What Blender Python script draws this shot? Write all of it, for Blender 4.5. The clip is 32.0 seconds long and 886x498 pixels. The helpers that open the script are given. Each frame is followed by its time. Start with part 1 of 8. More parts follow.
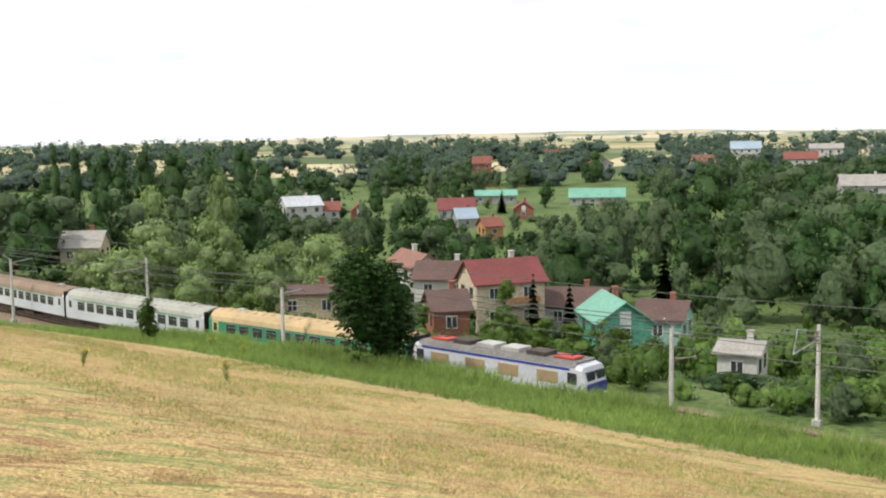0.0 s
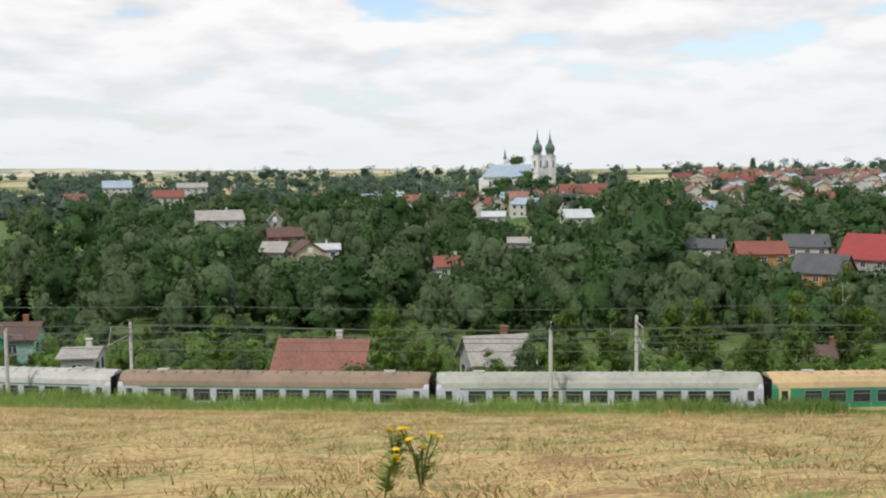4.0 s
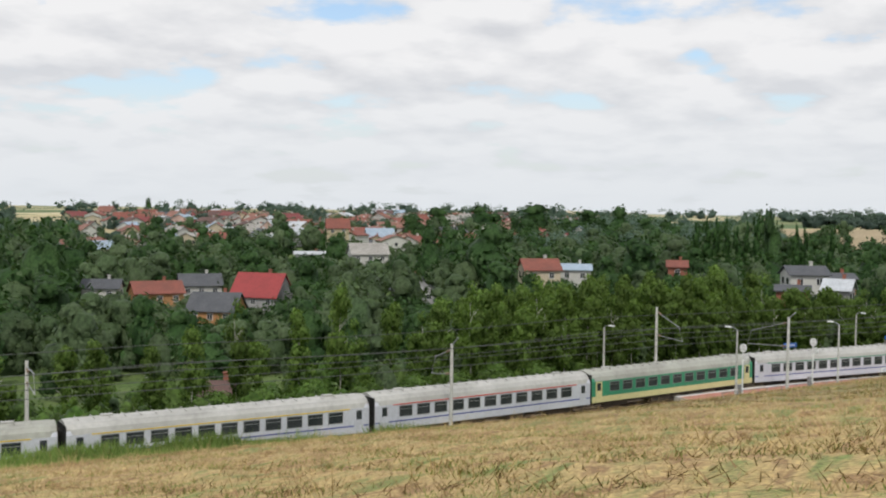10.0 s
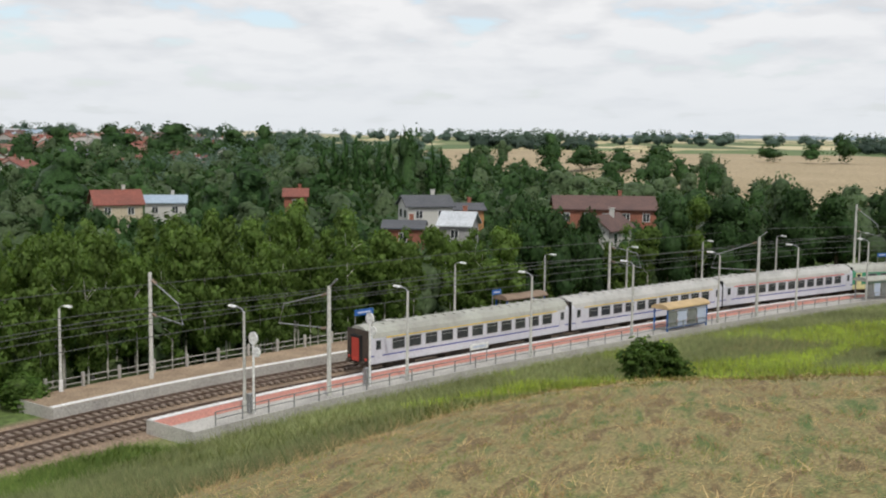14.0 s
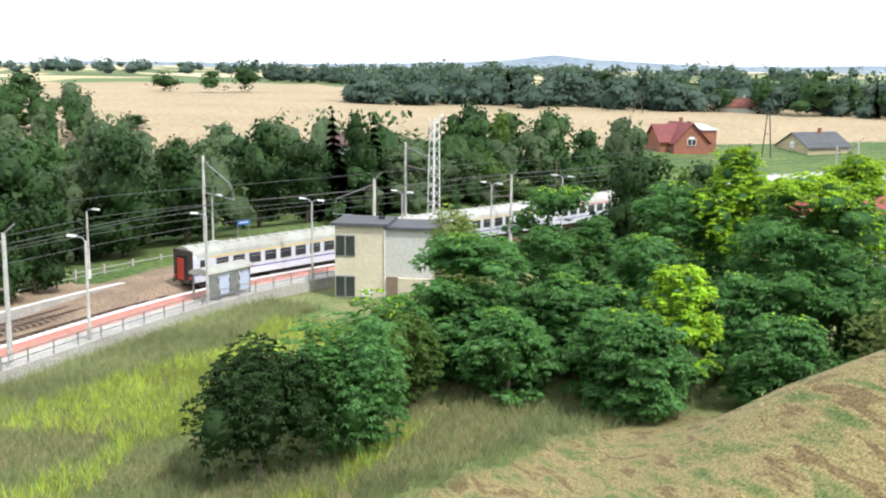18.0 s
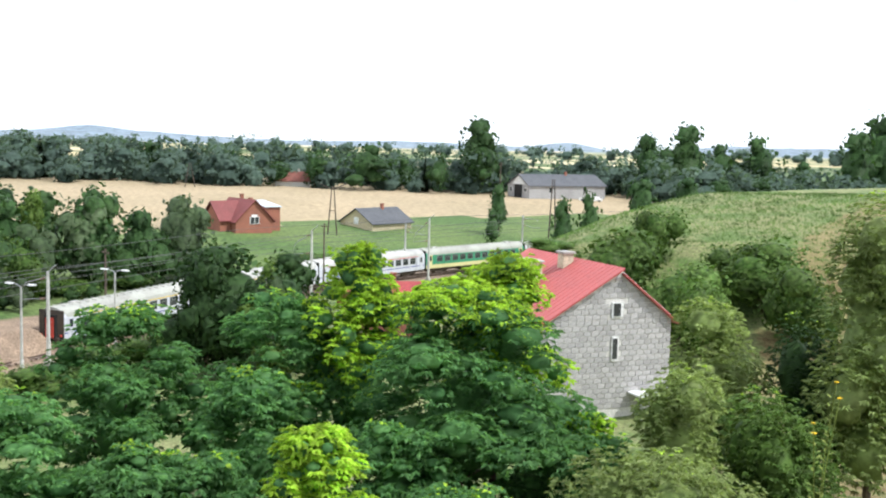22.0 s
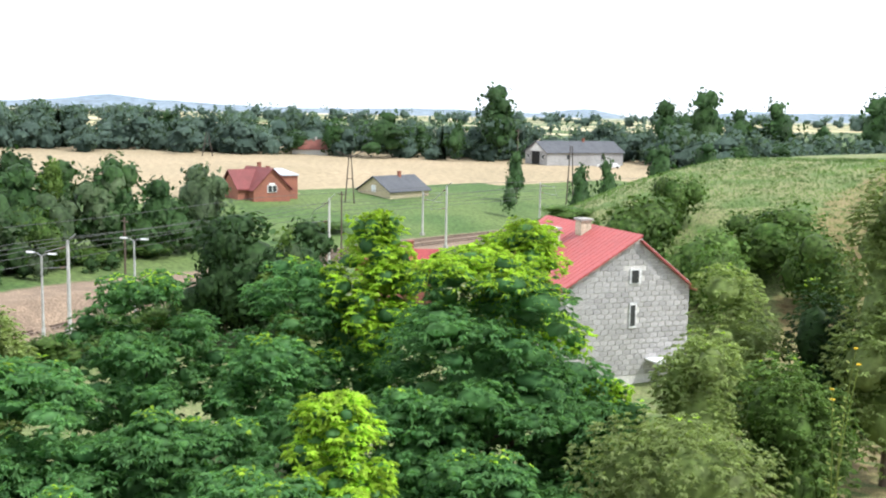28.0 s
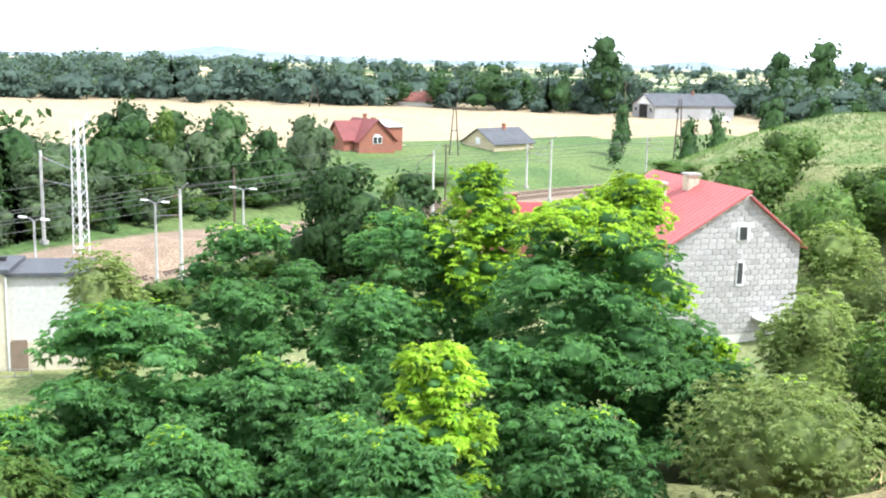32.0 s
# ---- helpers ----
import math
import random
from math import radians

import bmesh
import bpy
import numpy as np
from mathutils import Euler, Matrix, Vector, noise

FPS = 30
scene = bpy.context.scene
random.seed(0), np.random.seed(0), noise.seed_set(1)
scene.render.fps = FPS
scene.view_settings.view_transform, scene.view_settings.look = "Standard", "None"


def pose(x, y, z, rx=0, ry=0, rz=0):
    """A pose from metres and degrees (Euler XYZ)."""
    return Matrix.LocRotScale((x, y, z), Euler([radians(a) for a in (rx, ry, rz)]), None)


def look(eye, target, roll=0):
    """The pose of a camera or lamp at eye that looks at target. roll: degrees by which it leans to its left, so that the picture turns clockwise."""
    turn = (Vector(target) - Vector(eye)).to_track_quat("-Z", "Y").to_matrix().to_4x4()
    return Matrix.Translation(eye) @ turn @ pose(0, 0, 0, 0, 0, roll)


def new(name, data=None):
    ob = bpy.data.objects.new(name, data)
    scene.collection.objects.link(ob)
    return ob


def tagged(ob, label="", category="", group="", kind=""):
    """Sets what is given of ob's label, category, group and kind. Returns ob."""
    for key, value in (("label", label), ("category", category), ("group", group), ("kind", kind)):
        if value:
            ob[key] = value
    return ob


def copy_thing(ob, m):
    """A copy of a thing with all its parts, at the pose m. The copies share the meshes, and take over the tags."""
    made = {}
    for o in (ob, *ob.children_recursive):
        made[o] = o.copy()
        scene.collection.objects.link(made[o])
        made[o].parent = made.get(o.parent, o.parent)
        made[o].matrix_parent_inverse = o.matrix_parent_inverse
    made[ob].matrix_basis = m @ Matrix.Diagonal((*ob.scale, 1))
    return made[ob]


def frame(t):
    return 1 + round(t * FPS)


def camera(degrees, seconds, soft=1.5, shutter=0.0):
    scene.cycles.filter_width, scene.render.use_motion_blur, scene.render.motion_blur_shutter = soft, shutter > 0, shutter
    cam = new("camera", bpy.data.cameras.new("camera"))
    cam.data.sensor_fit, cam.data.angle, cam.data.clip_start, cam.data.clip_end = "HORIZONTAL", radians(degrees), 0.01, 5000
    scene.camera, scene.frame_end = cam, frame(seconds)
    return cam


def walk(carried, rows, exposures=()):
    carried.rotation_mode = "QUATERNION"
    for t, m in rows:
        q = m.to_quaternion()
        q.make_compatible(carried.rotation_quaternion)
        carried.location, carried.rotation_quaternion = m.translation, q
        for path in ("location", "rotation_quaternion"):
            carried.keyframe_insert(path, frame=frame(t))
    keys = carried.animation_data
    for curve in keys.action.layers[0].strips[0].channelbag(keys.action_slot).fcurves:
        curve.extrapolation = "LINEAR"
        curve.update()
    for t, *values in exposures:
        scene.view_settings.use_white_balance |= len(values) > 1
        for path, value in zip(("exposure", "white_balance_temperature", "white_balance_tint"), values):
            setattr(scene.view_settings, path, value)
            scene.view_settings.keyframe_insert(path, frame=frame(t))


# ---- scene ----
LENS = 45.0
cam = camera(LENS, 32.0, soft=2.1)
PATH = [
    (0, (0.61, 21.61, 19.70), (0.598, 23.602, 19.497), -1.01),
    (0.5, (0.61, 21.61, 19.70), (0.806, 23.593, 19.504), -0.91),
    (1, (0.61, 21.61, 19.70), (1.003, 23.563, 19.509), -0.34),
    (1.5, (0.32, 11.45, 19.70), (0.873, 13.368, 19.517), -0.48),
    (2, (0.00, 0.00, 19.70), (0.663, 1.879, 19.526), -1.05),
    (2.5, (0.00, 0.00, 19.70), (0.783, 1.832, 19.532), -1.23),
    (3, (0.00, 0.00, 19.70), (0.881, 1.788, 19.538), -0.89),
    (3.5, (0.00, 0.00, 19.70), (0.981, 1.736, 19.546), -0.66),
    (5.5, (0.00, 0.00, 19.70), (1.179, 1.610, 19.572), -0.35),
    (6, (0.00, 0.00, 19.70), (1.245, 1.561, 19.574), 0.12),
    (6.5, (0.00, 0.00, 19.70), (1.304, 1.511, 19.572), 0.50),
    (7, (0.00, 0.00, 19.70), (1.338, 1.481, 19.567), 0.42),
    (7.5, (0.00, 0.00, 19.70), (1.414, 1.408, 19.565), -0.12),
    (8, (0.00, 0.00, 19.70), (1.502, 1.315, 19.579), -0.78),
    (8.5, (0.00, 0.00, 19.70), (1.602, 1.193, 19.597), -0.20),
    (9, (0.00, 0.00, 19.70), (1.668, 1.100, 19.609), 0.32),
    (9.5, (0.00, 0.00, 19.70), (1.726, 1.007, 19.620), 0.51),
    (10, (0.00, 0.00, 19.70), (1.787, 0.896, 19.630), 0.76),
    (10.5, (4.50, 0.00, 19.70), (6.352, 0.753, 19.634), 1.01),
    (11, (15.50, -0.67, 19.70), (17.358, 0.061, 19.626), 0.81),
    (11.5, (25.30, -1.11, 19.70), (27.185, -0.446, 19.593), 1.17),
    (12, (26.83, -1.11, 19.70), (28.747, -0.549, 19.569), 0.81),
    (12.5, (26.83, -1.11, 19.70), (28.763, -0.610, 19.554), 0.82),
    (13, (26.83, -1.11, 19.70), (28.777, -0.671, 19.547), 0.67),
    (13.5, (35.41, -2.33, 19.70), (37.361, -1.929, 19.517), 0.96),
    (15.5, (56.16, -5.29, 19.70), (58.135, -5.173, 19.439), -0.98),
    (16, (56.16, -5.29, 19.70), (58.138, -5.310, 19.441), -0.25),
    (16.5, (56.16, -5.29, 19.70), (58.133, -5.453, 19.446), 0.41),
    (17, (66.22, -9.56, 19.70), (68.176, -9.847, 19.417), 0.63),
    (17.5, (80.57, -15.64, 19.70), (82.498, -16.081, 19.381), 0.68),
    (18, (92.33, -20.63, 19.70), (94.195, -21.283, 19.367), 0.61),
    (18.5, (102.40, -24.90, 19.70), (104.152, -25.794, 19.339), 0.56),
    (19, (110.68, -28.41, 19.70), (112.316, -29.488, 19.317), 0.85),
    (19.5, (110.68, -28.41, 19.70), (112.259, -29.586, 19.370), 0.95),
    (20, (110.68, -28.41, 19.70), (112.222, -29.646, 19.418), 1.28),
    (20.5, (110.68, -28.41, 19.70), (112.139, -29.748, 19.448), 1.67),
    (21, (110.68, -28.41, 19.70), (112.110, -29.789, 19.507), 1.73),
    (21.5, (110.68, -28.41, 19.70), (112.120, -29.781, 19.524), 1.43),
    (22, (110.68, -28.41, 19.70), (112.126, -29.773, 19.514), 1.43),
    (22.5, (110.68, -28.41, 19.70), (112.107, -29.793, 19.510), 1.59),
    (23, (110.68, -28.41, 19.70), (112.114, -29.786, 19.510), 1.39),
    (23.5, (110.68, -28.41, 19.70), (112.134, -29.766, 19.517), 1.23),
    (24, (110.68, -28.41, 19.70), (112.123, -29.773, 19.488), 1.48),
    (24.5, (110.68, -28.41, 19.70), (112.125, -29.770, 19.481), 1.44),
    (25, (110.68, -28.41, 19.70), (112.147, -29.744, 19.471), 1.57),
    (25.5, (110.68, -28.41, 19.70), (112.125, -29.765, 19.453), 1.45),
    (27.5, (110.68, -28.41, 19.70), (112.139, -29.749, 19.452), 1.47),
    (28, (110.68, -28.41, 19.70), (112.143, -29.746, 19.453), 1.10),
    (28.5, (110.68, -28.41, 19.70), (112.142, -29.747, 19.456), 1.08),
    (29, (110.68, -28.41, 19.70), (112.176, -29.705, 19.437), 0.85),
    (29.5, (110.68, -28.41, 19.70), (112.220, -29.649, 19.425), 1.05),
    (30, (110.68, -28.41, 19.70), (112.248, -29.615, 19.427), 0.85),
    (30.5, (110.68, -28.41, 19.70), (112.256, -29.598, 19.400), 1.26),
    (31, (110.68, -28.41, 19.70), (112.265, -29.579, 19.374), 0.97),
    (31.5, (110.68, -28.41, 19.70), (112.257, -29.588, 19.367), 0.89),
    (32, (110.68, -28.41, 19.70), (112.254, -29.591, 19.362), 1.21),
]
walk(cam, [(t, look(eye, target, roll)) for t, eye, target, roll in PATH], exposures=[(0, 0.35, 6700, 10), (1, 0.28, 6700, 10), (2, 0.08, 6650, 10), (3, 0.02, 6600, 10), (8, 0.0, 6550, 10), (10, -0.14, 6500, 10), (11, -0.2, 6500, 10), (13, -0.18, 6500, 10), (16, 0.25, 6550, 10), (18, 0.85, 6250, 10), (19, 1.3, 6050, 10), (20, 1.6, 6050, 10), (20.6, 1.4, 6050, 10), (21, 1.15, 6050, 10), (22, 0.85, 6100, 10), (28, 0.95, 6100, 10), (30, 1.25, 6050, 10), (31, 1.35, 6000, 10), (32, 1.5, 5950, 10)])

# ---- world, sun ----
SUN_FROM = Vector((-0.62, -0.30, 0.95)).normalized()
world = bpy.data.worlds.new("sky")
scene.world = world
world.use_nodes = True
wn, wl = world.node_tree.nodes, world.node_tree.links
wn.clear()
w_out = wn.new("ShaderNodeOutputWorld")
w_bg = wn.new("ShaderNodeBackground")
w_sky = wn.new("ShaderNodeTexSky")
w_sky.sky_type = "NISHITA"
w_sky.sun_disc = False
w_sky.sun_elevation = math.asin(SUN_FROM.z)
w_sky.sun_rotation = math.atan2(SUN_FROM.x, SUN_FROM.y)
w_sky.dust_density = 2.0
w_gain = wn.new("ShaderNodeVectorMath")
w_gain.operation = "SCALE"
w_gain.inputs["Scale"].default_value = 0.20
w_tc = wn.new("ShaderNodeTexCoord")
w_sep = wn.new("ShaderNodeSeparateXYZ")
wl.new(w_tc.outputs["Generated"], w_sep.inputs[0])


def sky_math(op, a, b=0.0, clamp=False):
    n = wn.new("ShaderNodeMath")
    n.operation = op
    n.use_clamp = clamp
    for k, v in enumerate((a, b)):
        if isinstance(v, (int, float)):
            n.inputs[k].default_value = v
        else:
            wl.new(v, n.inputs[k])
    return n.outputs[0]


def cloud_field(shift, seed):
    """Cumulus on a flat layer overhead; shift looks a little nearer to the zenith."""
    den = sky_math("ADD", sky_math("ABSOLUTE", w_sep.outputs["Z"]), 0.20 + shift)
    flat = wn.new("ShaderNodeCombineXYZ")
    wl.new(sky_math("DIVIDE", w_sep.outputs["X"], den), flat.inputs["X"])
    wl.new(sky_math("DIVIDE", w_sep.outputs["Y"], den), flat.inputs["Y"])
    flat.inputs["Z"].default_value = seed
    puff = wn.new("ShaderNodeTexVoronoi")
    puff.feature = "SMOOTH_F1"
    puff.inputs["Scale"].default_value = 3.4
    puff.inputs["Smoothness"].default_value = 0.45
    warp = wn.new("ShaderNodeTexNoise")
    warp.inputs["Scale"].default_value = 3.2
    warp.inputs["Detail"].default_value = 5.0
    wl.new(flat.outputs[0], warp.inputs["Vector"])
    bend = wn.new("ShaderNodeVectorMath")
    bend.operation = "MULTIPLY_ADD"
    bend.inputs[1].default_value = (0.42, 0.42, 0.0)
    wl.new(warp.outputs["Color"], bend.inputs[0])
    wl.new(flat.outputs[0], bend.inputs[2])
    wl.new(bend.outputs[0], puff.inputs["Vector"])
    fluff = wn.new("ShaderNodeTexNoise")
    fluff.inputs["Scale"].default_value = 4.2
    fluff.inputs["Detail"].default_value = 7.0
    fluff.inputs["Roughness"].default_value = 0.5
    wl.new(flat.outputs[0], fluff.inputs["Vector"])
    wide = wn.new("ShaderNodeTexNoise")
    wide.inputs["Scale"].default_value = 0.7
    wide.inputs["Detail"].default_value = 3.0
    wl.new(flat.outputs[0], wide.inputs["Vector"])
    body = sky_math("SUBTRACT", sky_math("MULTIPLY", fluff.outputs["Fac"], 1.15), sky_math("MULTIPLY", puff.outputs["Distance"], 0.42))
    return sky_math("ADD", body, sky_math("MULTIPLY", wide.outputs["Fac"], 0.55))


w_thick = cloud_field(0.0, 2.0)
w_above = cloud_field(0.02, 2.0)
w_cover = wn.new("ShaderNodeMapRange")
w_cover.inputs["From Min"].default_value, w_cover.inputs["From Max"].default_value = 0.37, 0.52
wl.new(w_thick, w_cover.inputs["Value"])
# bases are grey, tops towards the zenith white
w_base = sky_math("MULTIPLY_ADD", sky_math("SUBTRACT", w_above, w_thick), 2.3)
w_base.node.inputs[2].default_value = 0.34
w_base.node.use_clamp = True
w_shade = wn.new("ShaderNodeMix")
w_shade.data_type = "RGBA"
w_shade.inputs["A"].default_value = (0.99, 0.99, 1.0, 1)
w_shade.inputs["B"].default_value = (0.76, 0.775, 0.81, 1)
wl.new(w_base, w_shade.inputs["Factor"])
w_haze = wn.new("ShaderNodeMapRange")
w_haze.inputs["From Min"].default_value = 0.0
w_haze.inputs["From Max"].default_value = 0.14
w_pale = wn.new("ShaderNodeMix")
w_pale.data_type = "RGBA"
w_pale.inputs["A"].default_value = (0.84, 0.88, 0.92, 1)
w_mix = wn.new("ShaderNodeMix")
w_mix.data_type = "RGBA"
wl.new(w_sky.outputs[0], w_gain.inputs[0])
wl.new(w_cover.outputs[0], w_mix.inputs["Factor"])
wl.new(w_gain.outputs[0], w_mix.inputs["A"])
wl.new(w_shade.outputs["Result"], w_mix.inputs["B"])
wl.new(w_sep.outputs["Z"], w_haze.inputs["Value"])
wl.new(w_haze.outputs[0], w_pale.inputs["Factor"])
wl.new(w_mix.outputs["Result"], w_pale.inputs["B"])
wl.new(w_pale.outputs["Result"], w_bg.inputs["Color"])
wl.new(w_bg.outputs[0], w_out.inputs[0])
w_bg.inputs["Strength"].default_value = 0.98

sun_data = bpy.data.lights.new("sun", "SUN")
sun_data.energy = 2.4
sun_data.angle = radians(2.5)
sun_data.color = (1.0, 0.95, 0.87)
sun = new("sun", sun_data)
sun.matrix_world = look(SUN_FROM * 100, (0, 0, 0))


# ---- materials ----
def mat(name, colour, rough=0.7, second=None, scale=1.0, fine=None, bump=0.0, metal=0.0, spec=0.4, per_piece=0.0, stretch=(1, 1, 1), space="Object", amount=1.0):
    """A surface with two scales of variation: colour to second over patches, and a fine grain with relief."""
    m = bpy.data.materials.new(name)
    m.use_nodes = True
    nt = m.node_tree
    bsdf = nt.nodes["Principled BSDF"]
    bsdf.inputs["Roughness"].default_value = rough
    bsdf.inputs["Metallic"].default_value = metal
    bsdf.inputs["Specular IOR Level"].default_value = spec
    second = second or tuple(c * 0.78 for c in colour)
    tc = nt.nodes.new("ShaderNodeTexCoord")
    mp = nt.nodes.new("ShaderNodeMapping")
    mp.inputs["Scale"].default_value = stretch
    nt.links.new(tc.outputs[space], mp.inputs[0])
    big = nt.nodes.new("ShaderNodeTexNoise")
    big.inputs["Scale"].default_value = scale
    big.inputs["Detail"].default_value = 5
    nt.links.new(mp.outputs[0], big.inputs["Vector"])
    ramp = nt.nodes.new("ShaderNodeValToRGB")
    ramp.color_ramp.elements[0].position, ramp.color_ramp.elements[1].position = 0.35, 0.65
    ramp.color_ramp.elements[0].color, ramp.color_ramp.elements[1].color = (*colour, 1), (*second, 1)
    nt.links.new(big.outputs["Fac"], ramp.inputs[0])
    small = nt.nodes.new("ShaderNodeTexNoise")
    small.inputs["Scale"].default_value = fine or scale * 14
    small.inputs["Detail"].default_value = 4
    nt.links.new(mp.outputs[0], small.inputs["Vector"])
    rng = nt.nodes.new("ShaderNodeMapRange")
    rng.inputs["To Min"].default_value, rng.inputs["To Max"].default_value = 1 - 0.28 * amount, 1 + 0.28 * amount
    rng.inputs["From Min"].default_value, rng.inputs["From Max"].default_value = 0.3, 0.7
    nt.links.new(small.outputs["Fac"], rng.inputs["Value"])
    mul = nt.nodes.new("ShaderNodeVectorMath")
    mul.operation = "SCALE"
    nt.links.new(ramp.outputs[0], mul.inputs[0])
    nt.links.new(rng.outputs[0], mul.inputs["Scale"])
    last = mul.outputs[0]
    if per_piece:
        info = nt.nodes.new("ShaderNodeObjectInfo")
        r2 = nt.nodes.new("ShaderNodeMapRange")
        r2.inputs["To Min"].default_value, r2.inputs["To Max"].default_value = 1 - per_piece, 1 + per_piece
        nt.links.new(info.outputs["Random"], r2.inputs["Value"])
        m2 = nt.nodes.new("ShaderNodeVectorMath")
        m2.operation = "SCALE"
        nt.links.new(last, m2.inputs[0])
        nt.links.new(r2.outputs[0], m2.inputs["Scale"])
        last = m2.outputs[0]
    nt.links.new(last, bsdf.inputs["Base Color"])
    if bump:
        bp = nt.nodes.new("ShaderNodeBump")
        bp.inputs["Strength"].default_value = min(1.0, bump)
        bp.inputs["Distance"].default_value = 0.05
        nt.links.new(small.outputs["Fac"], bp.inputs["Height"])
        nt.links.new(bp.outputs[0], bsdf.inputs["Normal"])
    return m


def leaf_mat(name, colour, second, glow=0.35, vary=0.22, mottle=1.0):
    """Foliage: leaves that differ piece by piece and let some light through."""
    m = bpy.data.materials.new(name)
    m.use_nodes = True
    nt = m.node_tree
    bsdf = nt.nodes["Principled BSDF"]
    out = nt.nodes["Material Output"]
    bsdf.inputs["Roughness"].default_value = 0.55
    bsdf.inputs["Specular IOR Level"].default_value = 0.12
    geo = nt.nodes.new("ShaderNodeNewGeometry")
    mixc = nt.nodes.new("ShaderNodeMix")
    mixc.data_type = "RGBA"
    mixc.inputs["A"].default_value = (*colour, 1)
    mixc.inputs["B"].default_value = (*second, 1)
    nt.links.new(geo.outputs["Random Per Island"], mixc.inputs["Factor"])
    info = nt.nodes.new("ShaderNodeObjectInfo")
    rng = nt.nodes.new("ShaderNodeMapRange")
    rng.inputs["To Min"].default_value, rng.inputs["To Max"].default_value = 1 - vary, 1 + vary
    nt.links.new(info.outputs["Random"], rng.inputs["Value"])
    mul = nt.nodes.new("ShaderNodeVectorMath")
    mul.operation = "SCALE"
    nt.links.new(mixc.outputs["Result"], mul.inputs[0])
    nt.links.new(rng.outputs[0], mul.inputs["Scale"])
    patchy = mul.outputs[0]
    tc = nt.nodes.new("ShaderNodeTexCoord")
    for size, spread in ((0.09, 0.42), (1.9, 0.5)):
        nz = nt.nodes.new("ShaderNodeTexNoise")
        nz.inputs["Scale"].default_value = size
        nz.inputs["Detail"].default_value = 3
        nt.links.new(tc.outputs["Object"], nz.inputs["Vector"])
        mr = nt.nodes.new("ShaderNodeMapRange")
        mr.inputs["From Min"].default_value, mr.inputs["From Max"].default_value = 0.32, 0.68
        mr.inputs["To Min"].default_value, mr.inputs["To Max"].default_value = 1 - spread * mottle, 1 + spread * mottle
        nt.links.new(nz.outputs["Fac"], mr.inputs["Value"])
        sc = nt.nodes.new("ShaderNodeVectorMath")
        sc.operation = "SCALE"
        nt.links.new(patchy, sc.inputs[0])
        nt.links.new(mr.outputs[0], sc.inputs["Scale"])
        patchy = sc.outputs[0]
    nt.links.new(patchy, bsdf.inputs["Base Color"])
    tr = nt.nodes.new("ShaderNodeBsdfTranslucent")
    warm = nt.nodes.new("ShaderNodeVectorMath")
    warm.operation = "MULTIPLY"
    warm.inputs[1].default_value = (1.2, 1.25, 0.75)
    nt.links.new(patchy, warm.inputs[0])
    nt.links.new(warm.outputs[0], tr.inputs["Color"])
    mx = nt.nodes.new("ShaderNodeMixShader")
    mx.inputs[0].default_value = glow
    nt.links.new(bsdf.outputs[0], mx.inputs[1])
    nt.links.new(tr.outputs[0], mx.inputs[2])
    nt.links.new(mx.outputs[0], out.inputs[0])
    return m


def patch_mat(name, colours, scale, space_scale=(1, 1, 1)):
    """Far farmland: strips and patches of crops."""
    m = mat(name, colours[0], 0.9, None, 0.02, 0.6)
    nt = m.node_tree
    bsdf = nt.nodes["Principled BSDF"]
    tc = nt.nodes.new("ShaderNodeTexCoord")
    mp = nt.nodes.new("ShaderNodeMapping")
    mp.inputs["Scale"].default_value = space_scale
    mp.inputs["Rotation"].default_value = (0, 0, 0.5)
    nt.links.new(tc.outputs["Object"], mp.inputs[0])
    vo = nt.nodes.new("ShaderNodeTexVoronoi")
    vo.inputs["Scale"].default_value = scale
    nt.links.new(mp.outputs[0], vo.inputs["Vector"])
    sep = nt.nodes.new("ShaderNodeSeparateColor")
    nt.links.new(vo.outputs["Color"], sep.inputs[0])
    ramp = nt.nodes.new("ShaderNodeValToRGB")
    ramp.color_ramp.interpolation = "CONSTANT"
    while len(ramp.color_ramp.elements) < len(colours):
        ramp.color_ramp.elements.new(0.5)
    for k, c in enumerate(colours):
        ramp.color_ramp.elements[k].position = k / len(colours)
        ramp.color_ramp.elements[k].color = (*c, 1)
    nt.links.new(sep.outputs[0], ramp.inputs[0])
    nz = nt.nodes.new("ShaderNodeTexNoise")
    nz.inputs["Scale"].default_value = 0.25
    nz.inputs["Detail"].default_value = 6
    nt.links.new(tc.outputs["Object"], nz.inputs["Vector"])
    rg = nt.nodes.new("ShaderNodeMapRange")
    rg.inputs["To Min"].default_value, rg.inputs["To Max"].default_value = 0.75, 1.25
    nt.links.new(nz.outputs["Fac"], rg.inputs["Value"])
    sc = nt.nodes.new("ShaderNodeVectorMath")
    sc.operation = "SCALE"
    nt.links.new(ramp.outputs[0], sc.inputs[0])
    nt.links.new(rg.outputs[0], sc.inputs["Scale"])
    nt.links.new(sc.outputs[0], bsdf.inputs["Base Color"])
    return m


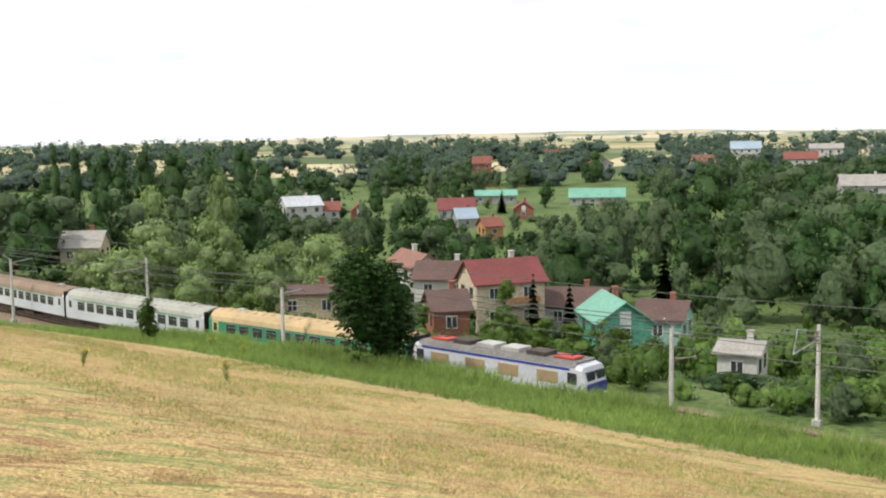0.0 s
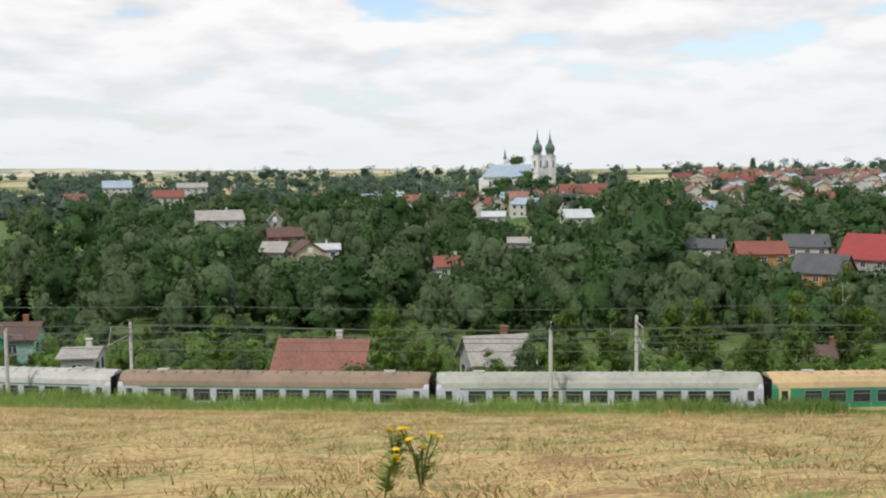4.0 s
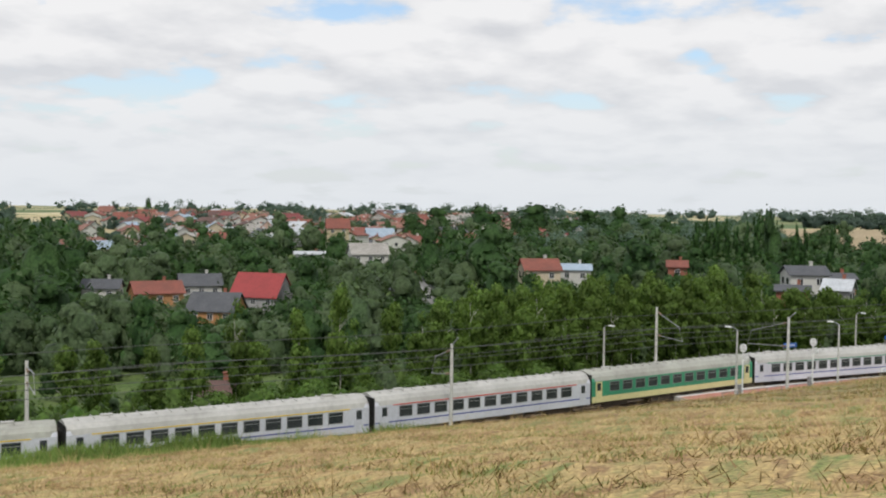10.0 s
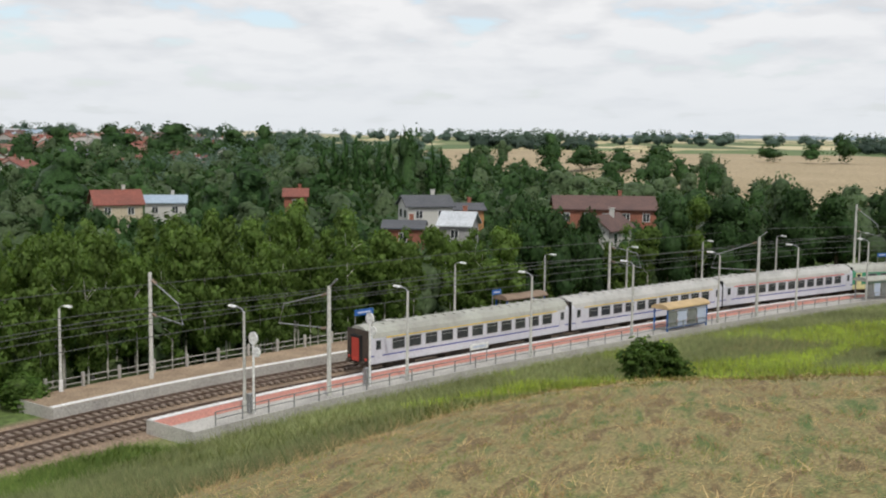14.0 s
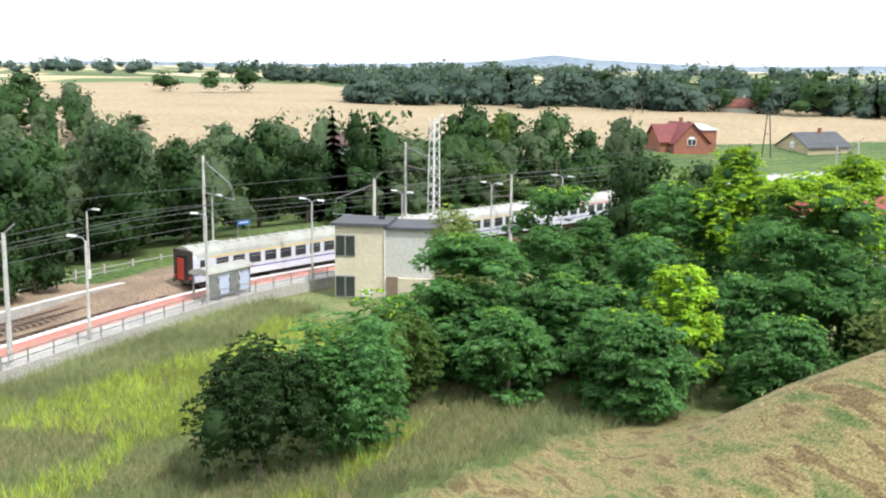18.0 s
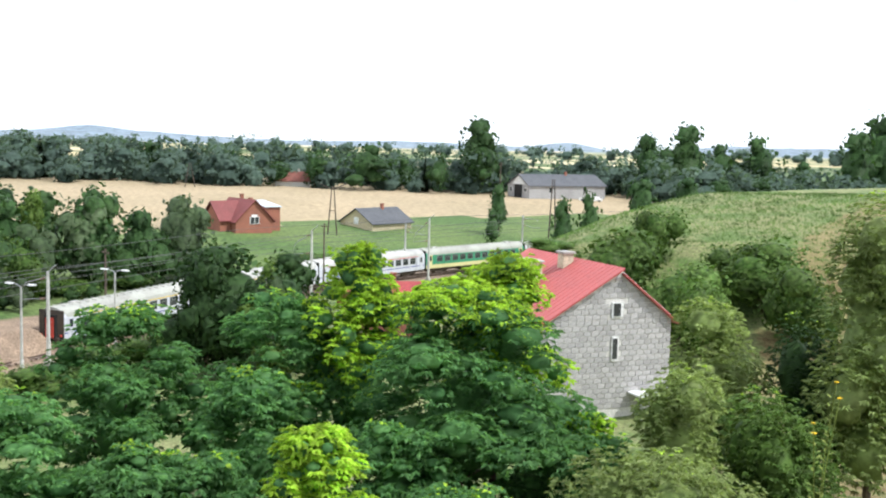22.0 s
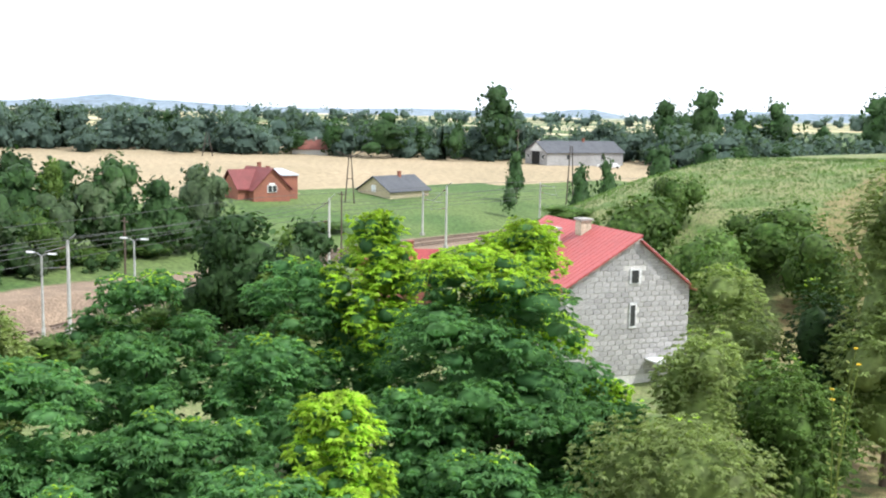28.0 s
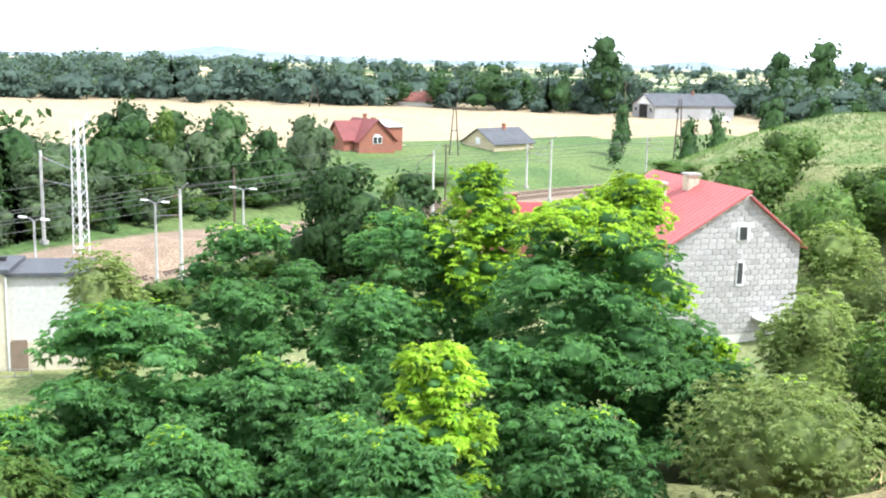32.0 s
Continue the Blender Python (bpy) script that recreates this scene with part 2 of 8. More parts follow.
def land_mat(name, kinds, masks):
    """Ground of several covers; each mask attribute holds metres inside its cover, with a ragged border."""
    m = mat(name, kinds[0][0], 0.95, kinds[0][1], kinds[0][2], kinds[0][3], bump=0.9)
    nt = m.node_tree
    bsdf = nt.nodes["Principled BSDF"]
    tc = nt.nodes.new("ShaderNodeTexCoord")

    def noisy(scale, detail=5):
        nz = nt.nodes.new("ShaderNodeTexNoise")
        nz.inputs["Scale"].default_value, nz.inputs["Detail"].default_value = scale, detail
        nt.links.new(tc.outputs["Object"], nz.inputs["Vector"])
        return nz.outputs["Fac"]

    def cover(c1, c2, scale, fine, c3=None):
        ramp = nt.nodes.new("ShaderNodeValToRGB")
        el = ramp.color_ramp.elements
        el[0].position, el[1].position = 0.38, 0.56
        el[0].color, el[1].color = (*c1, 1), (*c2, 1)
        if c3:
            e3 = el.new(0.63)
            e3.color = (*c3, 1)
        nt.links.new(noisy(scale), ramp.inputs[0])
        rg = nt.nodes.new("ShaderNodeMapRange")
        rg.inputs["From Min"].default_value, rg.inputs["From Max"].default_value = 0.3, 0.7
        rg.inputs["To Min"].default_value, rg.inputs["To Max"].default_value = 0.55, 1.45
        nt.links.new(noisy(fine, 4), rg.inputs["Value"])
        sc = nt.nodes.new("ShaderNodeVectorMath")
        sc.operation = "SCALE"
        nt.links.new(ramp.outputs[0], sc.inputs[0])
        nt.links.new(rg.outputs[0], sc.inputs["Scale"])
        return sc.outputs[0]

    def swaths():
        """Rows of raked hay along the slope, brown where it lies thick, green where it was cleared."""
        mp = nt.nodes.new("ShaderNodeMapping")
        mp.inputs["Rotation"].default_value = (0, 0, radians(38))
        mp.inputs["Scale"].default_value = (0.3, 1.15, 1.0)
        nt.links.new(tc.outputs["Object"], mp.inputs[0])
        rows = nt.nodes.new("ShaderNodeTexNoise")
        rows.inputs["Scale"].default_value, rows.inputs["Detail"].default_value = 1.0, 9
        rows.inputs["Roughness"].default_value, rows.inputs["Distortion"].default_value = 0.62, 0.5
        nt.links.new(mp.outputs[0], rows.inputs["Vector"])
        ramp = nt.nodes.new("ShaderNodeValToRGB")
        el = ramp.color_ramp.elements
        el[0].position, el[1].position = 0.33, 0.41
        el[0].color, el[1].color = (0.14, 0.19, 0.046, 1), (0.25, 0.245, 0.085, 1)
        for at_, c in ((0.48, (0.40, 0.30, 0.125)), (0.54, (0.44, 0.32, 0.14)), (0.60, (0.25, 0.155, 0.068)), (0.67, (0.31, 0.195, 0.088)), (0.74, (0.40, 0.30, 0.125))):
            el.new(at_).color = (*c, 1)
        nt.links.new(rows.outputs["Fac"], ramp.inputs[0])
        rg = nt.nodes.new("ShaderNodeMapRange")
        rg.inputs["From Min"].default_value, rg.inputs["From Max"].default_value = 0.28, 0.72
        rg.inputs["To Min"].default_value, rg.inputs["To Max"].default_value = 0.42, 1.55
        nt.links.new(noisy(9.0, 6), rg.inputs["Value"])
        sc = nt.nodes.new("ShaderNodeVectorMath")
        sc.operation = "SCALE"
        # beyond the brow cloud shade is put into the colour; greener and browner too
        shaded = nt.nodes.new("ShaderNodeAttribute")
        shaded.attribute_name = "shade_in"
        fresh = nt.nodes.new("ShaderNodeVectorMath")
        fresh.operation = "MULTIPLY"
        fresh.inputs[1].default_value = (0.52, 0.60, 0.60)
        nt.links.new(ramp.outputs[0], fresh.inputs[0])
        part_ = nt.nodes.new("ShaderNodeMix")
        part_.data_type = "RGBA"
        lim = nt.nodes.new("ShaderNodeMapRange")
        lim.inputs["From Min"].default_value, lim.inputs["From Max"].default_value = -8.0, 12.0
        nt.links.new(shaded.outputs["Fac"], lim.inputs["Value"])
        nt.links.new(lim.outputs[0], part_.inputs["Factor"])
        nt.links.new(ramp.outputs[0], part_.inputs["A"])
        nt.links.new(fresh.outputs[0], part_.inputs["B"])
        nt.links.new(part_.outputs["Result"], sc.inputs[0])
        nt.links.new(rg.outputs[0], sc.inputs["Scale"])
        return sc.outputs[0]

    last = cover(*kinds[0])
    ragged = noisy(0.45, 6)
    for kind, mask in zip(kinds[1:], masks):
        at_ = nt.nodes.new("ShaderNodeAttribute")
        at_.attribute_name = mask
        add = nt.nodes.new("ShaderNodeMath")
        add.operation = "MULTIPLY_ADD"
        add.inputs[1].default_value = 5.0 if mask != "ballast_in" else 1.6
        nt.links.new(ragged, add.inputs[0])
        nt.links.new(at_.outputs["Fac"], add.inputs[2])
        rg = nt.nodes.new("ShaderNodeMapRange")
        mid = add.inputs[1].default_value * 0.5
        rg.inputs["From Min"].default_value, rg.inputs["From Max"].default_value = mid - 0.5, mid + 0.5
        nt.links.new(add.outputs[0], rg.inputs["Value"])
        mx = nt.nodes.new("ShaderNodeMix")
        mx.data_type = "RGBA"
        nt.links.new(rg.outputs[0], mx.inputs["Factor"])
        nt.links.new(last, mx.inputs["A"])
        nt.links.new(swaths() if mask == "hay_in" else cover(*kind), mx.inputs["B"])
        last = mx.outputs["Result"]
    nt.links.new(last, bsdf.inputs["Base Color"])
    return m


M_LAND = land_mat("open_land", [
    ((0.060, 0.112, 0.026), (0.098, 0.145, 0.040), 0.05, 1.6),
    ((0.095, 0.15, 0.04), (0.18, 0.195, 0.08), 0.22, 4.0),
    ((0.145, 0.185, 0.045), (0.33, 0.24, 0.092), 1.0, 11.0, (0.235, 0.148, 0.06)),
    ((0.27, 0.20, 0.14), (0.21, 0.155, 0.11), 0.4, 6.0),
], ["slope_in", "hay_in", "ballast_in"])
M_FARM = patch_mat("farmland", [(0.085, 0.135, 0.045), (0.42, 0.36, 0.20), (0.10, 0.15, 0.05), (0.38, 0.32, 0.18), (0.075, 0.11, 0.04), (0.48, 0.42, 0.26), (0.16, 0.18, 0.075)], 0.006, (1.0, 2.6, 1))
M_WHEAT = mat("wheat", (0.34, 0.27, 0.168), 0.95, (0.29, 0.235, 0.142), 0.03, 0.9, bump=0.4)
M_RAIL = mat("rail_steel", (0.10, 0.065, 0.045), 0.55, (0.16, 0.12, 0.10), 2.0, metal=0.5)
M_CONC = mat("concrete", (0.42, 0.41, 0.38), 0.85, (0.33, 0.32, 0.30), 0.5, 8.0, bump=0.3)
M_POLE = mat("mast_concrete", (0.55, 0.55, 0.52), 0.8, (0.42, 0.42, 0.40), 0.8, 9.0, bump=0.2, per_piece=0.12)
M_STEEL = mat("galvanised_steel", (0.36, 0.37, 0.38), 0.5, (0.28, 0.29, 0.30), 1.5, metal=0.6)
M_WIRE = mat("wire", (0.10, 0.11, 0.10), 0.5, metal=0.4)
M_WHITE = mat("white_paint", (0.74, 0.75, 0.74), 0.45, (0.64, 0.65, 0.65), 0.4, 6.0)
M_GLASS = mat("dark_glass", (0.03, 0.035, 0.04), 0.12, (0.05, 0.055, 0.06), 0.8, spec=0.6)
M_BLACK = mat("black_rubber", (0.02, 0.02, 0.02), 0.8)
M_UNDER = mat("underframe", (0.05, 0.042, 0.037), 0.85, (0.085, 0.065, 0.05), 1.2)
M_CARWHITE = mat("coach_white", (0.57, 0.59, 0.64), 0.4, (0.49, 0.51, 0.57), 0.25, 5.0, amount=0.35)
M_CARBLUE = mat("coach_blue_grey", (0.50, 0.56, 0.70), 0.4, (0.42, 0.48, 0.62), 0.25, 5.0, amount=0.35)
M_CARGREEN = mat("coach_green", (0.045, 0.27, 0.15), 0.45, (0.04, 0.21, 0.12), 0.3, 5.0, amount=0.4)
M_CREAM = mat("coach_cream", (0.62, 0.57, 0.30), 0.45, (0.54, 0.50, 0.26), 0.3, 5.0, amount=0.4)
M_BLUE = mat("blue_paint", (0.035, 0.055, 0.30), 0.4, (0.03, 0.045, 0.22), 0.4)
M_YELLOW = mat("yellow_paint", (0.70, 0.50, 0.07), 0.5)
M_RED = mat("red_paint", (0.55, 0.07, 0.05), 0.5)
M_ROOFGREY = mat("roof_grey", (0.36, 0.37, 0.33), 0.7, (0.28, 0.28, 0.25), 0.35, 2.5, amount=0.35)
M_ROOFPALE = mat("roof_pale", (0.43, 0.43, 0.41), 0.6, (0.34, 0.34, 0.32), 0.35, 2.5, amount=0.35)
M_ROOFBROWN = mat("roof_brown", (0.26, 0.19, 0.14), 0.8, (0.20, 0.15, 0.11), 0.35, 2.5, amount=0.35)
M_ROOFTAN = mat("roof_tan", (0.50, 0.37, 0.20), 0.75, (0.40, 0.30, 0.17), 0.35, 2.5, amount=0.35)
M_BARK = mat("bark", (0.13, 0.10, 0.075), 0.95, (0.08, 0.065, 0.05), 1.0, 8.0, bump=0.8)
M_BIRCHBARK = mat("birch_bark", (0.62, 0.60, 0.55), 0.85, (0.22, 0.20, 0.18), 1.6, 6.0, bump=0.4)
L_BROAD = leaf_mat("leaf_broad", (0.022, 0.052, 0.016), (0.043, 0.085, 0.027), 0.3, 0.22, 0.7)
L_WILLOW = leaf_mat("leaf_willow", (0.058, 0.096, 0.042), (0.100, 0.145, 0.070), 0.3, 0.22, 0.7)
L_BIRCH = leaf_mat("leaf_birch", (0.082, 0.145, 0.030), (0.14, 0.212, 0.054), 0.4, 0.25, 0.6)
L_POPLAR = leaf_mat("leaf_poplar", (0.022, 0.058, 0.016), (0.042, 0.09, 0.024), 0.2)
L_SPRUCE = leaf_mat("leaf_spruce", (0.036, 0.072, 0.036), (0.058, 0.105, 0.05), 0.3, 0.22, 0.6)
L_ROBINIA = leaf_mat("leaf_robinia", (0.072, 0.180, 0.062), (0.150, 0.31, 0.105), 0.50, 0.12, 0.6)
# brighter copy of the robinia leaf, sunlight put into its colour
L_ROBTOP = leaf_mat("leaf_robinia_sunlit", (0.26, 0.44, 0.035), (0.38, 0.55, 0.06), 0.5, 0.08)
L_BUSH = leaf_mat("leaf_bush", (0.055, 0.115, 0.02), (0.11, 0.175, 0.045), 0.3)
L_OSIER = leaf_mat("leaf_light_willow", (0.16, 0.235, 0.085), (0.26, 0.345, 0.155), 0.35, 0.22, 0.6)
L_APPLE = leaf_mat("leaf_orchard", (0.14, 0.20, 0.055), (0.25, 0.31, 0.12), 0.4, 0.2, 0.7)
# paler, bluer leaf for far woods: haze painted into the colour
L_HAZY = leaf_mat("leaf_haze_tinted", (0.070, 0.112, 0.088), (0.105, 0.155, 0.122), 0.45, 0.22, 0.45)
M_STRAW = leaf_mat("dry_straw", (0.47, 0.36, 0.19), (0.34, 0.24, 0.115), 0.2, 0.2, 0.35)
M_BLADE = leaf_mat("green_blade", (0.16, 0.23, 0.05), (0.27, 0.31, 0.09), 0.45, 0.2, 0.45)
M_TANSY = leaf_mat("yellow_bloom", (0.75, 0.50, 0.02), (0.85, 0.62, 0.04), 0.2)
M_GOLD = leaf_mat("goldenrod_bloom", (0.30, 0.34, 0.045), (0.22, 0.33, 0.05), 0.4)
M_WEED = leaf_mat("weed_leaf", (0.16, 0.205, 0.085), (0.30, 0.315, 0.16), 0.45, 0.2, 0.6)


# ---- geometry helpers ----
class Shape:
    """A mesh in the making: boxes, tubes, prisms and quads."""

    def __init__(self):
        self.v, self.f, self.m = [], [], []

    def add(self, verts, faces, slot=0):
        n = len(self.v)
        self.v += [tuple(p) for p in verts]
        self.f += [tuple(i + n for i in f) for f in faces]
        self.m += [slot] * len(faces)
        return self

    def box(self, cx, cy, cz, sx, sy, sz, slot=0, rz=0.0):
        x, y, z = sx / 2, sy / 2, sz / 2
        c, s = math.cos(rz), math.sin(rz)
        pts = [(cx + c * a - s * b, cy + s * a + c * b, cz + k) for k in (-z, z) for a, b in ((-x, -y), (x, -y), (x, y), (-x, y))]
        return self.add(pts, [(3, 2, 1, 0), (4, 5, 6, 7), (0, 1, 5, 4), (1, 2, 6, 5), (2, 3, 7, 6), (3, 0, 4, 7)], slot)

    def rod(self, a, b, r0, r1=None, n=8, slot=0):
        a, b = Vector(a), Vector(b)
        r1 = r0 if r1 is None else r1
        q = (b - a).to_track_quat("Z", "Y")
        ring = [Vector((math.cos(2 * math.pi * k / n), math.sin(2 * math.pi * k / n), 0)) for k in range(n)]
        pts = [a + q @ (p * r0) for p in ring] + [b + q @ (p * r1) for p in ring]
        faces = [(k, (k + 1) % n, n + (k + 1) % n, n + k) for k in range(n)] + [tuple(range(n - 1, -1, -1)), tuple(range(n, 2 * n))]
        return self.add(pts, faces, slot)

    def tube(self, pts, r, n=5, slot=0):
        """One bent rod through the points."""
        pts = [Vector(p) for p in pts]
        rings = []
        for i, p in enumerate(pts):
            q = (pts[min(i + 1, len(pts) - 1)] - pts[max(i - 1, 0)]).to_track_quat("Z", "Y")
            rings.append([p + q @ Vector((r * math.cos(2 * math.pi * k / n), r * math.sin(2 * math.pi * k / n), 0)) for k in range(n)])
        return self.loft(rings, slot)

    def prism(self, profile, x0, x1, slot=0):
        """A profile in y and z, drawn out along x."""
        n = len(profile)
        pts = [(x0, y, z) for y, z in profile] + [(x1, y, z) for y, z in profile]
        faces = [(k, (k + 1) % n, n + (k + 1) % n, n + k) for k in range(n)] + [tuple(range(n - 1, -1, -1)), tuple(range(n, 2 * n))]
        return self.add(pts, faces, slot)

    def loft(self, rings, slot=0, caps=True):
        n = len(rings[0])
        pts = [p for r in rings for p in r]
        faces = [(i * n + k, i * n + (k + 1) % n, (i + 1) * n + (k + 1) % n, (i + 1) * n + k) for i in range(len(rings) - 1) for k in range(n)]
        if caps:
            faces += [tuple(range(n - 1, -1, -1)), tuple((len(rings) - 1) * n + k for k in range(n))]
        return self.add(pts, faces, slot)

    def mesh(self, name, *mats, smooth=False):
        me = bpy.data.meshes.new(name)
        me.from_pydata(self.v, [], self.f)
        for m in mats:
            me.materials.append(m)
        if len(mats) > 1:
            me.polygons.foreach_set("material_index", self.m)
        if smooth:
            me.polygons.foreach_set("use_smooth", [True] * len(me.polygons))
        me.update()
        return me


def part(name, shape, material, parent, label="", at=None):
    me = shape if isinstance(shape, bpy.types.Mesh) else shape.mesh(name, material)
    ob = new(name, me)
    ob.parent = parent
    if at is not None:
        ob.matrix_basis = at
    if label:
        ob["label"] = label
    return ob


def thing(name, m, label, category, group="", kind=""):
    ob = new(name)
    ob.matrix_basis = m
    return tagged(ob, label, category, group, kind)


def solo(name, shape, material, label, category, m=None, group="", kind=""):
    me = shape if isinstance(shape, bpy.types.Mesh) else shape.mesh(name, material)
    ob = new(name, me)
    if m is not None:
        ob.matrix_basis = m
    return tagged(ob, label, category, group, kind)


# ---- the railway line and the lie of the land ----
LINE_KNOTS = [(-480, 560), (-390, 480), (-310, 405), (-230, 328), (-150, 248), (-100, 197), (-57.0, 154), (-33.4, 132.0), (-17, 119), (-1, 106.5), (19.5, 87.5), (39, 72.2), (60.3, 57.2),
              (75, 48.2), (97, 36), (112, 29.2), (130, 18), (157, -3), (173.6, -17), (188, -31.5), (198, -50), (206, -67.5), (216.3, -87), (228.5, -114), (235, -150), (235, -190), (228, -240),
              (215, -300), (190, -380), (150, -470), (100, -560), (40, -650), (-30, -740)]


def smooth_line(knots, n=12, rounds=36):
    p, out = np.array(knots, float), []
    for i in range(1, len(p) - 2):
        a, b, c, d = p[i - 1 : i + 3]
        for k in range(n):
            u = k / n
            out.append(0.5 * (2 * b + (c - a) * u + (2 * a - 5 * b + 4 * c - d) * u * u + (3 * b - a - 3 * c + d) * u**3))
    out = np.array(out)
    for _ in range(rounds):
        out[1:-1] = 0.25 * out[:-2] + 0.5 * out[1:-1] + 0.25 * out[2:]
    return out


LINE = smooth_line(LINE_KNOTS)
ARC = np.r_[0, np.cumsum(np.linalg.norm(np.diff(LINE, axis=0), axis=1))]
TAN = np.gradient(LINE, axis=0)
TAN /= np.linalg.norm(TAN, axis=1)[:, None]


def along(s, q=0.0):
    """The point s metres along the line and q metres to its right, and the line's heading in degrees."""
    x, y = np.interp(s, ARC, LINE[:, 0]), np.interp(s, ARC, LINE[:, 1])
    tx, ty = np.interp(s, ARC, TAN[:, 0]), np.interp(s, ARC, TAN[:, 1])
    n = math.hypot(tx, ty)
    tx, ty = tx / n, ty / n
    return float(x + ty * q), float(y - tx * q), math.degrees(math.atan2(ty, tx))


def by_line(x, y):
    """For arrays of places: metres along the line, and metres to its right."""
    x, y = np.atleast_1d(np.asarray(x, float)).ravel(), np.atleast_1d(np.asarray(y, float)).ravel()
    s, q = np.empty(len(x)), np.empty(len(x))
    for lo in range(0, len(x), 4000):
        dx = x[lo : lo + 4000, None] - LINE[None, :, 0]
        dy = y[lo : lo + 4000, None] - LINE[None, :, 1]
        i = (dx * dx + dy * dy).argmin(1)
        k = np.arange(len(i))
        ex, ey = dx[k, i], dy[k, i]
        s[lo : lo + 4000] = ARC[i] + ex * TAN[i, 0] + ey * TAN[i, 1]
        far = np.hypot(ex, ey)
        side = ex * TAN[i, 1] - ey * TAN[i, 0]
        q[lo : lo + 4000] = np.where(side > 0, far, -far)
    return s, q


def ground(x, y):
    """The height of the land. Rails lie at about 0."""
    x, y = np.atleast_1d(np.asarray(x, float)).ravel(), np.atleast_1d(np.asarray(y, float)).ravel()
    s, q = by_line(x, y)
    # hill side, to the right of the line
    crest = np.interp(s, [400, 520, 640, 655, 673, 703, 735, 800, 838, 872, 920, 1000], [9.0, 10.9, 10.7, 10.4, 10.0, 5.0, 2.0, -0.6, -0.4, 9.0, 14.0, 15.0])
    rise = np.interp(s, [673, 710, 735, 900], [0.187, 0.12, 0.04, 0.02])
    edge = np.interp(s, [600, 850, 900], [43.0, 43.0, 34.0])
    t = np.clip((q - 7.0) / (edge - 7.0), 0, 1)
    hill = np.where(q > edge, crest + rise * np.minimum(q - edge, 60), crest * (0.35 * t + 0.65 * t * t * (3 - 2 * t)) - 0.25 * (1 - t))
    bank = np.interp(s, [485, 500, 515, 535, 560, 580, 622, 642, 660], [0.1, 0.4, 1.9, 2.6, 2.7, 2.3, 2.1, 0.8, 0.0])
    u = np.clip((q - 6.5) / (edge - 6.5), 0, 1)
    fill = np.where(q > edge, 0.0, np.where(q < 6.5, -0.25 + (bank + 0.25) * np.clip((q - 3.6) / 2.9, 0, 1), bank + (crest - bank) * u))
    straight = np.clip((662 - s) / 22, 0, 1)
    hill = np.where((q <= edge) & (q > 3.6), hill + (fill - hill) * straight, hill)
    hill = hill + 2.0 * np.exp(-((x - 122.5) ** 2 + (y + 48) ** 2) / (2 * 5.5**2)) + 3.6 * np.exp(-((x - 127) ** 2 + (y + 51) ** 2) / (2 * 5.0**2)) + 6.6 * np.exp(-((x - 118.5) ** 2 + (y + 56) ** 2) / (2 * 5.0**2))
    # valley side, to the left
    out = -q
    valley = np.interp(out, [0, 9, 14, 30, 80, 200], [-0.25, -0.25, -0.6, -4.0, -7.5, -8.0])
    upland = np.interp(out, [0, 7, 12, 40, 80, 140, 220, 400], [-0.25, -0.2, 0.8, 4.4, 6.6, 8.2, 10.2, 12.5])
    w = np.clip((s - 795) / 60, 0, 1)
    w = w * w * (3 - 2 * w)
    left = valley * (1 - w) + upland * w
    r = np.hypot(x - 60, y)
    far = np.interp(r, [220, 300, 480, 680, 1200, 3000, 5000], [0.0, 3.5, 10.0, 17.5, 22.0, 25.5, 26.5])
    east = np.clip((s - 655) / 70, 0, 1)
    far = far + east * np.interp(r, [120, 200, 320, 700], [0.0, 6.0, 7.5, 3.0])
    far2 = np.interp(r, [400, 1200, 3000, 5000], [0.0, 2.5, 5.0, 6.0])
    left = left + far * (1 - w) + far2 * w
    z = np.where(q > 0, hill, left)
    return z + np.where(np.abs(q) > 60, 0.25 * np.sin(x * 0.11) * np.cos(y * 0.13), 0)


def level(x, y):
    return float(ground(x, y)[0])


def grid_lines(lo, hi, a, b, fine):
    core = np.arange(lo, hi + 0.01, fine)
    down, up, step = [], [], fine
    p = lo
    while p > a:
        step *= 1.13
        p -= step
        down.append(p)
    p, step = hi, fine
    while p < b:
        step *= 1.13
        p += step
        up.append(p)
    return np.r_[down[::-1], core, up]


def hay_border(s):
    """How far from the line the mown field begins."""
    return np.interp(s, [400, 500, 545, 580, 622, 640, 655, 672, 690, 700, 708, 718, 734, 746, 765], [20, 21, 20, 15, 15, 20, 26, 29, 27, 30, 33, 36, 39, 44, 62])


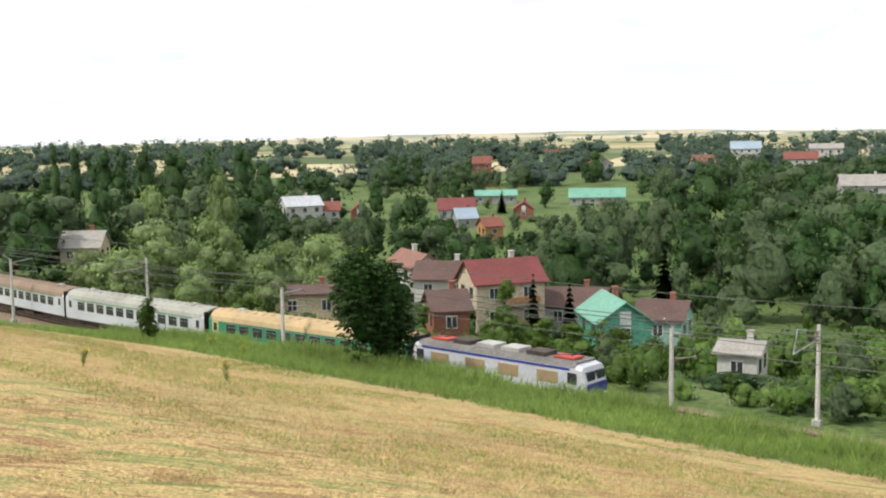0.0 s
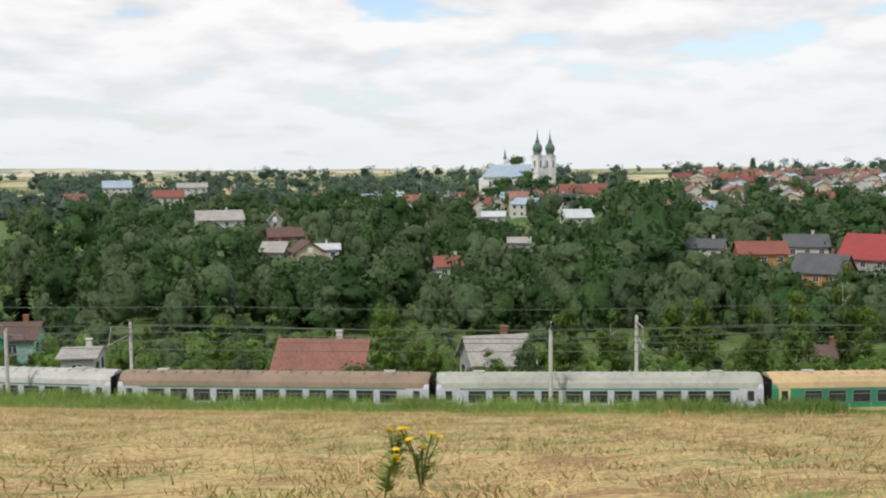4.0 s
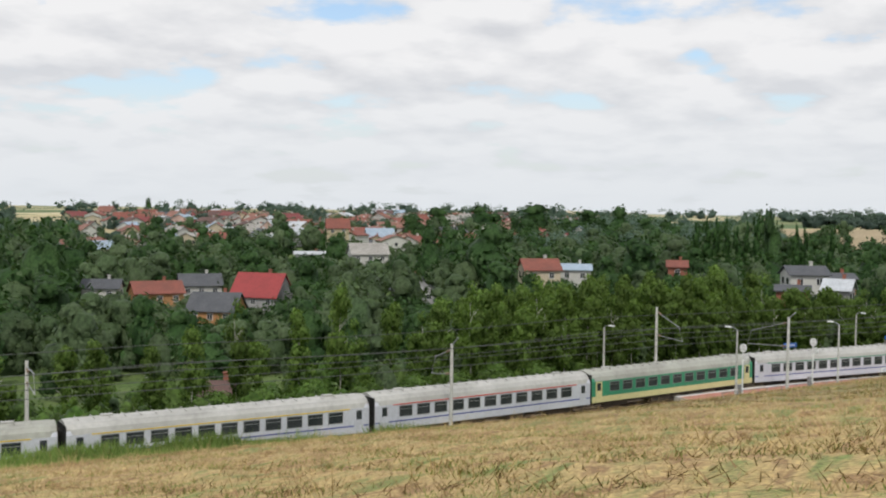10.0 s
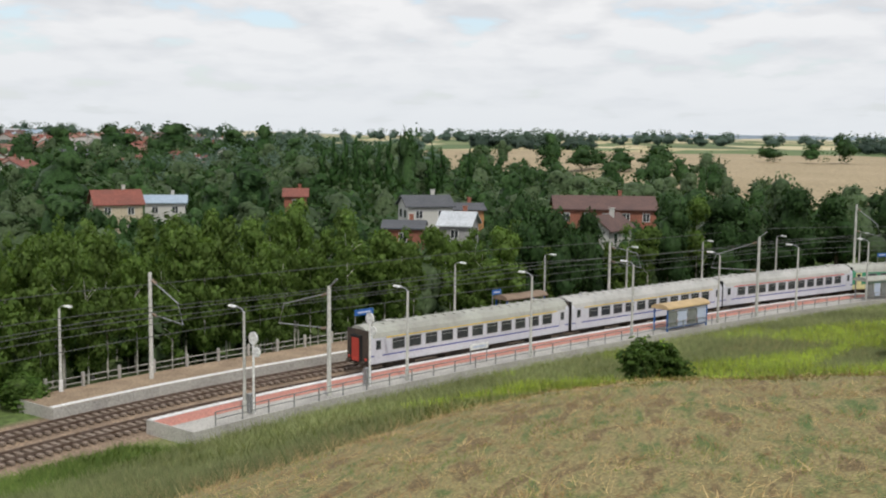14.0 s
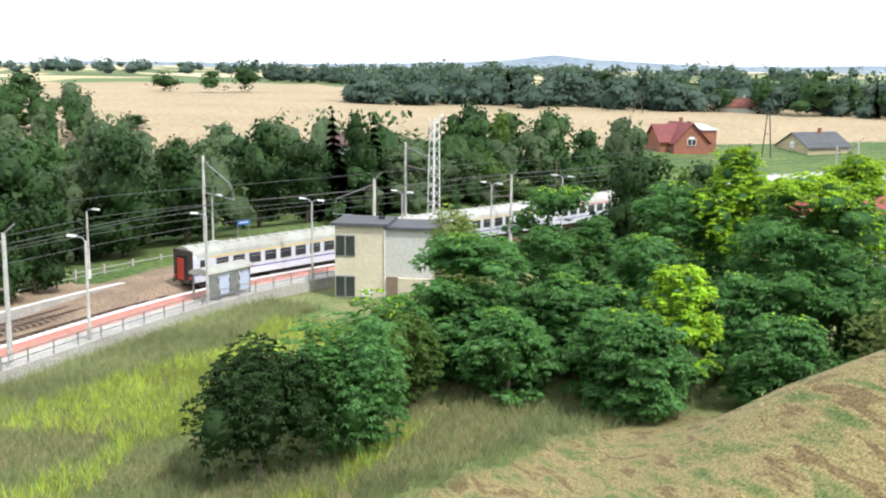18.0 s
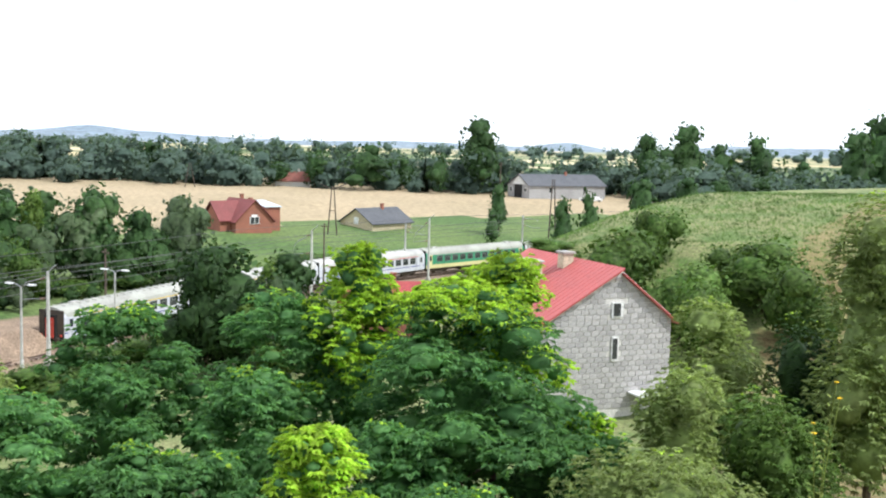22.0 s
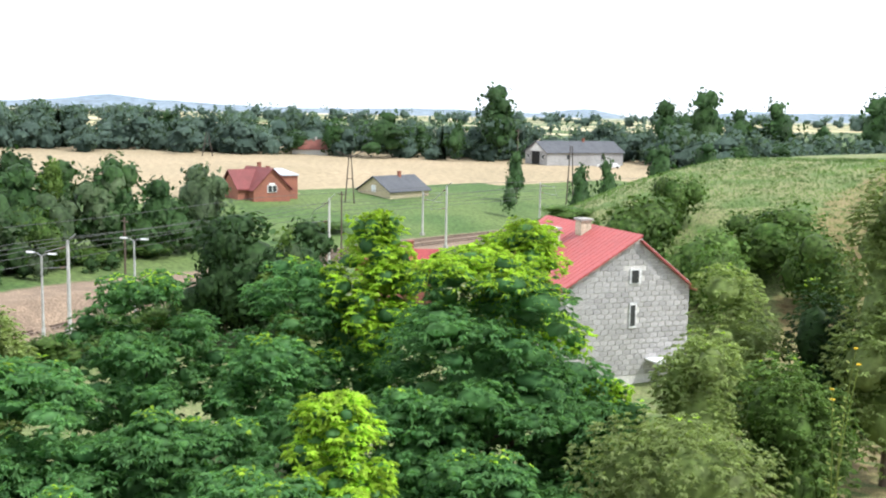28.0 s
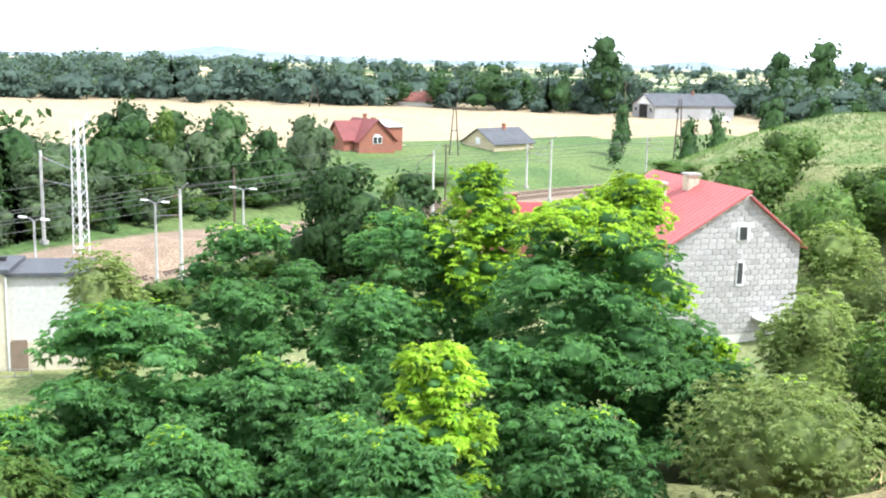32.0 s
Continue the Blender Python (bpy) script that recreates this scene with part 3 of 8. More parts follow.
def build_ground():
    gx, gy = grid_lines(-70, 250, -4300, 4300, 1.9), grid_lines(-150, 175, -4300, 4300, 1.9)
    xx, yy = np.meshgrid(gx, gy)
    z = ground(xx, yy)
    s, q = by_line(xx, yy)
    near = (np.abs(xx.ravel() - 60) < 220) & (np.abs(yy.ravel()) < 200)
    z = z + np.where(near & (q > 44), 0.10 * np.sin(xx.ravel() * 1.3 + 2 * np.sin(yy.ravel() * 0.7)) * np.cos(yy.ravel() * 1.1), 0)
    nx, ny = len(gx), len(gy)
    i = np.arange(nx * ny).reshape(ny, nx)
    faces = np.stack([i[:-1, :-1], i[:-1, 1:], i[1:, 1:], i[1:, :-1]], -1).reshape(-1, 4)
    cs, cq = s[faces].mean(1), q[faces].mean(1)
    cx, cy = xx.ravel()[faces].mean(1), yy.ravel()[faces].mean(1)
    r = np.hypot(cx - 60, cy)
    slot = np.full(len(faces), 0)
    slot[(cq < -46) & (cs > 800)] = 1
    east = np.degrees(np.arctan2(cx - 56, cy + 5))
    slot[(r > 520) & (cq < 0)] = 2
    slot[(r > 300) & (r < 700) & (cq < -46) & (east > 77) & (cs < 800)] = 1
    slot[(r > 430) & (r < 490) & (cq < -46) & (east > 77) & (cs < 800)] = 2
    slot[(r > 420) & (cq >= 0)] = 2
    border = hay_border(s)
    me = bpy.data.meshes.new("ground")
    me.from_pydata(np.stack([xx.ravel(), yy.ravel(), z], 1).tolist(), [], faces.tolist())
    for m in (M_LAND, M_WHEAT, M_FARM):
        me.materials.append(m)
    for name, value in (("slope_in", q - 2.0), ("hay_in", q - border), ("ballast_in", 5.2 - np.abs(q + 2)), ("shade_in", xx.ravel() - 42)):
        me.attributes.new(name, "FLOAT", "POINT").data.foreach_set("value", np.clip(value, -20, 20).astype(np.float32))
    me.polygons.foreach_set("material_index", slot.tolist())
    me.polygons.foreach_set("use_smooth", [True] * len(faces))
    me.update()
    tagged(new("ground", me), "mown hay slope, weedy bank, valley meadows and far crop fields", "ground", kind="structure")


build_ground()


# ---- railway: rails, sleepers, platforms ----
def ribbon(shape, s0, s1, profile, step=3.0):
    """A profile of (q, z) corners drawn along the line from s0 to s1."""
    n = max(2, int((s1 - s0) / step) + 1)
    rings = []
    for s in np.linspace(s0, s1, n):
        rings.append([(*along(s, q)[:2], z) for q, z in profile])
    return shape.loft(rings)


for offset in (0.0, -4.0):
    for side in (-0.7175, 0.7175):
        q = offset + side
        rail = Shape()
        ribbon(rail, 330, 1150, [(q - 0.07, 0.0), (q + 0.07, 0.0), (q + 0.035, 0.17), (q - 0.035, 0.17)], 4.0)
        solo("rail", rail, M_RAIL, "rusty steel rail on ballast", "rail", group="rails of the line", kind="structure")
M_SLEEPER = mat("sleeper", (0.20, 0.155, 0.12), 0.95, (0.26, 0.21, 0.17), 0.7, 7.0)
sleepers = Shape()
for offset in (0.0, -4.0):
    for s in np.arange(610, 880, 0.65):
        x, y, a = along(s, offset)
        sleepers.box(x, y, -0.06, 0.26, 2.5, 0.16, rz=radians(a))
solo("sleepers", sleepers, M_SLEEPER, "concrete sleepers half sunk in brown ballast", "sleepers", kind="stuff")


# ---- the train ----
CAR_LEN, CAR_PITCH = 24.5, 25.0


def car_profile(w=1.42, low=0.95, top=4.05):
    return [(-w, low), (-w - 0.02, 1.6), (-w, 3.05), (-w + 0.12, 3.45), (-w + 0.42, 3.78), (-w + 0.85, 3.97), (0, top), (w - 0.85, 3.97), (w - 0.42, 3.78), (w - 0.12, 3.45), (w, 3.05), (w + 0.02, 1.6), (w, low)]


def coach(body_m, roof_m, lower_m, stripe_m, label, windows=11, end_red=False, over_m=None):
    car = thing("railway_coach", Matrix.Identity(4), label, "railway coach", group="coaches of the train")
    h = CAR_LEN / 2
    prof = car_profile()
    walls = Shape()
    walls.prism([prof[0], prof[1], prof[2], (prof[3][0], prof[3][1] - 0.1), (prof[9][0], prof[9][1] - 0.1), prof[10], prof[11], prof[12]], -h, h)
    part("body", walls, body_m, car)
    roof = Shape()
    roof.loft([[(x, y * k, z if z < 3.5 else 3.45 + (z - 3.45) * k) for y, z in prof[2:11]] for x, k in ((-h, 0.93), (-h + 0.5, 1.004), (h - 0.5, 1.004), (h, 0.93))])
    for x in np.arange(-h + 1.0, h - 0.5, 1.15):
        roof.box(x, 0, 4.03, 0.06, 1.5, 0.06)
    rf = part("roof", roof, roof_m, car)
    for x in (-h + 3.2, h - 3.2):
        part("roof_vent", Shape().box(x, 0, 4.08, 0.9, 0.5, 0.16), M_ROOFPALE, rf)
    for side in (-1, 1):
        y = side * 1.435
        part("lower_panel", Shape().box(0, side * 1.437, 1.25, CAR_LEN - 0.06, 0.02, 0.58), lower_m, car)
        if stripe_m:
            part("stripe", Shape().box(0, side * 1.443, 1.60, CAR_LEN - 0.06, 0.02, 0.10), stripe_m, car)
        if over_m:
            part("upper_stripe", Shape().box(0, side * 1.43, 3.02, CAR_LEN - 3.6, 0.03, 0.09), over_m, car)
        for k in range(windows):
            x = -h + 3.1 + (CAR_LEN - 6.2) * k / (windows - 1)
            fr = part("window", Shape().box(x, side * 1.438, 2.42, 1.36, 0.03, 0.96), M_STEEL, car)
            part("pane", Shape().box(x, side * 1.446, 2.42, 1.26, 0.03, 0.86), M_GLASS, fr)
            part("window_bar", Shape().box(x, side * 1.452, 2.60, 1.26, 0.03, 0.04), M_STEEL, fr)
        for x in (-h + 0.95, h - 0.95):
            dr = part("door", Shape().box(x, side * 1.441, 2.0, 0.86, 0.03, 2.0), body_m if lower_m is not M_CREAM else M_CREAM, car)
            part("pane", Shape().box(x, side * 1.456, 2.5, 0.5, 0.02, 0.75), M_GLASS, dr)
            part("step", Shape().box(x, side * 1.40, 0.62, 0.8, 0.25, 0.06), M_UNDER, dr)
    for e in (-1, 1):
        part("end_wall", Shape().box(e * (h + 0.03), 0, 2.35, 0.06, 2.78, 2.75), M_BLACK if not end_red else M_UNDER, car)
        gw = part("gangway", Shape().box(e * (h + 0.16), 0, 2.15, 0.28, 1.25, 2.25), M_BLACK, car)
        if end_red and e < 0:
            part("tail_door", Shape().box(e * (h + 0.32), 0, 2.1, 0.05, 0.9, 1.9), M_RED, gw, "red tail door")
            for y in (-1.1, 1.1):
                part("tail_lamp", Shape().rod((e * (h + 0.05), y, 1.35), (e * (h + 0.14), y, 1.35), 0.12), M_RED, car)
        for y in (-0.87, 0.87):
            part("buffer", Shape().rod((e * h, y, 1.05), (e * (h + 0.45), y, 1.05), 0.11, 0.2), M_UNDER, car)
    part("underframe", Shape().box(0, 0, 0.82, CAR_LEN - 1.0, 2.2, 0.28).box(-2, 0, 0.55, 3.2, 2.3, 0.5).box(3.2, 0, 0.55, 2.2, 2.3, 0.5), M_UNDER, car)
    for x in (-8.6, 8.6):
        bg = part("bogie", Shape().box(x, 0.98, 0.55, 3.3, 0.14, 0.3).box(x, -0.98, 0.55, 3.3, 0.14, 0.3).box(x, 0, 0.6, 0.5, 2.0, 0.3), M_UNDER, car)
        for dx in (-1.25, 1.25):
            wh = Shape()
            for y in (-0.75, 0.75):
                wh.rod((x + dx, y - 0.07, 0.63), (x + dx, y + 0.07, 0.63), 0.46, n=16)
            part("wheelset", wh.rod((x + dx, -0.75, 0.63), (x + dx, 0.75, 0.63), 0.08), M_UNDER, bg)
    return car


M_LOCOROOF = mat("loco_roof", (0.13, 0.13, 0.13), 0.75, (0.20, 0.19, 0.18), 0.6, 4.0)


def locomotive():
    loco = thing("electric_locomotive", Matrix.Identity(4), "white and blue electric locomotive with roof gear and pantographs", "locomotive")
    h = 8.4
    body = Shape()
    w = 1.48
    ring = lambda x, k, top: [(x, -w * k, 1.0), (x, -w * k, 2.0), (x, -w * k * 0.98, top - 0.25), (x, -w * 0.8 * k, top), (x, w * 0.8 * k, top), (x, w * k * 0.98, top - 0.25), (x, w * k, 2.0), (x, w * k, 1.0)]
    body.loft([ring(-h, 0.86, 2.5), ring(-h + 0.35, 0.93, 3.55), ring(-h + 1.2, 1, 3.75), ring(h - 1.2, 1, 3.75), ring(h - 0.35, 0.93, 3.55), ring(h, 0.86, 2.5)])
    part("body", body, M_CARWHITE, loco)
    part("roof", Shape().loft([[(x, y * k, z) for y, z in ((-1.46, 3.52), (-1.2, 3.79), (1.2, 3.79), (1.46, 3.52), (1.2, 3.84), (-1.2, 3.84))] for x, k in ((-h + 0.9, 0.97), (-h + 1.4, 1.01), (h - 1.4, 1.01), (h - 0.9, 0.97))]), M_LOCOROOF, loco)
    for side in (-1, 1):
        part("blue_band", Shape().box(0, side * 1.487, 1.28, 2 * h - 2.3, 0.02, 0.55), M_BLUE, loco)
        part("upper_band", Shape().box(0, side * 1.475, 3.38, 2 * h - 2.6, 0.03, 0.16), M_BLUE, loco)
        part("red_emblem", Shape().box(-2.6, side * 1.492, 1.75, 0.8, 0.02, 0.35), M_RED, loco)
        for x in (-5.2, -1.6, 1.6, 5.2):
            gr = part("grille", Shape().box(x, side * 1.486, 2.65, 1.9, 0.03, 0.85), M_ROOFTAN, loco)
            for k in range(6):
                part("slat", Shape().box(x, side * 1.503, 2.3 + 0.14 * k, 1.9, 0.02, 0.05), M_ROOFBROWN, gr)
        for x in (-7.3, 7.3):
            part("cab_window", Shape().box(x, side * 1.47, 2.75, 0.75, 0.04, 0.8), M_GLASS, loco)
            part("cab_door", Shape().box(x * 0.87, side * 1.488, 2.1, 0.6, 0.02, 1.9), M_CARBLUE, loco)
    for e in (-1, 1):
        part("front_panel", Shape().box(e * (h - 0.08), 0, 1.75, 0.3, 2.42, 1.3), M_BLUE, loco)
        for y in (-0.6, 0.6):
            part("windscreen", Shape().box(e * (h - 0.18), y, 2.85, 0.3, 0.95, 0.75), M_GLASS, loco)
        for y in (-0.95, 0.95):
            part("headlamp", Shape().rod((e * (h + 0.02), y, 1.55), (e * (h + 0.12), y, 1.55), 0.14), M_WHITE, loco)
            part("buffer", Shape().rod((e * h, y, 1.05), (e * (h + 0.55), y, 1.05), 0.11, 0.22), M_UNDER, loco)
    for x in (-3.6, -1.2, 1.2, 3.6):
        part("roof_box", Shape().box(x, 0, 3.98, 1.7, 1.5, 0.32), M_ROOFPALE if abs(x) < 2 else M_UNDER, loco)
    for x, up in ((-6.0, 0), (6.0, 0)):
        pg = part("pantograph", Shape().box(x, 0, 3.95, 1.8, 1.2, 0.12), M_RED, loco)
        z = 4.25
        part("frame", Shape().tube([(x - 0.9, -0.5, 4.05), (x + 0.9, -0.4, z), (x + 0.9, 0.4, z), (x - 0.9, 0.5, 4.05)], 0.035).tube([(x + 0.9, -0.9, z), (x + 0.9, 0.9, z)], 0.05), M_UNDER, pg)
    part("raised_arm", Shape().tube([(-6.9, 0, 4.05), (-5.2, 0, 4.8), (-6.5, 0, 5.6)], 0.05).tube([(-6.5, -0.85, 5.6), (-6.5, 0.85, 5.6)], 0.05), M_UNDER, loco)
    for x in (-4.9, 4.9):
        bg = part("bogie", Shape().box(x, 1.05, 0.62, 4.6, 0.16, 0.42).box(x, -1.05, 0.62, 4.6, 0.16, 0.42), M_UNDER, loco)
        for dx in (-1.75, 0, 1.75):
            wh = Shape()
            for y in (-0.75, 0.75):
                wh.rod((x + dx, y - 0.07, 0.68), (x + dx, y + 0.07, 0.68), 0.52, n=16)
            part("wheelset", wh.rod((x + dx, -0.75, 0.68), (x + dx, 0.75, 0.68), 0.09), M_UNDER, bg)
    part("underframe", Shape().box(0, 0, 0.9, 2 * h - 0.6, 2.4, 0.3), M_UNDER, loco)
    return loco


TRAIN = [locomotive()]
TRAIN.append(coach(M_CARGREEN, M_ROOFTAN, M_CREAM, None, "green and cream coach with a tan ribbed roof"))
TRAIN.append(coach(M_CARWHITE, M_ROOFGREY, M_CARWHITE, M_CARBLUE, "white coach with a grey roof", over_m=M_CARGREEN))
TRAIN.append(coach(M_CARWHITE, M_ROOFBROWN, M_CARWHITE, M_CARBLUE, "white coach with a rusty brown roof", over_m=M_CARGREEN))
TRAIN.append(coach(M_CARWHITE, M_ROOFPALE, M_CARWHITE, M_CARBLUE, "white coach with a pale clean roof", over_m=M_CARGREEN))
TRAIN.append(coach(M_CARWHITE, M_ROOFPALE, M_CARWHITE, M_BLUE, "white coach with a blue line and a pale roof", over_m=M_CARGREEN))
TRAIN.append(coach(M_CARGREEN, M_ROOFGREY, M_CREAM, None, "green and cream coach with a grey-brown roof"))
TRAIN.append(coach(M_CARWHITE, M_ROOFPALE, M_CARWHITE, M_BLUE, "white coach with a thin red line above the windows", over_m=M_RED))
TRAIN.append(coach(M_CARWHITE, M_ROOFPALE, M_CARWHITE, M_BLUE, "white first-class coach with a yellow line", over_m=M_YELLOW))
TRAIN.append(coach(M_CARWHITE, M_ROOFGREY, M_CARWHITE, M_BLUE, "last white coach with a yellow line and red tail door", end_red=True, over_m=M_YELLOW))

FRONT_T = [0, 1, 2, 3, 6, 8, 9, 11, 12, 13, 15.5, 16, 17, 18, 19, 21, 23, 25, 26, 28, 32]
FRONT_S = [556.0, 581.0, 608.5, 636.3, 719, 775, 802.5, 860.5, 890, 917.5, 972.5, 982, 1001, 1014.5, 1026, 1049, 1070, 1092, 1112, 1172, 1300]
OFFSETS = [8.75] + [17.5 + CAR_PITCH * (k + 0.5) for k in range(9)]


def train_pose(s):
    a, b = along(s - 8.6), along(s + 8.6)
    yaw = math.degrees(math.atan2(b[1] - a[1], b[0] - a[0]))
    return pose((a[0] + b[0]) / 2, (a[1] + b[1]) / 2, 0.17, 0, 0, yaw)


def motions():
    """The train runs along its line, coach by coach."""
    for ob, off in zip(TRAIN, OFFSETS):
        times = sorted(set([k * 0.5 for k in range(0, 65)]))
        walk(ob, [(t, train_pose(float(np.interp(t, FRONT_T, FRONT_S)) - off)) for t in times])


# ---- trees ----
def rng_for(*key):
    return np.random.default_rng(sum(ord(c) * (i + 7) for i, c in enumerate(str(key))))


def leaf_cloud(rng, lobes, count, size, droop=0.0, shell=0.55, lift=0.15):
    """Leaf sprays scattered through the outer part of a set of lobes (x, y, z, rx, rz), each with the lobe's outward direction."""
    lobes = np.array(lobes, float)
    wt = lobes[:, 3] ** 2
    pick = rng.choice(len(lobes), count, p=wt / wt.sum())
    d = rng.normal(size=(count, 3))
    d /= np.linalg.norm(d, axis=1)[:, None]
    rad = shell + (1.08 - shell) * rng.random(count) ** 0.6
    L = lobes[pick]
    c = L[:, :3] + d * rad[:, None] * np.stack([L[:, 3], L[:, 3], L[:, 4]], 1)
    nrm = d + rng.normal(size=(count, 3)) * 0.55 + np.array([0, 0, 0.35])
    nrm /= np.linalg.norm(nrm, axis=1)[:, None]
    nrm *= np.where((nrm * d).sum(1) < 0, -1.0, 1.0)[:, None]
    ref = rng.normal(size=(count, 3))
    u = np.cross(ref, nrm)
    u /= np.linalg.norm(u, axis=1)[:, None]
    v = np.cross(nrm, u)
    sz = size * (0.6 + 0.8 * rng.random(count))[:, None]
    v = v * 0.78
    tip = np.array([0, 0, -droop])
    pts = np.stack([c - u * sz, c - v * sz * 0.9, c + u * sz + tip * sz, c + v * sz * 0.9], 1).reshape(-1, 3)
    out = d + nrm * 0.45 + np.array([0, 0, lift])
    return pts, np.repeat(out, 4, 0)


def core_lobe(rng, lobe, k=0.72, n=7, m=5, lift=0.15):
    """The dense heart of a lobe, an uneven lump."""
    x, y, z, r, rz = lobe
    pts, faces, nrm = [], [], []
    for i in range(m + 1):
        a = math.pi * i / m
        pole = k * (0.9 + 0.2 * rng.random())
        for j in range(n):
            b = 2 * math.pi * (j + 0.5 * (i % 2)) / n
            w = k * (0.84 + 0.32 * rng.random()) if 0 < i < m else pole
            d = (math.sin(a) * math.cos(b), math.sin(a) * math.sin(b), math.cos(a))
            pts.append((x + r * w * d[0], y + r * w * d[1], z + rz * w * d[2]))
            nrm.append((d[0], d[1], d[2] * 0.8 + lift + 0.001))
    for i in range(m):
        for j in range(n):
            faces.append((i * n + j, (i + 1) * n + j, (i + 1) * n + (j + 1) % n, i * n + (j + 1) % n))
    return pts, faces, nrm


def cloud_mesh(name, pts, mats, extra=None, normals=None):
    """Leaf sprays as one sheet, with the dense hearts; normals soften the crown's shading."""
    verts, corners, nrm = [np.asarray(pts, float)], [np.arange(len(pts))], [normals] if normals is not None else []
    k = len(pts)
    for p, f, m in extra or ():
        verts.append(np.array(p))
        corners.append(np.array(f).ravel() + k)
        nrm.append(np.array(m))
        k += len(p)
    corners = np.concatenate(corners)
    me = bpy.data.meshes.new(name)
    me.vertices.add(k)
    me.loops.add(len(corners))
    me.polygons.add(len(corners) // 4)
    me.vertices.foreach_set("co", np.concatenate(verts).astype(np.float32).ravel())
    me.loops.foreach_set("vertex_index", corners.astype(np.int32))
    me.polygons.foreach_set("loop_start", np.arange(0, len(corners), 4, dtype=np.int32))
    for m in mats:
        me.materials.append(m)
    me.update(calc_edges=True)
    if normals is None:
        me.polygons.foreach_set("use_smooth", np.zeros(len(corners) // 4, dtype=bool))
    else:
        alln = np.concatenate(nrm)
        alln /= np.linalg.norm(alln, axis=1)[:, None]
        me.attributes.new("custom_normal", "FLOAT_VECTOR", "POINT").data.foreach_set("vector", alln.astype(np.float32).ravel())
    me.update()
    return me


def tree_lobes(kind, rng):
    """Lobes of a crown on a tree one unit (10 m) high."""
    L = []
    if kind == "broad":
        for _ in range(13):
            a, h = rng.random() * 6.28, rng.random()
            r = 2.6 * math.sin(math.pi * (0.3 + 0.6 * h)) * (0.35 + 0.65 * rng.random())
            L.append((r * math.cos(a), r * math.sin(a), 1.7 + 6.9 * h, 1.2 + 0.65 * rng.random(), 1.1 + 0.5 * rng.random()))
        L.append((0, 0, 5.0, 2.5, 3.6))
    elif kind == "willow":
        for _ in range(13):
            a, h = rng.random() * 6.28, rng.random()
            r = 3.1 * math.sin(math.pi * (0.36 + 0.54 * h)) * (0.35 + 0.65 * rng.random())
            L.append((r * math.cos(a), r * math.sin(a), 1.3 + 7.0 * h, 1.5 + 0.6 * rng.random(), 1.3 + 0.5 * rng.random()))
        L.append((0, 0, 4.6, 2.9, 3.9))
    elif kind == "poplar":
        for k in range(12):
            h = k / 11
            r = 0.9 * math.sin(math.pi * (0.12 + 0.8 * h)) + 0.12
            L.append((0.25 * rng.normal(), 0.25 * rng.normal(), 1.2 + 8.3 * h, r, 0.95))
    elif kind == "birch":
        for _ in range(20):
            h = rng.random()
            r0 = 1.6 * math.sin(math.pi * (0.22 + 0.72 * h)) * rng.random() ** 0.5
            a = rng.random() * 6.28
            L.append((r0 * math.cos(a), r0 * math.sin(a), 1.6 + 7.8 * h, 0.55 + 0.45 * rng.random(), 0.65 + 0.4 * rng.random()))
        L.append((0, 0, 5.2, 0.9, 3.0))
    elif kind == "bush":
        for _ in range(8):
            a = rng.random() * 6.28
            r = 3.0 * rng.random() ** 0.5
            L.append((r * math.cos(a), r * math.sin(a), 2.5 + 4.5 * rng.random(), 2.0 + rng.random(), 2.3 + rng.random()))
        L.append((0, 0, 4.5, 3.4, 4.0))
    elif kind == "robinia":
        for k in range(84):
            a, h = rng.random() * 6.28, rng.random()
            r = 3.8 * math.sin(math.pi * (0.27 + 0.63 * h)) * (0.5 + 0.5 * rng.random())
            L.append((r * math.cos(a), r * math.sin(a), 1.0 + 8.1 * h, 0.62 + 0.55 * rng.random(), 0.34 + 0.24 * rng.random()))
        L.append((0, 0, 4.4, 2.2, 3.3))
    return L


KINDS = {
    "broad": (L_BROAD, M_BARK, 2300, 0.215, 0.1, "dark green broad-leaved tree with a full rounded crown", "tree"),
    "willow": (L_WILLOW, M_BARK, 2200, 0.21, 0.5, "grey-green willow with a soft billowing crown", "tree"),
    "osier": (L_OSIER, M_BARK, 1800, 0.24, 0.5, "light grey-green willow with a soft billowing crown", "tree"),
    "poplar": (L_POPLAR, M_BARK, 800, 0.22, 0.0, "tall narrow dark poplar in a row", "tree"),
    "birch": (L_BIRCH, M_BIRCHBARK, 1900, 0.18, 0.7, "slender light green birch with a pale trunk", "tree"),
    "bush": (L_BUSH, M_BARK, 2200, 0.27, 0.2, "wild green bush growing by the line", "bush"),
    "spruce": (L_SPRUCE, M_BARK, 0, 0.3, 0.6, "dark green spruce with tiered boughs", "tree"),
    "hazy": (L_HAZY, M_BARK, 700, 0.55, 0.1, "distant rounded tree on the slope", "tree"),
}
PROTOS, USED = {}, {}


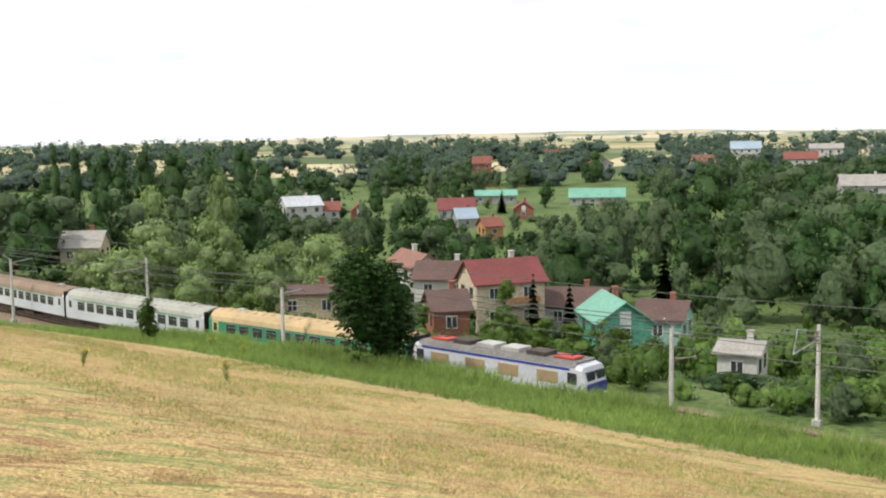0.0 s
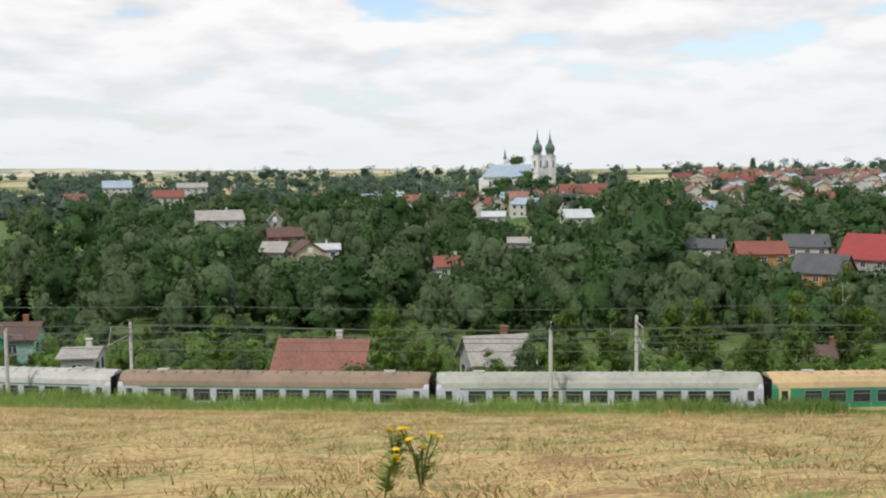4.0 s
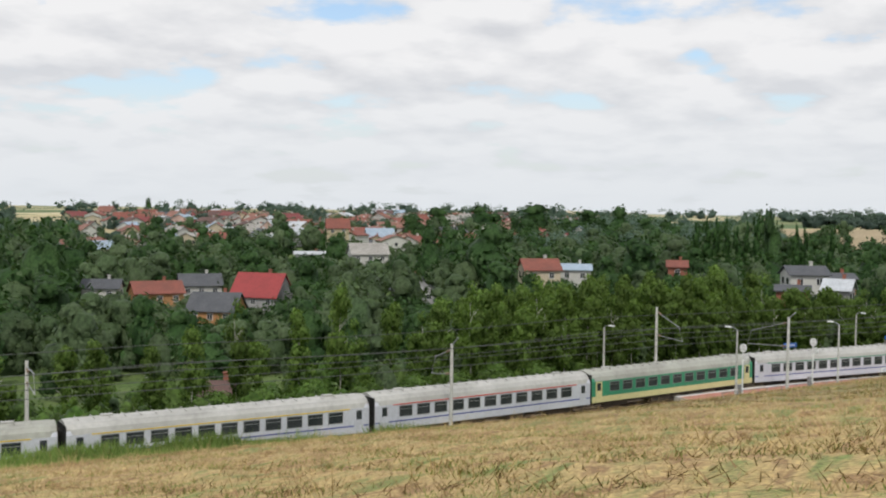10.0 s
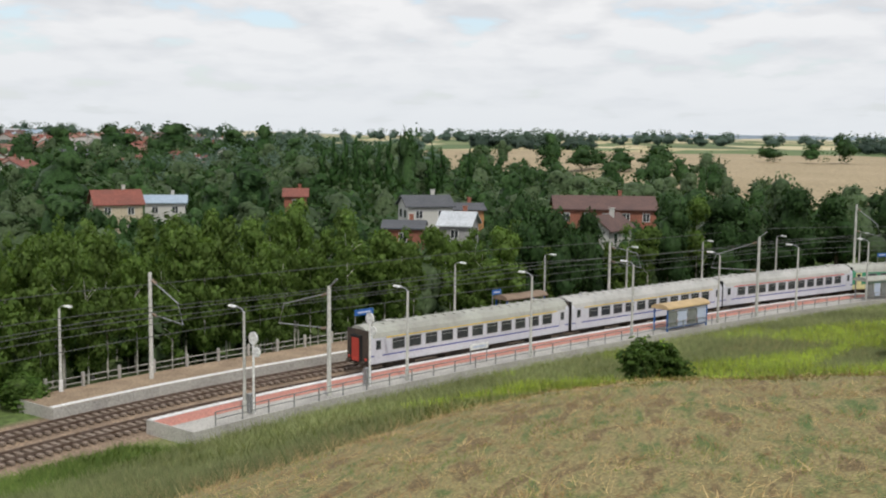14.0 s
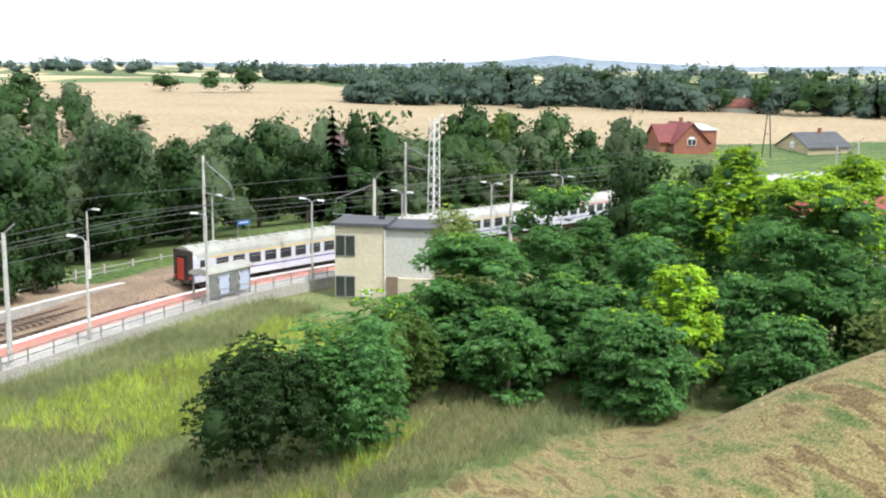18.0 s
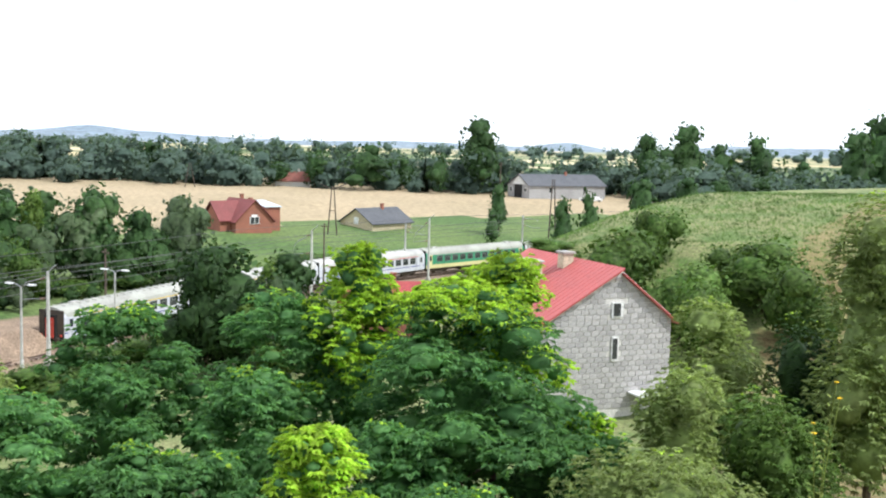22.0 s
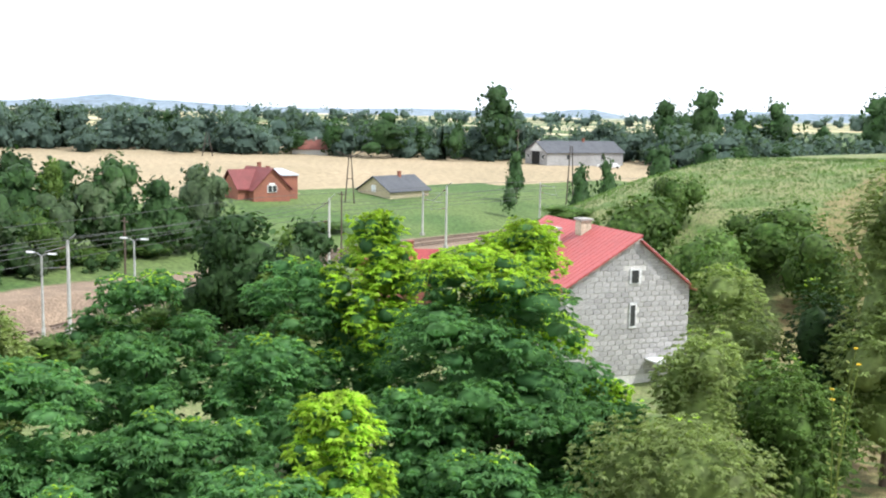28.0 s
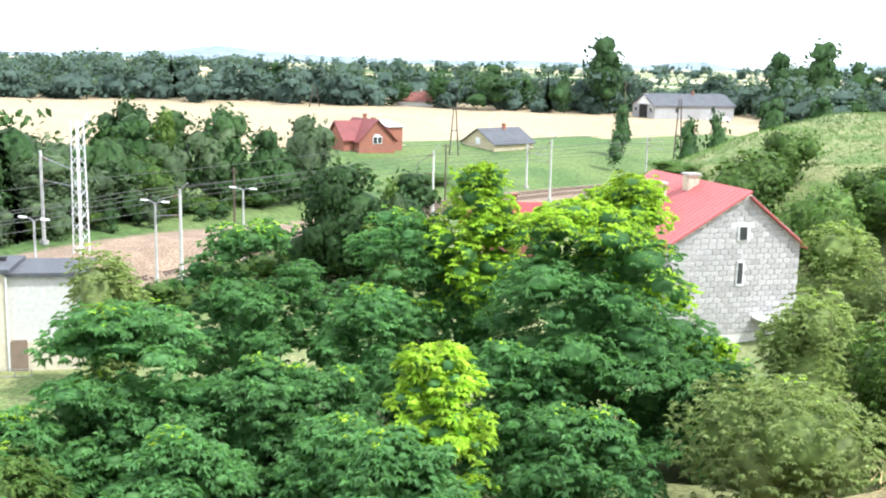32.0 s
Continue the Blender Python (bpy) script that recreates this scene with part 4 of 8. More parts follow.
def trunk_shape(kind, rng):
    sh = Shape()
    r = {"poplar": 0.22, "birch": 0.11, "bush": 0.12}.get(kind, 0.26)
    top = {"bush": 4.0, "birch": 8.5, "poplar": 8.5, "spruce": 9.6}.get(kind, 6.0)
    p = [(0, 0, -1.6), (0.05, 0.02, top * 0.35), (0.12 * rng.normal(), 0.12 * rng.normal(), top * 0.7), (0.2 * rng.normal(), 0.2 * rng.normal(), top)]
    for k in range(3):
        sh.rod(p[k], p[k + 1], r * (1 - 0.28 * k), r * (1 - 0.28 * (k + 1)), 7)
    if kind not in ("spruce", "poplar"):
        for k in range(6):
            a = rng.random() * 6.28
            z = top * (0.35 + 0.5 * rng.random())
            ln = top * (0.12 if kind == "birch" else 0.22)
            sh.rod((0, 0, z), (ln * math.cos(a), ln * math.sin(a), z + ln * 0.8), r * 0.4, r * 0.12, 5)
    return sh


def crown_for(kind, k):
    rng = rng_for(kind, k)
    leaf, bark, count, size, droop, _, _ = KINDS[kind]
    if kind == "spruce":
        pts = []
        for t in range(15):
            h = t / 14
            z, r = 1.0 + 8.6 * h, 2.3 * (1 - h) ** 0.85 + 0.12
            n = int(26 * (1 - 0.7 * h))
            for j in range(n):
                a = 6.28 * (j + rng.random() * 0.7) / n
                d = np.array([math.cos(a), math.sin(a), 0])
                s = np.array([-math.sin(a), math.cos(a), 0]) * (0.22 + 0.12 * r)
                rr = r * (0.8 + 0.4 * rng.random())
                up = np.array([0, 0, 1.0])
                pts += [up * (z + 0.25), d * rr * 0.55 + s + up * (z - 0.1 * r), d * rr + up * (z - 0.42 * r - 0.1), d * rr * 0.55 - s + up * (z - 0.1 * r)]
        pts = np.array(pts)
        out = pts * np.array([1, 1, 0]) + np.array([0, 0, 1.6])
        return cloud_mesh("crown", pts, [leaf], None, out)
    base = {"hazy": "broad", "osier": "willow"}.get(kind, kind)
    lobes = tree_lobes(base, rng)
    pts, nrm = leaf_cloud(rng, lobes, count, size, droop)
    extra = [core_lobe(rng, lb, {"birch": 0.5, "poplar": 0.8}.get(kind, 0.68), 6, 4) for lb in lobes]
    return cloud_mesh("crown", pts, [leaf], extra, nrm)


MASS = {"broad": [], "willow": [], "bush": []}


def far_tree(kind, x, y, height, width):
    """A tree too far off to stand alone; it joins the wood."""
    MASS[kind].append((x, y, level(x, y), height, width / 7.6))


def plant(kind, x, y, height, width=None, z=None, turn=None, label=""):
    """A tree of that kind, height in metres; width stretches the crown."""
    s, q = by_line(x, y)
    room = 6.5 + 0.42 * (width or height * 0.6)
    if -room < q[0] <= 3.0 and 430 < s[0] < 900:
        x, y, _ = along(float(s[0]), -room)
    if kind in ("broad", "willow") and not label and min(math.hypot(x - a, y - b) for a, b in ((0.6, 21.6), (0, 0), (26.8, -1.1), (56.2, -5.3), (110.7, -28.4))) > 118:
        far_tree(kind, x, y, height, width or height * 0.76)
        return None
    n = USED.get(kind, 0)
    USED[kind] = n + 1
    k = n % 4
    turn = (n * 137.5) % 360 if turn is None else turn
    z = level(x, y) if z is None else z
    if (kind, k) not in PROTOS:
        leaf, bark, _, _, _, lab, cat = KINDS[kind]
        ob = thing("bush" if cat == "bush" else ("spruce_tree" if kind == "spruce" else "tree"), pose(x, y, z, 0, 0, turn), lab, cat)
        part("trunk", trunk_shape(kind, rng_for(kind, k, "t")), bark, ob)
        part("crown", crown_for(kind, k), leaf, ob)
        PROTOS[(kind, k)] = ob
    else:
        ob = copy_thing(PROTOS[(kind, k)], pose(x, y, z, 0, 0, turn))
    a = height / 10
    b = (width / {"broad": 7.2, "willow": 8.4, "osier": 8.4, "poplar": 2.2, "birch": 4.2, "bush": 9.0, "spruce": 4.6, "hazy": 7.2}[kind]) if width else a
    ob.scale = (b, b, a)
    if label:
        ob["label"] = label
    return ob


WOOD = np.random.default_rng(11)


KEEP_CLEAR = []


# ---- platforms ----
def platform(name, s0, s1, q0, q1, top, label, edge_q, pave_m):
    sh = Shape()
    ribbon(sh, s0, s1, [(q0, -0.6), (q1, -0.6), (q1, top), (q0, top)])
    ob = solo(name, sh, M_CONC, label, "platform", kind="structure")
    lo, hi = min(q0, q1) + 0.02, max(q0, q1) - 0.02
    band = Shape()
    if edge_q > 0:
        lo, hi = lo + 0.6, lo + 2.5
    ribbon(band, s0 + 0.1, s1 - 0.1, [(lo, top), (hi, top), (hi, top + 0.012), (lo, top + 0.012)])
    part("paving", band, pave_m, ob)
    line = Shape()
    a, b = (edge_q, edge_q + 0.55) if edge_q > 0 else (edge_q - 0.55, edge_q)
    ribbon(line, s0 + 0.1, s1 - 0.1, [(a, top + 0.012), (b, top + 0.012), (b, top + 0.03), (a, top + 0.03)])
    part("edge_strip", line, M_WHITE, ob, "white edge strip")
    return ob


M_PAVERED = mat("red_paving", (0.46, 0.20, 0.16), 0.9, (0.40, 0.19, 0.15), 0.8, 6.0)
M_PAVEDIRT = mat("worn_paving", (0.23, 0.17, 0.115), 0.95, (0.33, 0.25, 0.17), 0.5, 5.0, bump=0.4)
platform("platform_near", 676, 800, 1.75, 6.6, 0.72, "long platform with red paving and a concrete edge", 1.80, M_PAVERED)
platform("platform_far", 674, 812, -10.2, -5.75, 0.62, "old platform of worn earth with a white edge", -5.85, M_PAVEDIRT)
for s0, s1, q, top, h, m in ((678, 796, 6.45, 0.72, 0.95, M_STEEL), (676, 808, -10.0, 0.62, 1.1, M_CONC)):
    fence = thing("platform_fence", Matrix.Identity(4), "steel railing along the platform" if q > 0 else "concrete post fence with pale green rails", "fence")
    step = 2.4 if q > 0 else 2.9
    for s in np.arange(s0, s1, step):
        x, y, a = along(s, q)
        part("post", Shape().box(x, y, top + h / 2, 0.07 if q > 0 else 0.2, 0.07 if q > 0 else 0.2, h, rz=radians(a)), m, fence)
    for z in ((0.45, 0.92) if q > 0 else (0.35, 0.8)):
        rl = Shape()
        ribbon(rl, s0, s1, [(q - 0.03, top + z - 0.03), (q + 0.03, top + z - 0.03), (q + 0.03, top + z + 0.03), (q - 0.03, top + z + 0.03)], 2.0)
        part("rail", rl, m, fence)


def street_lamp(s, q, height, top, double=False, m=None, arm=-1):
    x, y, a = along(s, q)
    ob = thing("platform_lamp", pose(x, y, top, 0, 0, a), "concrete platform lamp with a curved head" if not double else "double-headed grey steel platform lamp", "lamp", group="platform lamps")
    part("pole", Shape().rod((0, 0, -0.2), (0, 0, height), 0.13, 0.085, 8), M_POLE, ob)
    part("collar", Shape().rod((0, 0, 0), (0, 0, 0.9), 0.17, 0.16, 8), M_WHITE if m else M_POLE, ob)
    for d in ((-1, 1) if double else (arm,)):
        part("arm", Shape().tube([(0, 0, height), (0, -d * 0.35, height + 0.22), (0, -d * 0.9, height + 0.28)], 0.045, 6), M_STEEL, ob)
        part("lamp_head", Shape().loft([[(u * 0.13, -d * (0.8 + v), height + 0.22 + k) for u, k in ((-1, 0), (1, 0), (0.7, 0.13), (-0.7, 0.13))] for v in (0.0, 0.35, 0.75)]), M_WHITE, ob)
    return ob


for s in (697, 711.5, 725.5, 739.5, 754, 768, 782):
    street_lamp(s, 6.1, 7.0, 0.72, double=s > 775)
for s in (795, 808, 820):
    street_lamp(s, 5.0, 7.0, 0.4, double=True)
street_lamp(681.5, 5.4, 7.0, 0.72)
for s in (677, 717, 730, 743.5, 757, 770, 783):
    street_lamp(s, -9.7, 6.2, 0.62, m=True, arm=1)

# horn loudspeaker and signal on the platform
for s, q in ((681.9, 5.9), (693.5, 5.6)):
    x, y, a = along(s, q)
    hs = thing("signal_post", pose(x, y, 0.72, 0, 0, a), "white signal post with round discs", "signal")
    part("post", Shape().rod((0, 0, 0), (0, 0, 5.4), 0.08, 0.08, 8), M_WHITE, hs)
    part("disc", Shape().rod((-0.05, 0.0, 5.2), (0.05, 0.0, 5.2), 0.45, 0.45, 16), M_WHITE, hs)
    part("lower_disc", Shape().rod((-0.05, -0.35, 4.3), (0.05, -0.35, 4.3), 0.35, 0.35, 16), M_WHITE, hs)
    part("cabinet", Shape().box(0.0, 0.3, 0.7, 0.5, 0.4, 1.3), M_STEEL, hs)


def sign_board(s, q, z, w, h, m, posts, label):
    x, y, a = along(s, q)
    ob = thing("station_sign", pose(x, y, z, 0, 0, a), label, "sign")
    for d in (-w / 2 + 0.1, w / 2 - 0.1):
        part("post", Shape().rod((d, 0, 0), (d, 0, posts), 0.05), M_STEEL, ob)
    bd = part("board", Shape().box(0, -0.06, posts - h / 2, w, 0.06, h), m, ob)
    part("lettering", Shape().box(0, -0.10, posts - h / 2, w * 0.7, 0.02, h * 0.3), M_WHITE if m is M_BLUE else M_CARBLUE, bd)


M_SIGNBLUE = mat("sign_blue", (0.03, 0.13, 0.42), 0.5)
sign_board(705, -9.0, 0.62, 2.2, 0.55, M_SIGNBLUE, 3.0, "blue station name board with a pale bar of lettering")
sign_board(722.5, -9.4, 0.62, 1.3, 0.5, M_SIGNBLUE, 3.2, "small blue station sign")
sign_board(786, -9.0, 0.62, 1.6, 0.5, M_SIGNBLUE, 3.6, "blue station name board")
sign_board(706, 5.2, 0.72, 2.1, 0.5, M_WHITE, 1.7, "white board on two posts")


def shelter(s, q, w, label, roof_m, post_m, glazed, side):
    x, y, a = along(s, q)
    ob = thing("platform_shelter", pose(x, y, 0.72 if q > 0 else 0.62, 0, 0, a), label, "shelter")
    d = 1.6
    for u in (-w / 2, w / 2):
        for v in (-d / 2, d / 2):
            part("post", Shape().box(u, v, 1.15, 0.12, 0.12, 2.3), post_m, ob)
    roof = Shape()
    roof.loft([[(u, (d / 2 + 0.3) * math.cos(t), 2.25 + 0.45 * math.sin(t)) for t in np.linspace(0.15, 2.99, 9)] + [(u, -(d / 2 + 0.25), 2.2), (u, d / 2 + 0.25, 2.2)] for u in (-w / 2 - 0.25, w / 2 + 0.25)])
    part("roof", roof, roof_m, ob)
    if glazed:
        n = 4
        for k in range(n):
            u = -w / 2 + w * (k + 0.5) / n
            part("panel", Shape().box(u, side * -d / 2, 1.2, w / n - 0.12, 0.04, 1.6), M_CARBLUE if k % 2 else M_STEEL, ob)
        part("rail", Shape().box(0, side * -d / 2, 0.3, w, 0.06, 0.1).box(0, side * -d / 2, 2.1, w, 0.06, 0.1), post_m, ob)
        part("bench", Shape().box(0, side * -0.35, 0.48, w * 0.8, 0.4, 0.06), M_ROOFBROWN, ob)


shelter(734, 5.5, 6.4, "steel shelter with a curved tan roof and blue glazed panels", M_ROOFTAN, M_SIGNBLUE, True, 1)
shelter(771, 5.2, 5.0, "steel shelter with a grey curved roof", M_ROOFGREY, M_STEEL, True, 1)
shelter(725.5, -8.8, 5.6, "open shelter with a dark roof on blue posts", M_ROOFBROWN, M_SIGNBLUE, False, -1)


# ---- overhead line ----
def mast(s, q, height, arm):
    x, y, a = along(s, q)
    z = max(level(x, y), -0.3) - 0.3
    ob = thing("line_mast", pose(x, y, z, 0, 0, a), "concrete overhead-line mast with a bracket" if arm else "plain concrete overhead-line mast", "mast", group="masts of the overhead line")
    part("shaft", Shape().rod((0, 0, 0), (0, 0, height + 0.3), 0.19, 0.13, 8), M_POLE, ob)
    part("foot", Shape().box(0, 0, 0.45, 0.6, 0.6, 0.5), M_CONC, ob)
    d = 1 if q > 0 else -1
    part("bracket", Shape().tube([(0, 0, 6.3), (0, d * (abs(q) - 0.2 if q > 0 else abs(q) - 4.2), 5.95), (0, d * (abs(q) - 0.8 if q > 0 else abs(q) - 4.8), 7.5), (0, 0, height - 0.2)], 0.05, 6), M_STEEL, ob)
    part("insulator", Shape().rod((0, d * 0.3, 6.28), (0, d * 0.8, 6.2), 0.1), M_ROOFBROWN, ob)
    part("insulator", Shape().rod((0, d * 0.3, height - 0.3), (0, d * 0.8, height - 0.5), 0.1), M_ROOFBROWN, ob)
    if arm:
        part("outrigger", Shape().tube([(0, 0, height + 0.2), (0, -0.9, height + 0.9)], 0.06, 6), M_STEEL, ob)


MASTS = [
    (525.8, 3.3, 7.6, 1),
    (479.8, 3.3, 7.4, 1),
    (489.2, -8.4, 7.0, 0),
    (563.5, 3.3, 8.1, 1),
    (568.2, -8.4, 7.0, 0),
    (605.2, 3.3, 8.3, 1),
    (613.0, -8.4, 7.7, 0),
    (645.8, 3.3, 8.6, 1),
    (683.5, -8.4, 9.2, 0),
    (689.0, 6.0, 9.1, 1),
    (739.5, -8.8, 8.2, 0),
    (746.2, 6.3, 9.6, 1),
    (781.5, -8.8, 9.6, 0),
    (790.0, 6.3, 9.6, 1),
    (813.0, 3.3, 8.4, 1),
    (808.0, -8.8, 8.7, 0),
    (862.2, 3.3, 9.0, 1),
    (898.0, -8.4, 7.3, 0),
    (890.2, 3.3, 9.4, 1),
    (926.8, -8.4, 7.8, 0),
]

for s, q, height, arm in MASTS:
    mast(s, q, height, arm)
for q, z, sag in ((0.0, 5.85, 0.05), (0.0, 7.3, 0.5), (-4.0, 5.85, 0.05), (-4.0, 7.3, 0.5), (3.6, 8.3, 0.3), (-8.6, 8.2, 0.3)):
    pts = []
    for s in np.arange(430, 960, 6.0):
        x, y, _ = along(s, q)
        pts.append((x, y, z - sag * math.sin(math.pi * ((s % 48) / 48))))
    solo("overhead_wire", Shape().tube(pts, 0.028, 4), M_WIRE, "thin overhead contact wire", "wire", group="wires of the overhead line")

# ---- house colours ----
M_WALLS = {
    "W": mat("wall_white", (0.52, 0.52, 0.49), 0.85, (0.50, 0.50, 0.47), 0.3, 4.0, bump=0.1, amount=0.35),
    "C": mat("wall_cream", (0.52, 0.45, 0.33), 0.85, (0.45, 0.39, 0.29), 0.3, 4.0, bump=0.15),
    "Y": mat("wall_ochre", (0.50, 0.43, 0.28), 0.85, (0.43, 0.37, 0.25), 0.3, 4.0, bump=0.15),
    "G": mat("wall_grey", (0.36, 0.36, 0.36), 0.9, (0.29, 0.29, 0.29), 0.3, 4.0, bump=0.2),
    "R": mat("wall_brick", (0.30, 0.12, 0.08), 0.9, (0.24, 0.10, 0.07), 0.5, 5.0, bump=0.2),
    "O": mat("wall_orange", (0.44, 0.23, 0.10), 0.85, (0.38, 0.20, 0.09), 0.3, 4.0, bump=0.15),
    "T": mat("wall_green", (0.09, 0.33, 0.24), 0.6, (0.08, 0.28, 0.20), 0.4, 3.0),
    "A": mat("wall_turquoise", (0.30, 0.48, 0.42), 0.8, (0.26, 0.42, 0.37), 0.4, 3.0),
    "P": mat("wall_pink", (0.60, 0.42, 0.36), 0.85),
}
M_ROOFS = {
    "P": mat("tiles_pink", (0.26, 0.135, 0.105), 0.8, (0.21, 0.11, 0.085), 0.6, 6.0, bump=0.3),
    "B": mat("tiles_brown", (0.12, 0.07, 0.06), 0.8, (0.09, 0.055, 0.05), 0.6, 6.0, bump=0.3),
    "M": mat("tiles_maroon", (0.19, 0.05, 0.048), 0.7, (0.15, 0.042, 0.04), 0.6, 6.0, bump=0.3),
    "R": mat("tiles_red", (0.22, 0.075, 0.055), 0.8, (0.17, 0.065, 0.05), 0.6, 6.0, bump=0.3),
    "R2": mat("sheet_red", (0.30, 0.045, 0.045), 0.6, (0.25, 0.04, 0.04), 0.6, 6.0, bump=0.2),
    "O2": mat("tiles_faded", (0.23, 0.105, 0.08), 0.85, (0.18, 0.085, 0.066), 0.6, 6.0, bump=0.3),
    "T": mat("sheet_green", (0.16, 0.38, 0.29), 0.6, (0.13, 0.31, 0.24), 0.4, 4.0),
    "G": mat("slab_grey", (0.33, 0.32, 0.30), 0.9, (0.26, 0.25, 0.23), 0.5, 5.0, bump=0.3),
    "L": mat("sheet_pale", (0.48, 0.51, 0.54), 0.5, (0.40, 0.43, 0.46), 0.4, 4.0),
    "S": mat("sheet_blue", (0.30, 0.38, 0.46), 0.55, (0.25, 0.32, 0.40), 0.4, 4.0),
    "D": mat("slate_dark", (0.085, 0.09, 0.10), 0.7, (0.065, 0.07, 0.08), 0.5, 5.0, bump=0.3),
}
WIN_FRAME = Shape().box(0, 0, 0, 1.15, 0.10, 1.35).mesh("window", M_WHITE)
WIN_PANE = Shape().box(-0.27, -0.03, 0, 0.45, 0.08, 1.15).box(0.27, -0.03, 0, 0.45, 0.08, 1.15).mesh("pane", M_GLASS)
WIN_PLAIN = Shape().box(0, 0, 0, 1.05, 0.08, 1.2).mesh("window", M_GLASS)
DOOR = Shape().box(0, 0, 1.05, 1.0, 0.10, 2.1).mesh("door", M_ROOFBROWN)
SIGHT = []


def house(x, y, yaw, width, depth, eave, rise, ori, wall, roof, floors, label, fine=True):
    """A gabled house, its front (local -y) towards the line; ori 'e': eaves in front, 'g': gable in front."""
    ob = thing("house", pose(x, y, level(x, y) - 0.05, 0, 0, yaw), label, "house")
    if fine:
        SIGHT.append((x, y, level(x, y) + max(eave - 1.5, eave * 0.6)))
        KEEP_CLEAR.append((x, y, max(width, depth) * 0.5 + 4))
    w, d = width / 2, depth / 2
    sh = Shape()
    base = -1.5
    if ori == "e":
        sh.add([(-w, -d, base), (w, -d, base), (w, d, base), (-w, d, base), (-w, -d, eave), (w, -d, eave), (w, d, eave), (-w, d, eave), (-w, 0, eave + rise), (w, 0, eave + rise)],
               [(0, 1, 5, 4), (2, 3, 7, 6), (1, 2, 6, 9, 5), (3, 0, 4, 8, 7), (3, 2, 1, 0), (4, 5, 9, 8), (6, 7, 8, 9)])
    else:
        sh.add([(-w, -d, base), (w, -d, base), (w, d, base), (-w, d, base), (-w, -d, eave), (w, -d, eave), (w, d, eave), (-w, d, eave), (0, -d, eave + rise), (0, d, eave + rise)],
               [(0, 1, 5, 8, 4), (2, 3, 7, 9, 6), (1, 2, 6, 5), (3, 0, 4, 7), (3, 2, 1, 0), (4, 8, 9, 7), (5, 6, 9, 8)])
    part("wall", sh, M_WALLS[wall], ob)
    rf = Shape()
    o, t = 0.45, 0.18
    run, half = (w, d) if ori == "e" else (d, w)
    k = rise / half
    for sgn in (-1, 1):
        prof = [(sgn * (half + o), eave - k * o + 0.02), (0, eave + rise + 0.02), (0, eave + rise + t), (sgn * (half + o), eave - k * o + t)]
        if ori == "e":
            rf.prism(prof if sgn > 0 else prof[::-1], -run - o, run + o)
        else:
            n0 = len(rf.v)
            rf.prism(prof if sgn > 0 else prof[::-1], -run - o, run + o)
            rf.v[n0:] = [(-b, a, c) for a, b, c in rf.v[n0:]]
    top = part("roof", rf, M_ROOFS[roof], ob)
    if fine or rise > 1.5:
        cx, cy = (w * 0.35, 0.3) if ori == "e" else (0.4, d * 0.2)
        part("chimney", Shape().box(cx, cy, eave + rise + 0.25, 0.55, 0.55, 1.3).box(cx, cy, eave + rise + 0.92, 0.7, 0.7, 0.1), M_WALLS["W" if wall in "CW" else "R"], top)
    n = max(1, int(width / 2.9))
    storey = 2.7
    for f in range(floors):
        zc = eave - 1.25 - storey * f
        if zc < 0.9:
            break
        for i in range(n):
            u = -w + width * (i + 0.5) / n
            if f == floors - 1 and i == n // 2 and zc < 2.2 and fine:
                part("door", DOOR, None, ob, at=Matrix.Translation((u, -d - 0.03, 0)))
                continue
            wn_ = part("window", WIN_FRAME if fine else WIN_PLAIN, None, ob, at=Matrix.Translation((u, -d - 0.02, zc)))
            if fine:
                part("pane", WIN_PANE, None, wn_)
        if fine:
            for sgn in (-1, 1):
                for v in (-d * 0.45, d * 0.45):
                    part("window", WIN_PLAIN, None, ob, at=pose(sgn * (w + 0.02), v, zc, 0, 0, 90))
    if ori == "g" and rise > 1.6 and fine:
        part("window", WIN_FRAME, None, ob, at=Matrix.Translation((0, -d - 0.02, eave + 0.35)))
    if floors >= 3:
        for f in range(floors - 1):
            bl = part("balcony", Shape().box(w * 0.2, -d - 0.6, eave - 2.55 - storey * f, width * 0.55, 1.2, 0.15), M_CONC, ob)
            part("parapet", Shape().box(w * 0.2, -d - 1.15, eave - 2.1 - storey * f, width * 0.55, 0.08, 0.8), M_WALLS["O" if wall == "C" else "W"], bl)
    return ob


# ---- houses of the valley ----
house(-4.0, 160.7, 22, 3.8, 9.0, 8.6, 1.4, "g", "W", "P", 2, "white gabled house with a pink tiled roof")
house(0.3, 152.6, -12, 7.0, 6.0, 7.6, 1.7, "e", "W", "B", 2, "white house under a dark brown roof")
house(0.2, 132.5, 10, 3.7, 6.0, 4.6, 1.6, "e", "R", "B", 1, "low hut with a dark red-brown roof")
house(6.5, 144.7, 19, 8.3, 6.2, 8.0, 2.2, "e", "C", "M", 3, "large cream three-storey house with a maroon roof")
house(15.7, 148.4, -15, 7.0, 6.0, 5.1, 1.7, "e", "G", "B", 1, "low grey house with a brown roof")
house(17.7, 132.4, 6, 5.4, 9.0, 5.4, 1.9, "g", "T", "T", 2, "green sheet-metal barn with a gable front")
house(24.6, 140.3, -25, 5.1, 6.0, 4.7, 1.6, "e", "A", "B", 2, "pale turquoise house under a dark brown roof")
house(26.8, 116.3, -25, 3.4, 6.0, 3.9, 0.6, "e", "W", "G", 1, "small white shed with a flat roof")
house(-59.0, 195.7, 1, 6.3, 6.0, 6.9, 2.2, "e", "Y", "G", 2, "small cream house with a grey roof")
